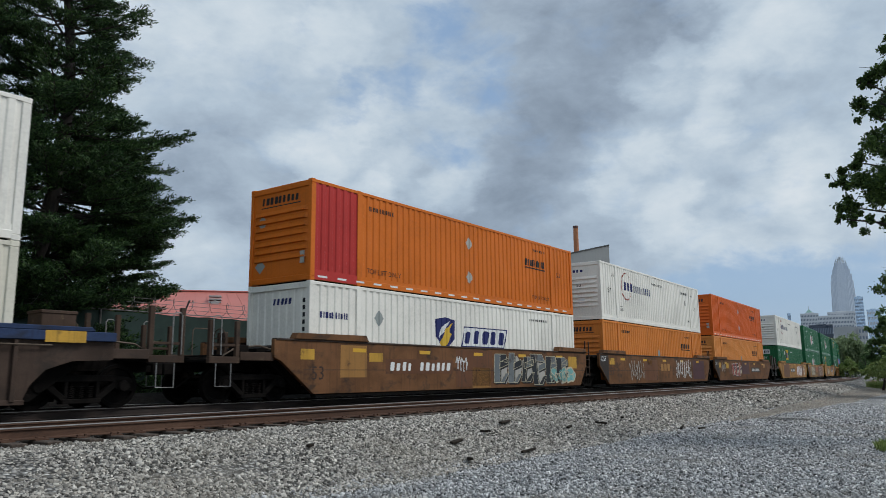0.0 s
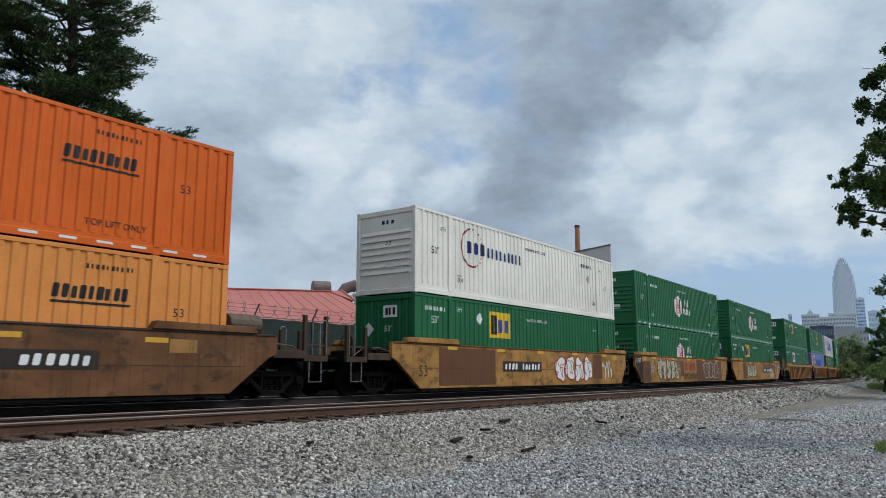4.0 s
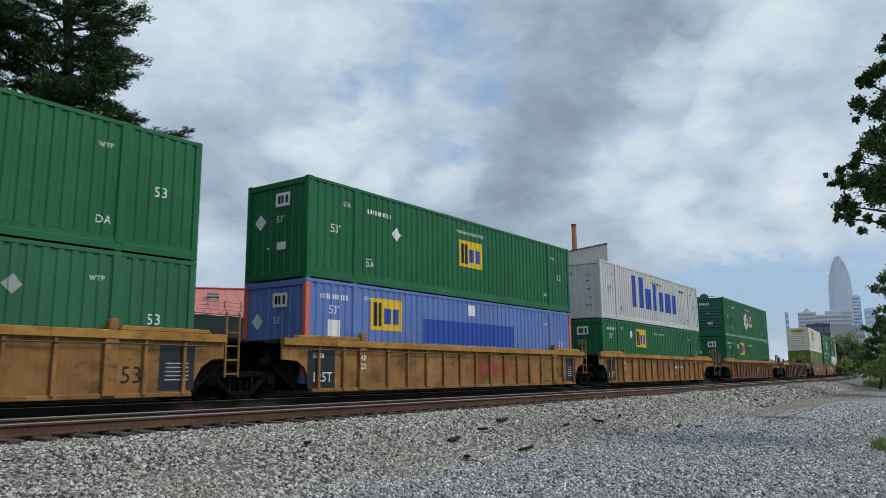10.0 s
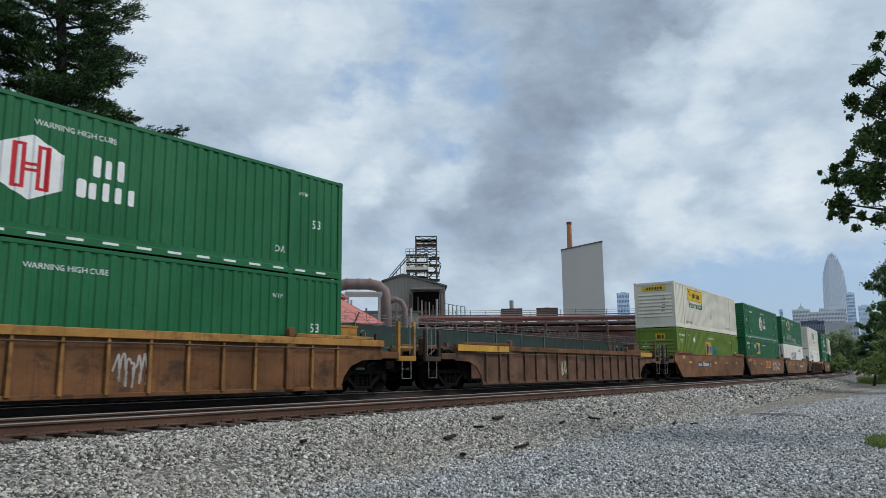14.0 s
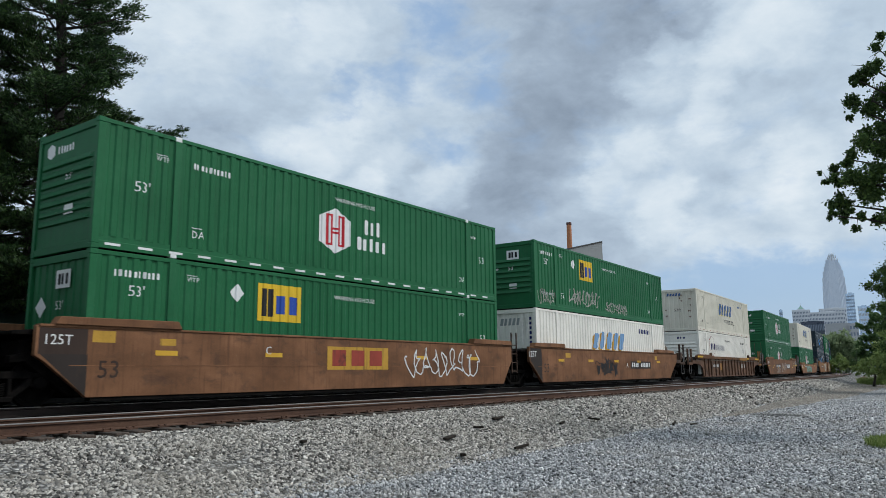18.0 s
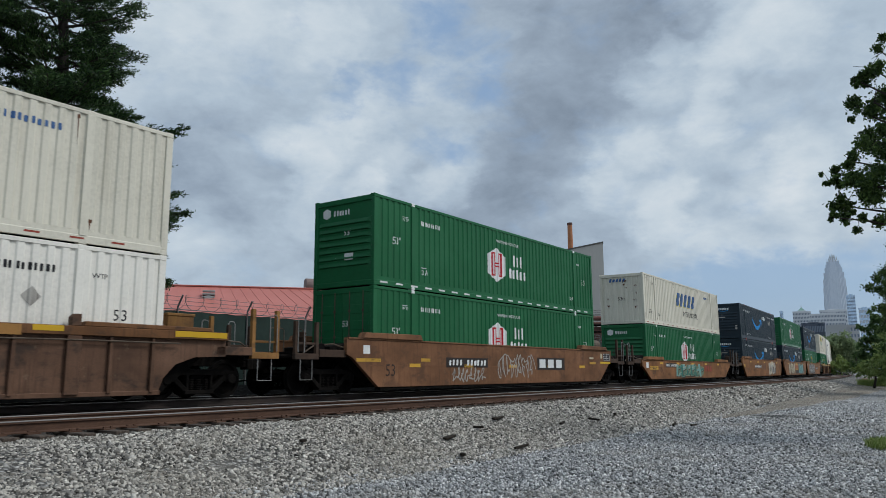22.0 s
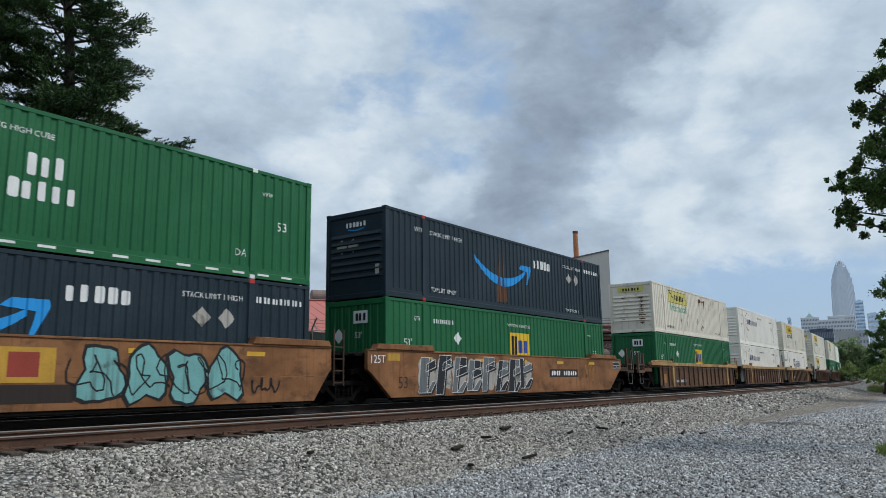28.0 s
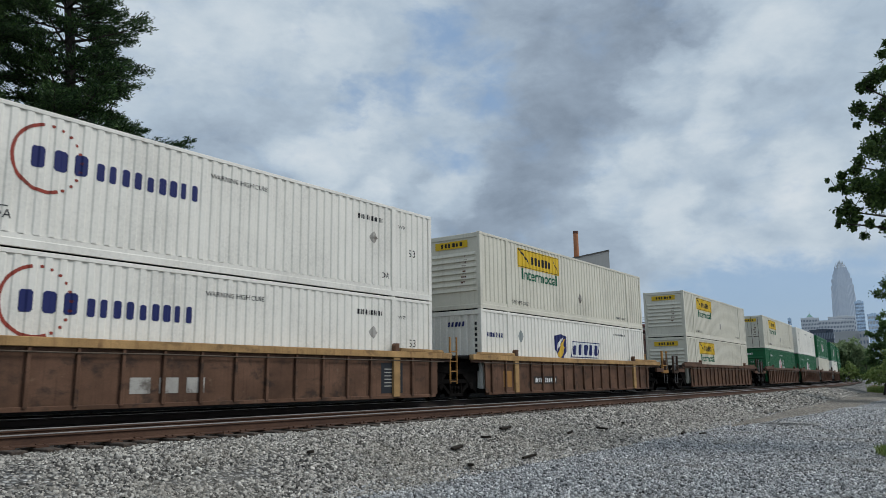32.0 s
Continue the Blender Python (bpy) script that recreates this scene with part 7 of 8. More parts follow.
    for k, z in enumerate(up):
        for y in (0.3, deep):
            bar("beam", (xu - 0.1, y, z), (xb + 0.1, y, z), 0.10 if k in (2, 3) else 0.06, GREY_STEEL)
        for x in (xu, xb):
            bar("beam", (x, 0.3, z), (x, deep, z), 0.07, GREY_STEEL)
        if k < 3:
            for y in (0.3, deep):
                bar("brace", (xu, y, z), (xb, y, up[k + 1]), 0.05, GREY_STEEL)
                if k != 1:
                    bar("brace", (xb, y, z), (xu, y, up[k + 1]), 0.05, GREY_STEEL)
    part("head_floor", Geo().box(xu, xb, 0.3, deep, up[2] - 0.3, up[2] - 0.2).mesh("head_floor"), RUST_STEEL, t)
    for f in (0.2, 0.5, 0.8):
        bar("pulley_beam", (xu, 0.3 + f * 3, up[2] + (zb - up[2]) * 0.45), (xb, 0.3 + f * 3, up[2] + (zb - up[2]) * 0.5), 0.12, STEEL)
    bar("knee_strut", (xb, 0.2, low[4] - 0.6), (span(53.3, 52, d), 0.2, high(8.5, d)), 0.10, GREY_STEEL)
    bar("knee_strut", (span(53.3, 52, d), 0.2, high(8.4, d)), (xb, 0.2, high(7.3, d)), 0.10, GREY_STEEL)
    x0, z0, x1, z1 = span(49.2, 52, d), high(7.3, d), span(50.65, 52, d), high(8.95, d)
    for dz in (0.0, 0.5):
        bar("conveyor", (x0, 0, z0 + dz), (x1, 0, z1 + dz), 0.10, PALE_STEEL if dz else GREY_STEEL)
    for i in range(6):
        f = i / 5
        x, z = x0 + (x1 - x0) * f, z0 + (z1 - z0) * f
        bar("conveyor_post", (x, 0, za - 0.5), (x, 0, z + 0.5), 0.05, GREY_STEEL)
    bar("conveyor", (x0, 0, z0 - 0.2), (xa, 0, high(7.75, d)), 0.16, PIPE)
    # row of short vent pipes by the shed
    for i in range(5):
        f = i / 4
        v = new("vent_pipe")
        v.matrix_basis = facing(53.85 + 1.25 * f, 118)
        tagged(v, "thin crooked steel vent pipe beside the works shed", "pipe", "vent pipes by the shed")
        z = high(5.2 - 0.22 * f, 118)
        part("pipe", Geo().tube([(0, 0, 0), (0, 0, z), (-0.7, 0, z + 0.05)], 0.08, 6).mesh("pipe"), GREY_STEEL, v)
    # pipe bridge
    DECK_RED = surface("dark_red_girder_paint", [(0.085, 0.026, 0.022), (0.14, 0.045, 0.036)], 0.7, 1, 20, 0.1)
    b = new("pipe_bridge")
    tagged(b, "long rust-red steel pipe bridge on posts", "pipe bridge")
    d0, d1 = 105.0, 150.0
    n = 22
    under = new("pipe_rack")
    tagged(under, "dense rack of dark rusty pipes under the pipe bridge", "pipe rack")
    rp = random.Random(6)

    def at(i, el):
        f = i / n
        return at_sky(49.8 + (75.0 - 49.8) * f, el, d0 + (d1 - d0) * f)

    for lo, r, m, nm in ((4.12, 0.34, DECK_RED, "girder"), (3.75, 0.22, RUST_STEEL, "girder"), (4.36, 0.10, GREY_STEEL, "pipe"), (3.95, 0.13, PIPE, "pipe")):
        part(nm, Geo().tube([at(i, lo - 0.009 * i) for i in range(n + 1)], r, 6).mesh(nm), m, b)
    for el in (4.55, 4.70):
        part("handrail", Geo().tube([at(i, el - 0.009 * i) for i in range(n + 1)], 0.05, 4).mesh("handrail"), GREY_STEEL, b)
    for i in range(n):
        part("diagonal", Geo().tube([at(i, 4.17 - 0.009 * i), at(i + 1, 3.75 - 0.009 * i)], 0.09, 4).mesh("diagonal"), RUST_STEEL, b)
        p = at(i, 4.17)
        part("baluster", Geo().tube([at(i, 4.17), at(i, 4.68)], 0.04, 4).mesh("baluster"), GREY_STEEL, b)
        if i % 2 == 0:
            part("trestle_post", Geo().tube([(p.x, p.y, GROUND_Z), (p.x, p.y, at(i, 3.75).z)], 0.24, 6).mesh("trestle_post"), RUST_STEEL, b)
    for k in range(11):
        el, r = 3.62 - 0.17 * k, rp.uniform(0.10, 0.26)
        part("pipe", Geo().tube([at(i, el - 0.009 * i) + Vector((0.8, 1.5, 0)) * (1 + k % 3) for i in range(n + 1)], r, 6).mesh("pipe"), (STEEL, GREY_STEEL, RUST_STEEL, STEEL)[k % 4], under)
    for i in range(0, n, 1):
        p, q = at(i, 1.5) + Vector((1.5, 2.8, 0)), at(i, 3.7) + Vector((1.5, 2.8, 0))
        part("rack_post", Geo().tube([(p.x, p.y, GROUND_Z), tuple(q)], 0.16, 5).mesh("rack_post"), GREY_STEEL, under)
    back = new("works_wall")
    tagged(back, "long dark rusty cladding wall behind the pipe rack", "wall")
    part("cladding", Geo().add([(p.x, p.y, z) for p, z in ((at(0, 0) + Vector((4, 6, 0)), GROUND_Z), (at(n, 0) + Vector((4, 6, 0)), GROUND_Z), (at(n, 0) + Vector((4, 6, 0)), at(n, 3.35).z), (at(0, 0) + Vector((4, 6, 0)), at(0, 3.55).z))] +
                   [(p.x, p.y, z) for p, z in ((at(0, 0) + Vector((4.3, 6.5, 0)), GROUND_Z), (at(n, 0) + Vector((4.3, 6.5, 0)), GROUND_Z), (at(n, 0) + Vector((4.3, 6.5, 0)), at(n, 3.35).z), (at(0, 0) + Vector((4.3, 6.5, 0)), at(0, 3.55).z))],
                   [(0, 1, 2, 3), (4, 7, 6, 5), (0, 4, 5, 1), (3, 2, 6, 7), (0, 3, 7, 4), (1, 5, 6, 2)]).mesh("cladding"), RUST_STEEL, back)
    h = at_sky(72.4, 0, 140)
    c = new("conveyor_head")
    c.matrix_basis = facing(72.4, 140)
    tagged(c, "rusty conveyor head on a steel trestle", "conveyor")
    for x in (-1.6, 1.6):
        part("leg", Geo().tube([(x * 1.3, 0, 0), (x * 0.7, 0, high(5.3, 140))], 0.2, 6).mesh("leg"), RUST_STEEL, c)
    for k in range(4):
        z = high(3.2 + 0.6 * k, 140)
        part("platform", Geo().box(-2.2, 2.2, -1, 1.5, z, z + 0.15).mesh("platform"), GREY_STEEL, c)
    for k in range(3):
        za, zb = high(3.2 + 0.6 * k, 140), high(3.8 + 0.6 * k, 140)
        for p, q in ((-1.6, 1.6), (1.6, -1.6)):
            part("brace", Geo().tube([(p, 0, za), (q, 0, zb)], 0.09, 5).mesh("brace"), GREY_STEEL, c)
        for h in (0.5, 1.0):
            part("guardrail", Geo().tube([(-2.2, -1, zb + h), (2.2, -1, zb + h)], 0.05, 4).mesh("guardrail"), GREY_STEEL, c)
    part("drive_drum", Geo().tube([(0.3, -0.7, high(5.35, 140)), (0.3, 1.0, high(5.35, 140))], 0.75, 12).mesh("drive_drum"), GREY_STEEL, c)
    part("drive_house", Geo().box(-1.3, -0.2, -0.6, 0.9, high(5.0, 140), high(5.4, 140)).mesh("drive_house", 0.05), RUST_STEEL, c)
    b2 = part("boom", Geo().tube([(-1.0, 0, high(2.0, 140)), (-3.0, 0.3, high(3.4, 140))], 0.12, 5).tube([(-0.1, 0, high(2.2, 140)), (-2.1, 0.3, high(3.6, 140))], 0.12, 5).mesh("boom"), STRIPE, c, "yellow lattice boom")
    for k in range(7):
        f = k / 6
        part("lacing", Geo().tube([(-1.0 - 2 * f, 0.3 * f, high(2.0 + 1.4 * f, 140)), (-0.1 - 2 * f + 0.25, 0.3 * f, high(2.05 + 1.4 * f, 140))], 0.08, 4).mesh("lacing"), STRIPE, b2)
    # little stacks beyond
    for az, el, w in ((58.7, 5.4, 0.28), (61.4, 4.8, 0.5)):
        v = new("roof_stack")
        v.matrix_basis = facing(az, 170)
        tagged(v, "short stack on a low plant roof", "stack")
        part("flue", Geo().tube([(0, 0, 0), (0, 0, high(el, 170))], w * 1.7, 10).mesh("flue"), SHED, v)
        part("plant_house", Geo().box(-2.4, 2.4, -1.5, 2, 0, high(4.75, 170)).mesh("plant_house"), RUST_STEEL, v)
    low = new("low_works_building")
    low.matrix_basis = facing(64, 175)
    tagged(low, "long low rusty works building behind the pipe bridge", "building")
    part("wall", Geo().box(span(52, 64, 175), span(70, 64, 175), 0, 10, 0, high(3.0, 175)).mesh("wall"), SHED, low)
    part("roof", Geo().prism([(0, high(3.0, 175)), (5, high(3.5, 175)), (10, high(3.0, 175))], span(52, 64, 175), span(70, 64, 175), "x").mesh("roof"), SHED, low)


works()


def slab_building():
    d, mid = 260.0, 64.1
    e = new("grey_slab_building")
    e.matrix_basis = facing(mid, d)
    tagged(e, "tall windowless grey clad plant building with sloping top", "building")
    x0, x1 = span(62.64, mid, d), span(65.74, mid, d)
    zl, zr = high(9.17, d), high(9.72, d)
    w = part("wall", Geo().prism([(x0, 0), (x1, 0), (x1, zr), (x0, zl)], 0, 14).mesh("wall"), SLAB, e)
    for i in range(13):
        x = x0 + (x1 - x0) * i / 12
        z = zl + (zr - zl) * i / 12
        part("cladding_joint", Geo().box(x - 0.06, x + 0.06, -0.08, 0, 0, z).mesh("cladding_joint"), SLAB, w)
    part("coping", Geo().prism([(x0 - 0.2, zl - 0.3), (x1 + 0.2, zr - 0.3), (x1 + 0.2, zr + 0.2), (x0 - 0.2, zl + 0.2)], -0.25, 14.2).mesh("coping"), GREY_STEEL, e)
    s = new("brick_chimney")
    s.matrix_basis = facing(63.3, d + 20)
    tagged(s, "slender orange-brown brick chimney", "chimney")
    r = (d + 20) * math.radians(0.19)
    h = high(11.25, d + 20)
    part("shaft", Geo().tube([(0, 0, 0), (0, 0, h * 0.86), (0, 0, h)], r * 1.15, 16, r * 0.95).mesh("shaft"), BRICK, s)
    part("base_collar", Geo().tube([(0, 0, high(8.6, d)), (0, 0, high(9.75, d))], r * 2.1, 14, r * 1.05).mesh("base_collar"), BRICK, s)
    part("cap", Geo().tube([(0, 0, h - 0.8), (0, 0, h + 0.1)], r * 1.08, 16).mesh("cap"), RUST_STEEL, s)


slab_building()


def office(name, az0, az1, el, dist, wall, glass, rows, cols, label, deep=30.0, foot=0.0):
    """A city block with recessed bays and glazing in a grid, seen from afar."""
    mid = (az0 + az1) / 2
    e = new(name)
    e.matrix_basis = facing(mid, dist)
    tagged(e, label, "office building", "city skyline")
    w, h = span(az1, mid, dist), high(el, dist)
    part("wall", Geo().box(-w, w, 0, deep, 0, h).mesh("wall"), wall, e)
    part("parapet", Geo().box(-w - 0.3, w + 0.3, -0.4, deep + 0.3, h, h + h * 0.02).mesh("parapet"), wall, e)
    g = Geo()
    bw, bh = 2 * w / cols, (h - foot) / rows
    for i in range(cols):
        for j in range(rows):
            x, z = -w + i * bw, foot + j * bh
            g.box(x + bw * 0.22, x + bw * 0.78, -0.25, -0.05, z + bh * 0.3, z + bh * 0.8)
    tagged(part("glazing_grid", g.mesh("glazing_grid"), glass, e), kind="stuff")
    part("plant_room", Geo().box(-w * 0.4, w * 0.5, 4, 14, h, h * 1.035).mesh("plant_room"), wall, e)
    return e, w, h

# tower glazing, also paled towards blue to stand for distance haze
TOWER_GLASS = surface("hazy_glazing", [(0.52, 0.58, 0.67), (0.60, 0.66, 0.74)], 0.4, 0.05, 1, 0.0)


def skyline():
    d, mid = 1900.0, 81.38
    e = new("office_tower")
    e.matrix_basis = facing(mid, d)
    tagged(e, "tall pale stepped office tower with a crown of spires", "skyscraper", "city skyline")
    tiers = [(0.75, 0.0, 4.8), (0.72, 4.8, 5.6), (0.69, 5.6, 6.15), (0.63, 6.15, 6.6), (0.54, 6.6, 6.93), (0.46, 6.93, 7.15), (0.38, 7.15, 7.36), (0.28, 7.36, 7.54), (0.18, 7.54, 7.68), (0.09, 7.68, 7.80), (0.03, 7.80, 7.90)]
    for half, a, b in tiers:
        w = d * math.radians(half)
        c = w * 0.42
        z0, z1 = high(a, d) if a else 0.0, high(b, d)
        plan = [(-w, -c), (-c, -w), (c, -w), (w, -c), (w, c), (c, w), (-c, w), (-w, c)]
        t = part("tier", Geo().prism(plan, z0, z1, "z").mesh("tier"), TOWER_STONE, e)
        if half > 0.3:
            n = 11
            for i in range(n):
                x = -c + 2 * c * (i + 0.5) / n
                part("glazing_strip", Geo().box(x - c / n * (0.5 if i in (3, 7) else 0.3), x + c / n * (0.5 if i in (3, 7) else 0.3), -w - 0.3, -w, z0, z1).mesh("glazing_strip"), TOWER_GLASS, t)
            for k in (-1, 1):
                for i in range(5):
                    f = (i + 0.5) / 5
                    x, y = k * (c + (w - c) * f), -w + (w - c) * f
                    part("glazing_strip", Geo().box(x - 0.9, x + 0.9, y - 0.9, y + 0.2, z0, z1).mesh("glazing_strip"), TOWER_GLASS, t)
        if 0.1 < half < 0.4:
            for x in (-0.9, -0.45, 0, 0.45, 0.9):
                part("spire", Geo().tube([(x * w, -w * (0.98 if abs(x) < 0.5 else 0.6), z1 - 2), (x * w, -w * 0.7, z1 + 6)], 1.0, 4, 0.1).mesh("spire"), PALE_STEEL, e)
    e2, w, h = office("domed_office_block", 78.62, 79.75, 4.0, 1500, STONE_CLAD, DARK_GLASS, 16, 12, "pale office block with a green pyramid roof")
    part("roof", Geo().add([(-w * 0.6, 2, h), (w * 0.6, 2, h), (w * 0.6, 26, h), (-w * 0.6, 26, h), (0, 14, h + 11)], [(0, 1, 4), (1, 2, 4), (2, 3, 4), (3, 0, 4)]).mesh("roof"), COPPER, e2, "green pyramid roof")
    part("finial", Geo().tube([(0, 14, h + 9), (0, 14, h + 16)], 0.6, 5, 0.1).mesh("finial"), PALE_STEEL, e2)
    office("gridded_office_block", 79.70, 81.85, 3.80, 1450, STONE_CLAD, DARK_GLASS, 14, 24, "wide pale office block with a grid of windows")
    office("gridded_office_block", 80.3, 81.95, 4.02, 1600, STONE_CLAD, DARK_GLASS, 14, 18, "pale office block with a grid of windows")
    office("arena_building", 79.1, 80.55, 3.20, 900, SCREEN_GLASS, DARK_GLASS, 4, 14, "low dark building with a curved roof")
    office("round_topped_building", 80.6, 82.05, 3.0, 880, CONCRETE, CONCRETE, 5, 5, "pale concrete building with rounded top")
    office("glass_tower", 82.0, 82.52, 4.95, 1700, GLASS, DARK_GLASS, 22, 8, "slim blue glass tower")
    office("glass_tower", 82.66, 83.35, 4.08, 1600, GLASS, CONCRETE, 12, 8, "blue glass block with pale bands")
    office("concrete_block", 82.05, 82.6, 2.95, 860, CONCRETE, DARK_GLASS, 7, 3, "pale concrete block with dark window bands")
    office("small_office_block", 77.80, 78.02, 4.05, 1500, GLASS, DARK_GLASS, 10, 4, "distant small glass block")
    office("glass_tower", 66.65, 67.55, 5.65, 1100, GLASS, DARK_GLASS, 16, 8, "blue glass apartment tower")
    office("glass_tower", 68.35, 69.7, 5.15, 1150, GLASS, DARK_GLASS, 14, 10, "blue glass apartment tower")


skyline()

# ---- trees and plants ----
def foliage(name, dark, mid, light, thin=0.25):
    m = bpy.data.materials.new(name)
    m.use_nodes = True
    n = Nodes(m.node_tree)
    geo = n.add("ShaderNodeNewGeometry").outputs["Random Per Island"]
    co = n.add("ShaderNodeTexCoord").outputs["Object"]
    f = n.math("ADD", n.math("MULTIPLY", geo, 0.55), n.math("MULTIPLY", n.noise(co, 0.7, 3), 0.45))
    col = n.ramp(f, [(0.2, dark), (0.5, mid), (0.8, light)])
    d = n.add("ShaderNodeBsdfPrincipled", {"Base Color": col, "Roughness": 0.6, "Specular IOR Level": 0.3})
    t = n.add("ShaderNodeBsdfTranslucent", {"Color": col})
    mx = n.add("ShaderNodeMixShader", {0: thin, 1: d.outputs[0], 2: t.outputs[0]})
    n.t.links.new(mx.outputs[0], n.add("ShaderNodeOutputMaterial").inputs[0])
    return m


BARK = surface("dark_bark", [(0.015, 0.012, 0.010), (0.035, 0.028, 0.023), (0.06, 0.05, 0.042)], 0.9, 6, 40, 0.8, stretch=(1, 1, 0.25))
NEEDLE = foliage("conifer_needles", (0.008, 0.020, 0.008), (0.026, 0.062, 0.020), (0.085, 0.155, 0.045), 0.18)
LEAF = foliage("oak_leaves", (0.022, 0.046, 0.014), (0.054, 0.100, 0.026), (0.115, 0.185, 0.045), 0.32)
BUSH = foliage("bush_leaves", (0.12, 0.18, 0.055), (0.20, 0.275, 0.085), (0.31, 0.38, 0.14), 0.4)
DARK_BUSH = foliage("dark_bush_leaves", (0.036, 0.074, 0.028), (0.075, 0.135, 0.046), (0.14, 0.22, 0.075), 0.35)
# these lighter, duller greens carry the haze of distance in their colour
FAR_LEAF = foliage("hazy_far_leaves", (0.15, 0.205, 0.11), (0.24, 0.31, 0.16), (0.34, 0.42, 0.22), 0.4)
GRASS = foliage("grass_blades", (0.09, 0.14, 0.03), (0.17, 0.24, 0.06), (0.28, 0.32, 0.12), 0.3)


def leaves_mesh(name, centres, axes, long, wide, rg):
    """One mesh of many small pointed leaves: centres and directions (n, 3)."""
    n = len(centres)
    axes = axes / np.linalg.norm(axes, axis=1, keepdims=True)
    side = np.cross(axes, rg.normal(size=(n, 3)))
    side /= np.linalg.norm(side, axis=1, keepdims=True) + 1e-9
    l = (long * rg.uniform(0.6, 1.3, n))[:, None]
    w = (wide * rg.uniform(0.6, 1.3, n))[:, None]
    v = np.stack([centres - axes * l / 2, centres + side * w / 2, centres + axes * l / 2, centres - side * w / 2], 1).reshape(-1, 3)
    me = bpy.data.meshes.new(name)
    me.vertices.add(len(v))
    me.vertices.foreach_set("co", v.astype(np.float32).ravel())
    me.loops.add(4 * n)
    me.loops.foreach_set("vertex_index", np.arange(4 * n, dtype=np.int32))
    me.polygons.add(n)
    me.polygons.foreach_set("loop_start", np.arange(0, 4 * n, 4, dtype=np.int32))
    me.update(calc_edges=True)
    return me


def conifer(az, dist, tall, spread, seed, label):
    rg = np.random.default_rng(seed)
    base = at_sky(az, 0, dist)
    e = new("conifer_tree")
    e.matrix_basis = pose(base.x, base.y, GROUND_Z)
    tagged(e, label, "tree")
    bend = [(0.25 * math.sin(k * 0.9 + seed), 0.25 * math.cos(k * 0.7), tall * k / 10) for k in range(11)]
    part("trunk", Geo().tube(bend, 0.34, 10, 0.04).mesh("trunk", smooth=True), BARK, e)
    limbs = Geo()
    cs, ax = [], []
    z = 0.55
    while z < tall - 0.3:
        f = z / tall
        reach = spread * (1 - f) ** 0.62 * min(1.0, 0.72 + 0.14 * z) * (0.78 + 0.5 * noise.noise((z * 0.5, seed, 0)))
        high_up = z > 15.5
        for i in range(int(rg.integers(5, 8)) if high_up else int(8 + 5 * (1 - f))):
            a = rg.uniform(0, 6.283)
            r = max(0.5, reach * rg.uniform(0.55, 1.12))
            if math.sin(a) < -0.05:   # kept clear of the train
                r = min(r, (base.y - 19.2) / -math.sin(a))
            dead = rg.uniform() < 0.2
            if dead:
                r *= 0.6
            droop = rg.uniform(-0.26, 0.10) * r
            pts = []
            for t in (0, 0.35, 0.7, 1.0):
                pts.append(Vector((math.cos(a) * r * t, math.sin(a) * r * t, z + droop * t * (1.25 - 0.55 * t) + 0.16 * r * t * t)))
            limbs.tube(pts, 0.03 + 0.03 * (1 - f), 4, 0.010)
            if dead:
                continue
            bare = rg.uniform(0.15, 0.5)
            twigs = int((4 + 5.5 * r) * (0.6 if high_up else 1.0))
            for k in range(twigs):
                t = bare + (1 - bare) * (k + rg.uniform(0, 0.9)) / twigs
                q = min(2, int(t * 3))
                p = pts[q].lerp(pts[q + 1], min(t * 3 - q, 1))
                b = a + (1 if k % 2 else -1) * rg.uniform(0.35, 1.0)
                long = (0.30 + 0.16 * r) * (1.25 - 0.75 * t) * rg.uniform(0.7, 1.3)
                way = np.array([math.cos(b), math.sin(b), rg.uniform(-0.05, 0.40)])
                tip = p + Vector(way) * long
                limbs.tube([p, tip], 0.010, 3, 0.004)
                n = int(24 + 62 * long)
                u = rg.uniform(0.05, 1.08, n) ** 0.8
                cs.append(np.array(p) + way * (long * u)[:, None] + rg.normal(size=(n, 3)) * np.array([0.075, 0.075, 0.04]))
                ax.append(way * 1.1 + np.array([0, 0, 0.25]) + rg.normal(size=(n, 3)) * 0.55)
        z += rg.uniform(0.28, 0.46)
    cs, ax = np.concatenate(cs), np.concatenate(ax)
    tagged(part("branchwork", limbs.mesh("branchwork"), BARK, e), kind="stuff")
    part("crown", leaves_mesh("crown", cs, ax, 0.15, 0.036, rg), NEEDLE, e, "dark green needle foliage with gaps")


conifer(24.4, 26.6, 21.0, 5.7, 3, "tall dark green conifer with drooping limbs behind the fence")
conifer(17.4, 25.4, 19.0, 4.8, 8, "tall dark green conifer behind the fence")
conifer(27.6, 28.6, 11.8, 4.9, 12, "dark green conifer behind the fence")


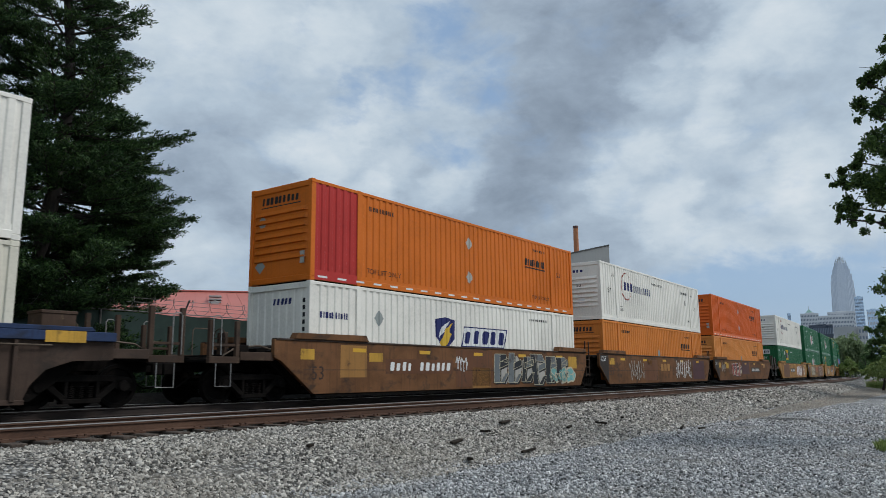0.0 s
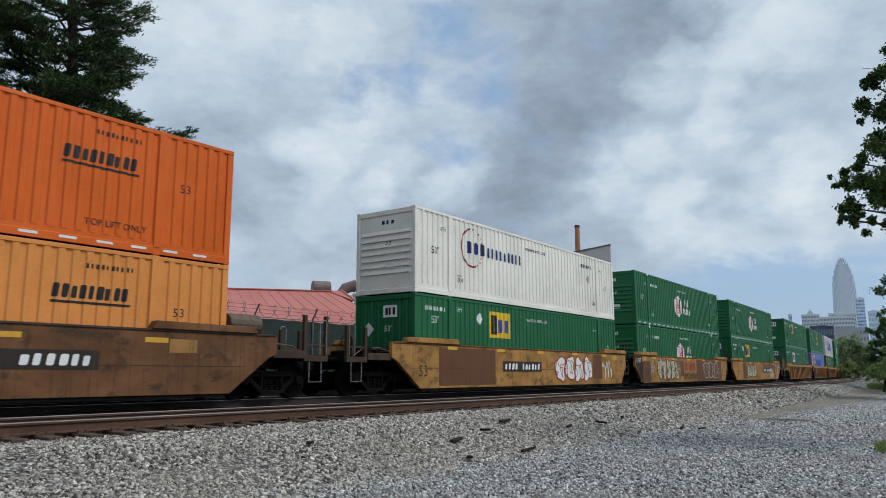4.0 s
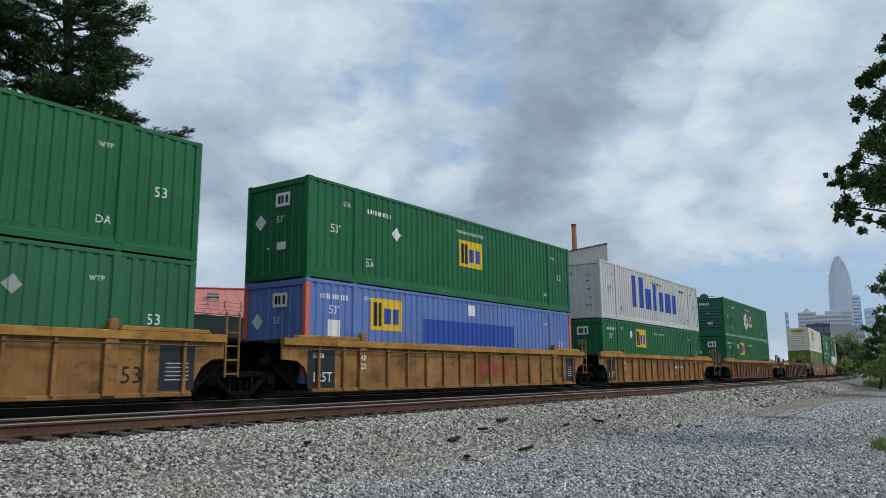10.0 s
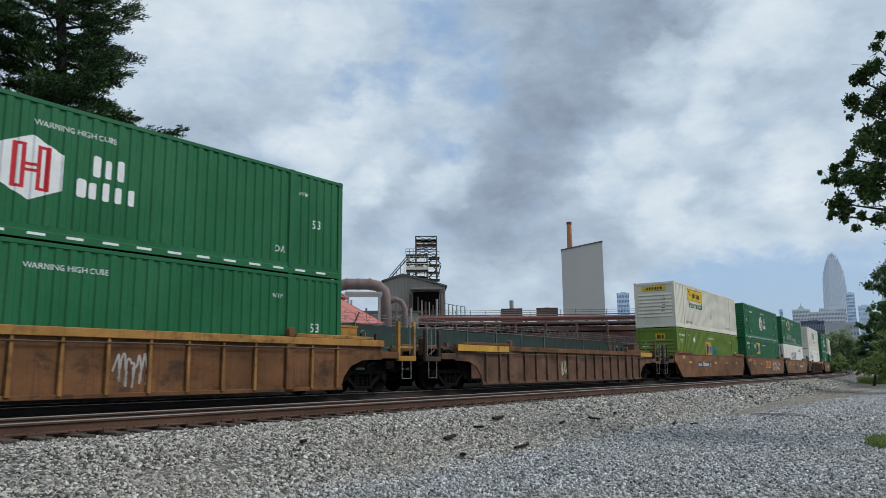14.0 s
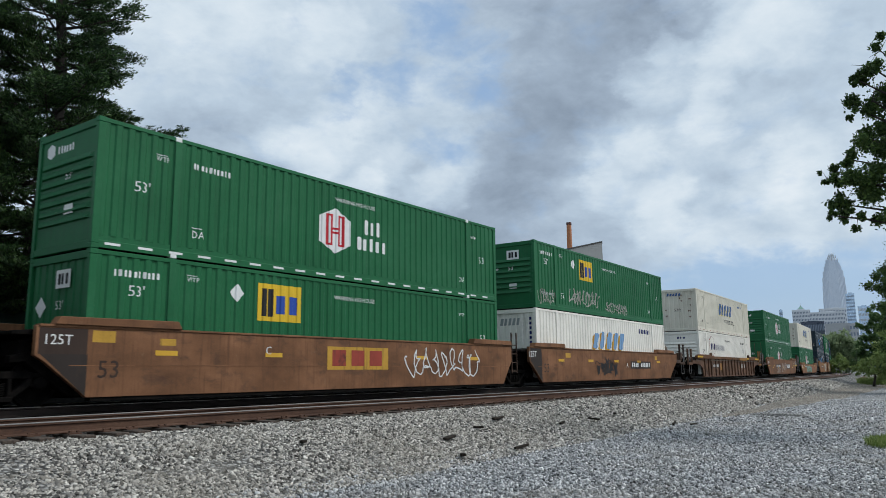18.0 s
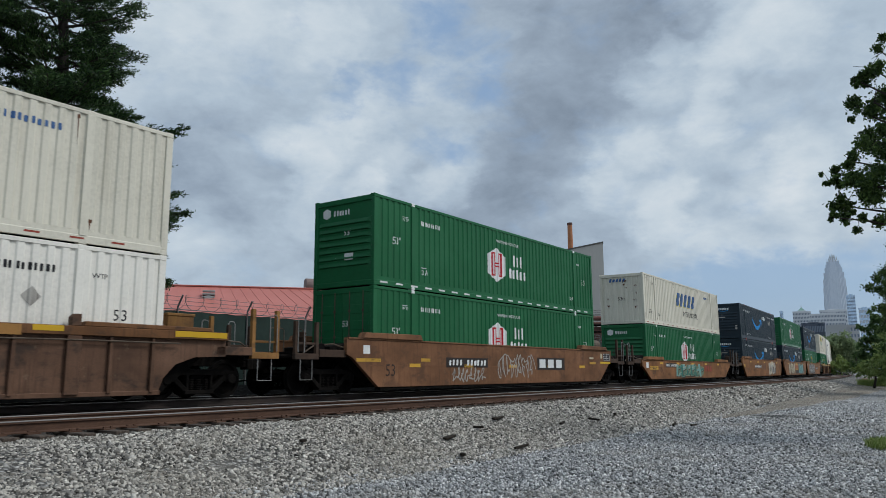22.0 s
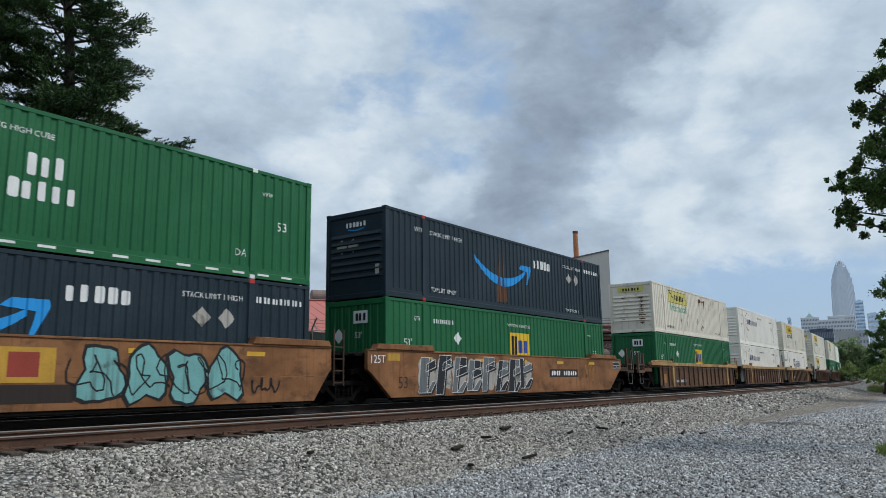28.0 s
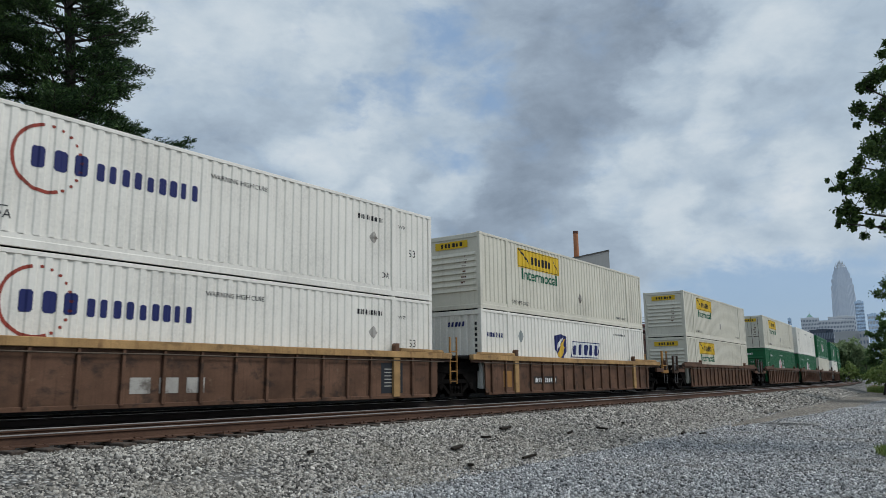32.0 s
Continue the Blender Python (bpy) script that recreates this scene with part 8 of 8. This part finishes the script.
def broadleaf(name, base, clumps, leaf, size, per, seed, label, trunk_r=0.28, bark=None):
    """Trunk, limbs to each clump of leaves; clumps are (x, y, z, radius) in world metres."""
    rg = np.random.default_rng(seed)
    e = new(name)
    e.matrix_basis = Matrix.Translation(base)
    tagged(e, label, "tree" if "tree" in name else "bush")
    top = max(c[2] for c in clumps) - base.z
    part("trunk", Geo().tube([(0.12 * math.sin(k), 0.1 * math.cos(k * 1.3), (top * 0.92) * k / 6) for k in range(7)], trunk_r, 9, trunk_r * 0.25).mesh("trunk", smooth=True), BARK, e)
    limbs = Geo()
    cs = []
    for x, y, z, r in clumps:
        c = Vector((x, y, z)) - base
        z0 = max(0.3, min(c.z * 0.72, top * 0.8))
        s = Vector((0, 0, z0))
        m = s.lerp(c, 0.55) + Vector((0, 0, 0.12 * (c - s).length))
        limbs.tube([s, m, c], trunk_r * 0.22, 5, trunk_r * 0.05)
        for _ in range(5):
            limbs.tube([c, c + Vector(rg.normal(size=3)) * r * 0.55], trunk_r * 0.05, 3, 0.004)
        n = int(per * r * r)
        sub = rg.normal(size=(max(4, int(14 * r)), 3)) * r * 0.5
        pick = sub[rg.integers(0, len(sub), n)]
        cs.append(np.array(c) + pick + rg.normal(size=(n, 3)) * r * 0.17)
    cs = np.concatenate(cs)
    tagged(part("branchwork", limbs.mesh("branchwork"), BARK, e), kind="stuff")
    part("crown", leaves_mesh("crown", cs, rg.normal(size=cs.shape), size, size * 0.6, rg), leaf, e)
    return e


def seen(list_, dist, seed, jitter=1.5):
    rr = random.Random(seed)
    out = []
    for az, el, r in list_:
        p = at_sky(az, el, dist + rr.uniform(-jitter, jitter))
        out.append((p.x, p.y, p.z, r))
    return out


base = at_sky(89.5, 0, 22)
base.z = GROUND_Z
broadleaf("oak_tree", base, seen([(84.8, 20.0, 0.42), (83.8, 19.4, 0.24), (85.6, 20.8, 0.31), (84.8, 17.7, 0.46), (83.9, 17.3, 0.22), (84.6, 15.1, 0.56), (83.0, 14.1, 0.34), (82.3, 13.2, 0.35), (81.6, 12.9, 0.18), (83.8, 12.5, 0.61),
          (82.4, 11.1, 0.37), (81.7, 10.4, 0.18), (83.2, 10.1, 0.28), (84.7, 10.7, 0.45), (86.9, 18.6, 0.76), (86.5, 15.8, 0.84), (86.4, 12.2, 0.88), (89.0, 20.3, 0.96), (89.1, 16.8, 1.20), (89.0, 12.5, 1.20), (87.4, 9.3, 0.56), (91.2, 14.2, 1.28), (92, 19.2, 0.96)], 22, 4, 0.7),
          LEAF, 0.105, 6000, 5, "broadleaf tree with loose lobed dark foliage beside the yard")
base = at_sky(86.0, 0, 58)
base.z = GROUND_Z
broadleaf("oak_tree", base, seen([(84.85, 6.6, 0.8), (85.45, 7.6, 1.0), (84.45, 5.4, 0.9), (85.35, 5.2, 1.1), (86.35, 6.5, 1.3), (87.35, 8, 1.4), (88.35, 6, 1.5), (89.05, 4, 1.4), (86.15, 3.6, 1.3), (85.15, 3.6, 1.0), (84.15, 3.3, 0.8), (87.35, 4.5, 1.4), (85.6, 1.6, 1.2), (86.4, 0.6, 1.1), (85.4, 0.2, 0.9)], 58, 6, 2),
          LEAF, 0.17, 2300, 9, "dark broadleaf tree at the edge of the yard")
for az, dist, parts, mat, label, seed in (
        (84.2, 85, [(82.95, 2.7, 0.6), (83.0, 1.9, 0.8), (82.9, 1.0, 0.8), (83.0, 0.4, 0.8), (83.6, 3.3, 0.8), (83.7, 2.3, 1.0), (83.6, 1.3, 1.0), (83.7, 0.5, 0.9), (84.3, 3.9, 0.9), (84.5, 2.9, 1.1), (84.4, 1.8, 1.1), (84.5, 0.8, 1.1), (85.2, 3.6, 1.2), (85.3, 2.2, 1.2), (85.2, 1.0, 1.2)], DARK_BUSH, "dark thicket of saplings along the yard", 21),
        (81.6, 180, [(80.7, 1.6, 2.0), (81.2, 1.9, 1.8), (81.8, 1.6, 2.0), (80.5, 0.9, 2.2), (81.2, 0.8, 2.4), (82.2, 1.3, 1.8), (81.8, 0.6, 2.2), (82.4, 0.5, 1.8), (80.2, 0.4, 1.6)], FAR_LEAF, "hazy green roadside trees beyond the bend", 22),
        (82.3, 140, [(82.45, 1.2, 0.9), (82.6, 0.8, 1.1), (82.2, 0.5, 0.8), (82.7, 0.3, 1.1)], DARK_BUSH, "dark green shrubs beyond the bend", 23),
        (81.2, 150, [(80.9, 0.30, 1.0), (81.3, 0.42, 1.1), (81.7, 0.3, 1.0), (80.6, 0.15, 0.8)], BUSH, "pale green low bush at the bend", 24),
        (83.2, 76, [(82.3, 0.05, 0.5), (82.7, 0.15, 0.6), (83.1, 0.25, 0.7), (83.6, 0.4, 0.9), (84.1, 0.7, 1.0), (84.6, 0.9, 1.1), (82.9, -0.3, 0.5), (83.5, -0.3, 0.7), (84.2, -0.2, 0.8)], BUSH, "pale green weeds along the yard's edge", 25),
        (84.2, 72, [(84.0, 1.6, 0.7), (84.5, 1.9, 1.0), (85.2, 2.2, 1.2), (84.9, 1.0, 1.1), (84.3, 0.6, 0.9)], BUSH, "green shrub at the yard's edge", 26)):
    b = at_sky(az, 0, dist)
    b.z = GROUND_Z
    broadleaf("bush", b, seen(parts, dist, seed, 2.5), mat, 0.10 + dist * 0.0022, 420 if dist > 100 else 900, seed, label, 0.12)


def grass_patch(name, x, y, r, count, tall, seed, label):
    rg = np.random.default_rng(seed)
    a, q = rg.uniform(0, 6.283, count), r * np.sqrt(rg.uniform(0, 1, count))
    c = np.stack([x + q * np.cos(a) * 1.6, y + q * np.sin(a), GROUND_Z + tall * 0.4 + 0 * a], 1)
    d = np.stack([rg.normal(size=count) * 0.4, rg.normal(size=count) * 0.4, np.ones(count)], 1)
    tagged(part(name, leaves_mesh(name, c, d, tall, 0.018, rg), GRASS), label, "grass", kind="stuff")


grass_patch("grass_tuft", 18.6, 1.75, 0.75, 2600, 0.22, 1, "tuft of bright green grass in the gravel")
grass_patch("grass_verge", 87, 9.3, 2.6, 6000, 0.9, 2, "rough green grass verge at the yard's edge")
grass_patch("weed_clump", 12.9, 9.4, 0.10, 60, 0.14, 3, "small weed in the gravel")
DEBRIS = [(15.2, -6.7, 0.7, 10.0), (13.7, -7.11, 0.35, 70.0), (12.2, -7.43, 0.4, 0.0), (17.1, -7.42, 0.55, 15.0), (13.3, -8.44, 0.7, 5.0), (11.3, -8.36, 0.35, 40.0), (18.9, -7.43, 0.5, 60.0), (21.7, -9.28, 0.8, 5.0), (21.8, -8.67, 0.5, 10.0), (8.8, -6.87, 0.15, 5.0), (20.8, -7.26, 0.4, 20.0)]

# ---- loose stone on the shoulder and in the yard ----
def stone_material(name, tones, seed):
    m = bpy.data.materials.new(name)
    m.use_nodes = True
    n = Nodes(m.node_tree)
    r = n.add("ShaderNodeNewGeometry").outputs["Random Per Island"]
    co = n.add("ShaderNodeTexCoord").outputs["Object"]
    col = n.ramp(r, [(i / (len(tones) - 1), c) for i, c in enumerate(tones)])
    patch = n.noise(co, 0.55, 4, 0.6)
    col = n.mix(n.math("MULTIPLY", n.smooth(patch, 0.45, 0.7), 0.45), col, (0.29, 0.265, 0.22, 1), "MIX")
    grain = n.noise(co, 60, 3)
    col = n.mix(0.5, col, n.ramp(grain, [(0.3, (0.55, 0.55, 0.55)), (0.7, (1.15, 1.15, 1.15))]), "MULTIPLY")
    bs = n.add("ShaderNodeBsdfPrincipled", {"Base Color": col, "Roughness": 0.85})
    n.t.links.new(bs.outputs[0], n.add("ShaderNodeOutputMaterial").inputs[0])
    return m


STONE = stone_material("crushed_granite", [(0.030, 0.028, 0.025), (0.105, 0.098, 0.087), (0.23, 0.216, 0.192), (0.385, 0.362, 0.322), (0.56, 0.528, 0.467), (0.16, 0.153, 0.142), (0.77, 0.735, 0.665)], 1)
CHIP = stone_material("bluish_gravel", [(0.060, 0.062, 0.065), (0.21, 0.214, 0.217), (0.42, 0.427, 0.43), (0.62, 0.624, 0.622), (0.28, 0.286, 0.292), (0.84, 0.84, 0.825)], 2)
# oily stones, coloured blacker still for the shade between the rails
SHADED_OILY_STONE = stone_material("shaded_oily_crushed_stone", [(0.012, 0.011, 0.010), (0.03, 0.028, 0.025), (0.06, 0.055, 0.05)], 3)


def bed_z(s, off):
    xs = np.array([p[0] for p in PROFILE])
    zs = np.array([p[1] for p in PROFILE])
    return np.maximum(np.interp(off, xs, zs), GROUND_Z)


def scatter(name, s, off, size, material, seed, label):
    """Angular stones, each a distorted block, laid on the bed at (s, off)."""
    rg = np.random.default_rng(seed)
    n = len(s)
    a = s / BEND
    c = np.stack([(BEND - off) * np.sin(a), NEAREST + BEND - (BEND - off) * np.cos(a), bed_z(s, off) + size * rg.uniform(-0.1, 0.42, n)], 1)
    cube = np.array([[x, y, z] for z in (-1, 1) for y in (-1, 1) for x in (-1, 1)], float)
    v = cube[None] * 0.5 * (1 + rg.uniform(-0.45, 0.25, (n, 8, 3)))
    v *= np.stack([rg.uniform(0.8, 1.5, n), rg.uniform(0.55, 1.0, n), rg.uniform(0.45, 0.95, n)], 1)[:, None]
    ang = rg.uniform(0, 6.283, n)
    tilt = rg.normal(0, 0.8, (n, 2))
    ca, sa = np.cos(ang)[:, None], np.sin(ang)[:, None]
    x, y, z = v[..., 0], v[..., 1], v[..., 2]
    x, z = x * np.cos(tilt[:, :1]) - z * np.sin(tilt[:, :1]), x * np.sin(tilt[:, :1]) + z * np.cos(tilt[:, :1])
    y, z = y * np.cos(tilt[:, 1:]) - z * np.sin(tilt[:, 1:]), y * np.sin(tilt[:, 1:]) + z * np.cos(tilt[:, 1:])
    v = np.stack([x * ca - y * sa, x * sa + y * ca, z], -1) * size[:, None, None] + c[:, None]
    quad = np.array([[4, 5, 7, 6], [0, 1, 5, 4], [2, 6, 7, 3], [0, 4, 6, 2], [1, 3, 7, 5]])
    f = (quad[None] + 8 * np.arange(n)[:, None, None]).reshape(-1)
    me = bpy.data.meshes.new(name)
    me.vertices.add(8 * n)
    me.vertices.foreach_set("co", v.astype(np.float32).ravel())
    me.loops.add(len(f))
    me.loops.foreach_set("vertex_index", f.astype(np.int32))
    me.polygons.add(5 * n)
    me.polygons.foreach_set("loop_start", np.arange(0, 20 * n, 4, dtype=np.int32))
    me.update(calc_edges=True)
    return tagged(part(name, me, material), label, "stones", kind="stuff")


def strew(count, s0, s1, o0, o1, small, large, seed):
    rg = np.random.default_rng(seed)
    return rg.uniform(s0, s1, count), rg.uniform(o0, o1, count), rg.uniform(small, large, count) * rg.choice([0.7, 1.0, 1.0, 1.25], count)


s1, o1, z1 = strew(46000, 3.5, 18, -8.7, -4.84, 0.026, 0.054, 1)
s2, o2, z2 = strew(28000, 18, 34, -8.6, -4.86, 0.034, 0.064, 2)
s3, o3, z3 = strew(11000, 34, 75, -8.2, -4.9, 0.06, 0.11, 3)
scatter("ballast_stones", np.concatenate([s1, s2, s3]), np.concatenate([o1, o2, o3]), np.concatenate([z1, z2, z3]), STONE, 1, "loose grey-brown crushed granite on the track's shoulder")
s4, o4, z4 = strew(6000, 3.5, 45, -4.75, -2.3, 0.045, 0.08, 4)
scatter("oily_stones", s4, o4, z4, SHADED_OILY_STONE, 4, "oily crushed stone between the rails, blackened for shade")
s5, o5, z5 = strew(40000, 4.5, 20, -15.5, -8.2, 0.016, 0.040, 5)
s6, o6, z6 = strew(24000, 20, 45, -15.0, -8.2, 0.026, 0.052, 6)
scatter("gravel_chips", np.concatenate([s5, s6]), np.concatenate([o5, o6]), np.concatenate([z5, z6]), CHIP, 2, "bluish grey gravel strewn over the yard")


DIRT = pebbles("brown_dirt", [(0.12, 0.10, 0.08), (0.25, 0.22, 0.182), (0.37, 0.335, 0.285), (0.50, 0.465, 0.41), (0.29, 0.257, 0.215)], 0.05, (0.30, 0.252, 0.195))
PALE_DUST = pebbles("pale_stone_dust", [(0.24, 0.235, 0.22), (0.38, 0.372, 0.35), (0.50, 0.49, 0.465), (0.62, 0.61, 0.58)], 0.03, (0.46, 0.45, 0.42))


def drift(name, s0, s1, middle, half, lift, material, label, seed):
    """A low uneven-edged sheet of finer stuff lying along the line."""
    vs, fs, n, w = [], [], 60, 7
    for i in range(n + 1):
        s = s0 + (s1 - s0) * i / n
        grow = math.sin(math.pi * i / n) ** 0.5
        for j in range(w):
            f = 2 * j / (w - 1) - 1
            off = middle(s) + half * grow * f * (1 + 0.45 * noise.noise((s * 0.35, f, seed)) + 0.3 * noise.noise((s * 1.3, f * 2, seed + 5)))
            z = max(GROUND_Z, float(bed_z(np.array([s]), np.array([off]))[0])) + (lift if abs(f) < 0.9 else -0.06)
            vs.append(tuple(on_line(s, off, z)))
    fs = [(i * w + j, (i + 1) * w + j, (i + 1) * w + j + 1, i * w + j + 1) for i in range(n) for j in range(w - 1)]
    me = bpy.data.meshes.new(name)
    me.from_pydata(vs, [], fs)
    me.shade_smooth()
    tagged(part(name, me, material), label, "ground", kind="structure")


drift("ground_dirt", 26, 230, lambda s: -8.9 - (s - 26) * 0.006, 2.0, 0.07, DIRT, "brown dirt lane between ballast and gravel", 1)
drift("ground_dust", 27.68, 27.98, lambda s: -10.25 - (s - 27.8) * 0.4, 1.15, 0.10, PALE_DUST, "pale streak of stone dust across the gravel", 2)
drift("ground_path", 60, 260, lambda s: -11.5 + (s - 60) * 0.012, 1.2, 0.08, PALE_DUST, "pale dusty path beside the line", 3)


OLD_TIMBER = surface("black_rotten_timber", [(0.014, 0.012, 0.010), (0.045, 0.037, 0.030)], 0.95, 6, 40, 0.6, spec=0.1)


def splinter(s, off, length, turn, seed):
    """A broken dark piece of old tie lying on the stones."""
    r = random.Random(seed)
    w = r.uniform(0.035, 0.06)
    pts = [(-length / 2, -w), (-length * 0.2, -w * 1.2), (length * 0.35, -w * 0.8), (length / 2, -w * 0.2), (length * 0.4, w * 0.6), (0, w), (-length * 0.45, w * 0.7)]
    z = float(bed_z(np.array([s]), np.array([off]))[0])
    ob = part("wood_scrap", Geo().prism(pts, 0.0, 0.045, "z").mesh("wood_scrap", 0.008), OLD_TIMBER, at=line_pose(s, off, max(z, GROUND_Z) + 0.06) @ pose(0, 0, 0, r.uniform(-6, 6), r.uniform(-6, 6), turn))
    tagged(ob, "dark broken scrap of old timber lying on the stones", "wood scrap", "wood scraps on the ballast")


for k, (s, off, length, turn) in enumerate(DEBRIS):
    splinter(s, off, length, turn, k)


def dirt_mound(az, dist, wide, tall, seed):
    """A low heap of reddish earth."""
    p = at_sky(az, 0, dist)
    vs, fs, n, m = [], [], 22, 7
    for j in range(m):
        f = j / (m - 1)
        for i in range(n):
            a = 6.28319 * i / n
            r = wide * (1 - f) * (1 + 0.22 * noise.noise((math.cos(a) * 1.5, math.sin(a) * 1.5, seed + f)))
            vs.append((r * math.cos(a), r * 0.7 * math.sin(a), tall * (1 - (1 - f) ** 2) - 0.08 + 0.08 * noise.noise((r * 2, a, seed))))
    fs = [(j * n + i, j * n + (i + 1) % n, (j + 1) * n + (i + 1) % n, (j + 1) * n + i) for j in range(m - 1) for i in range(n)]
    me = bpy.data.meshes.new("earth_mound")
    me.from_pydata(vs, [], fs)
    ob = part("earth_mound", me, EARTH, at=(p.x, p.y, GROUND_Z))
    tagged(ob, "low heap of reddish brown earth by the verge", "earth mound")


EARTH = surface("reddish_earth", [(0.07, 0.035, 0.025), (0.13, 0.07, 0.05), (0.18, 0.11, 0.08)], 0.95, 3, 20, 0.8, size=0.05)
dirt_mound(82.62, 104, 1.5, 0.75, 4)


def motions():
    """The train rolls past at about 14 metres a second, slowing very slightly."""
    for thing, s, z in TRAIN:
        rows = []
        for i in range(17):
            t = 2.0 * i
            rows.append((t, line_pose(s - 14.2885 * (t - 16) + 0.00277 * (t - 16) ** 2, 0, z)))
        walk(thing, rows)


motions()
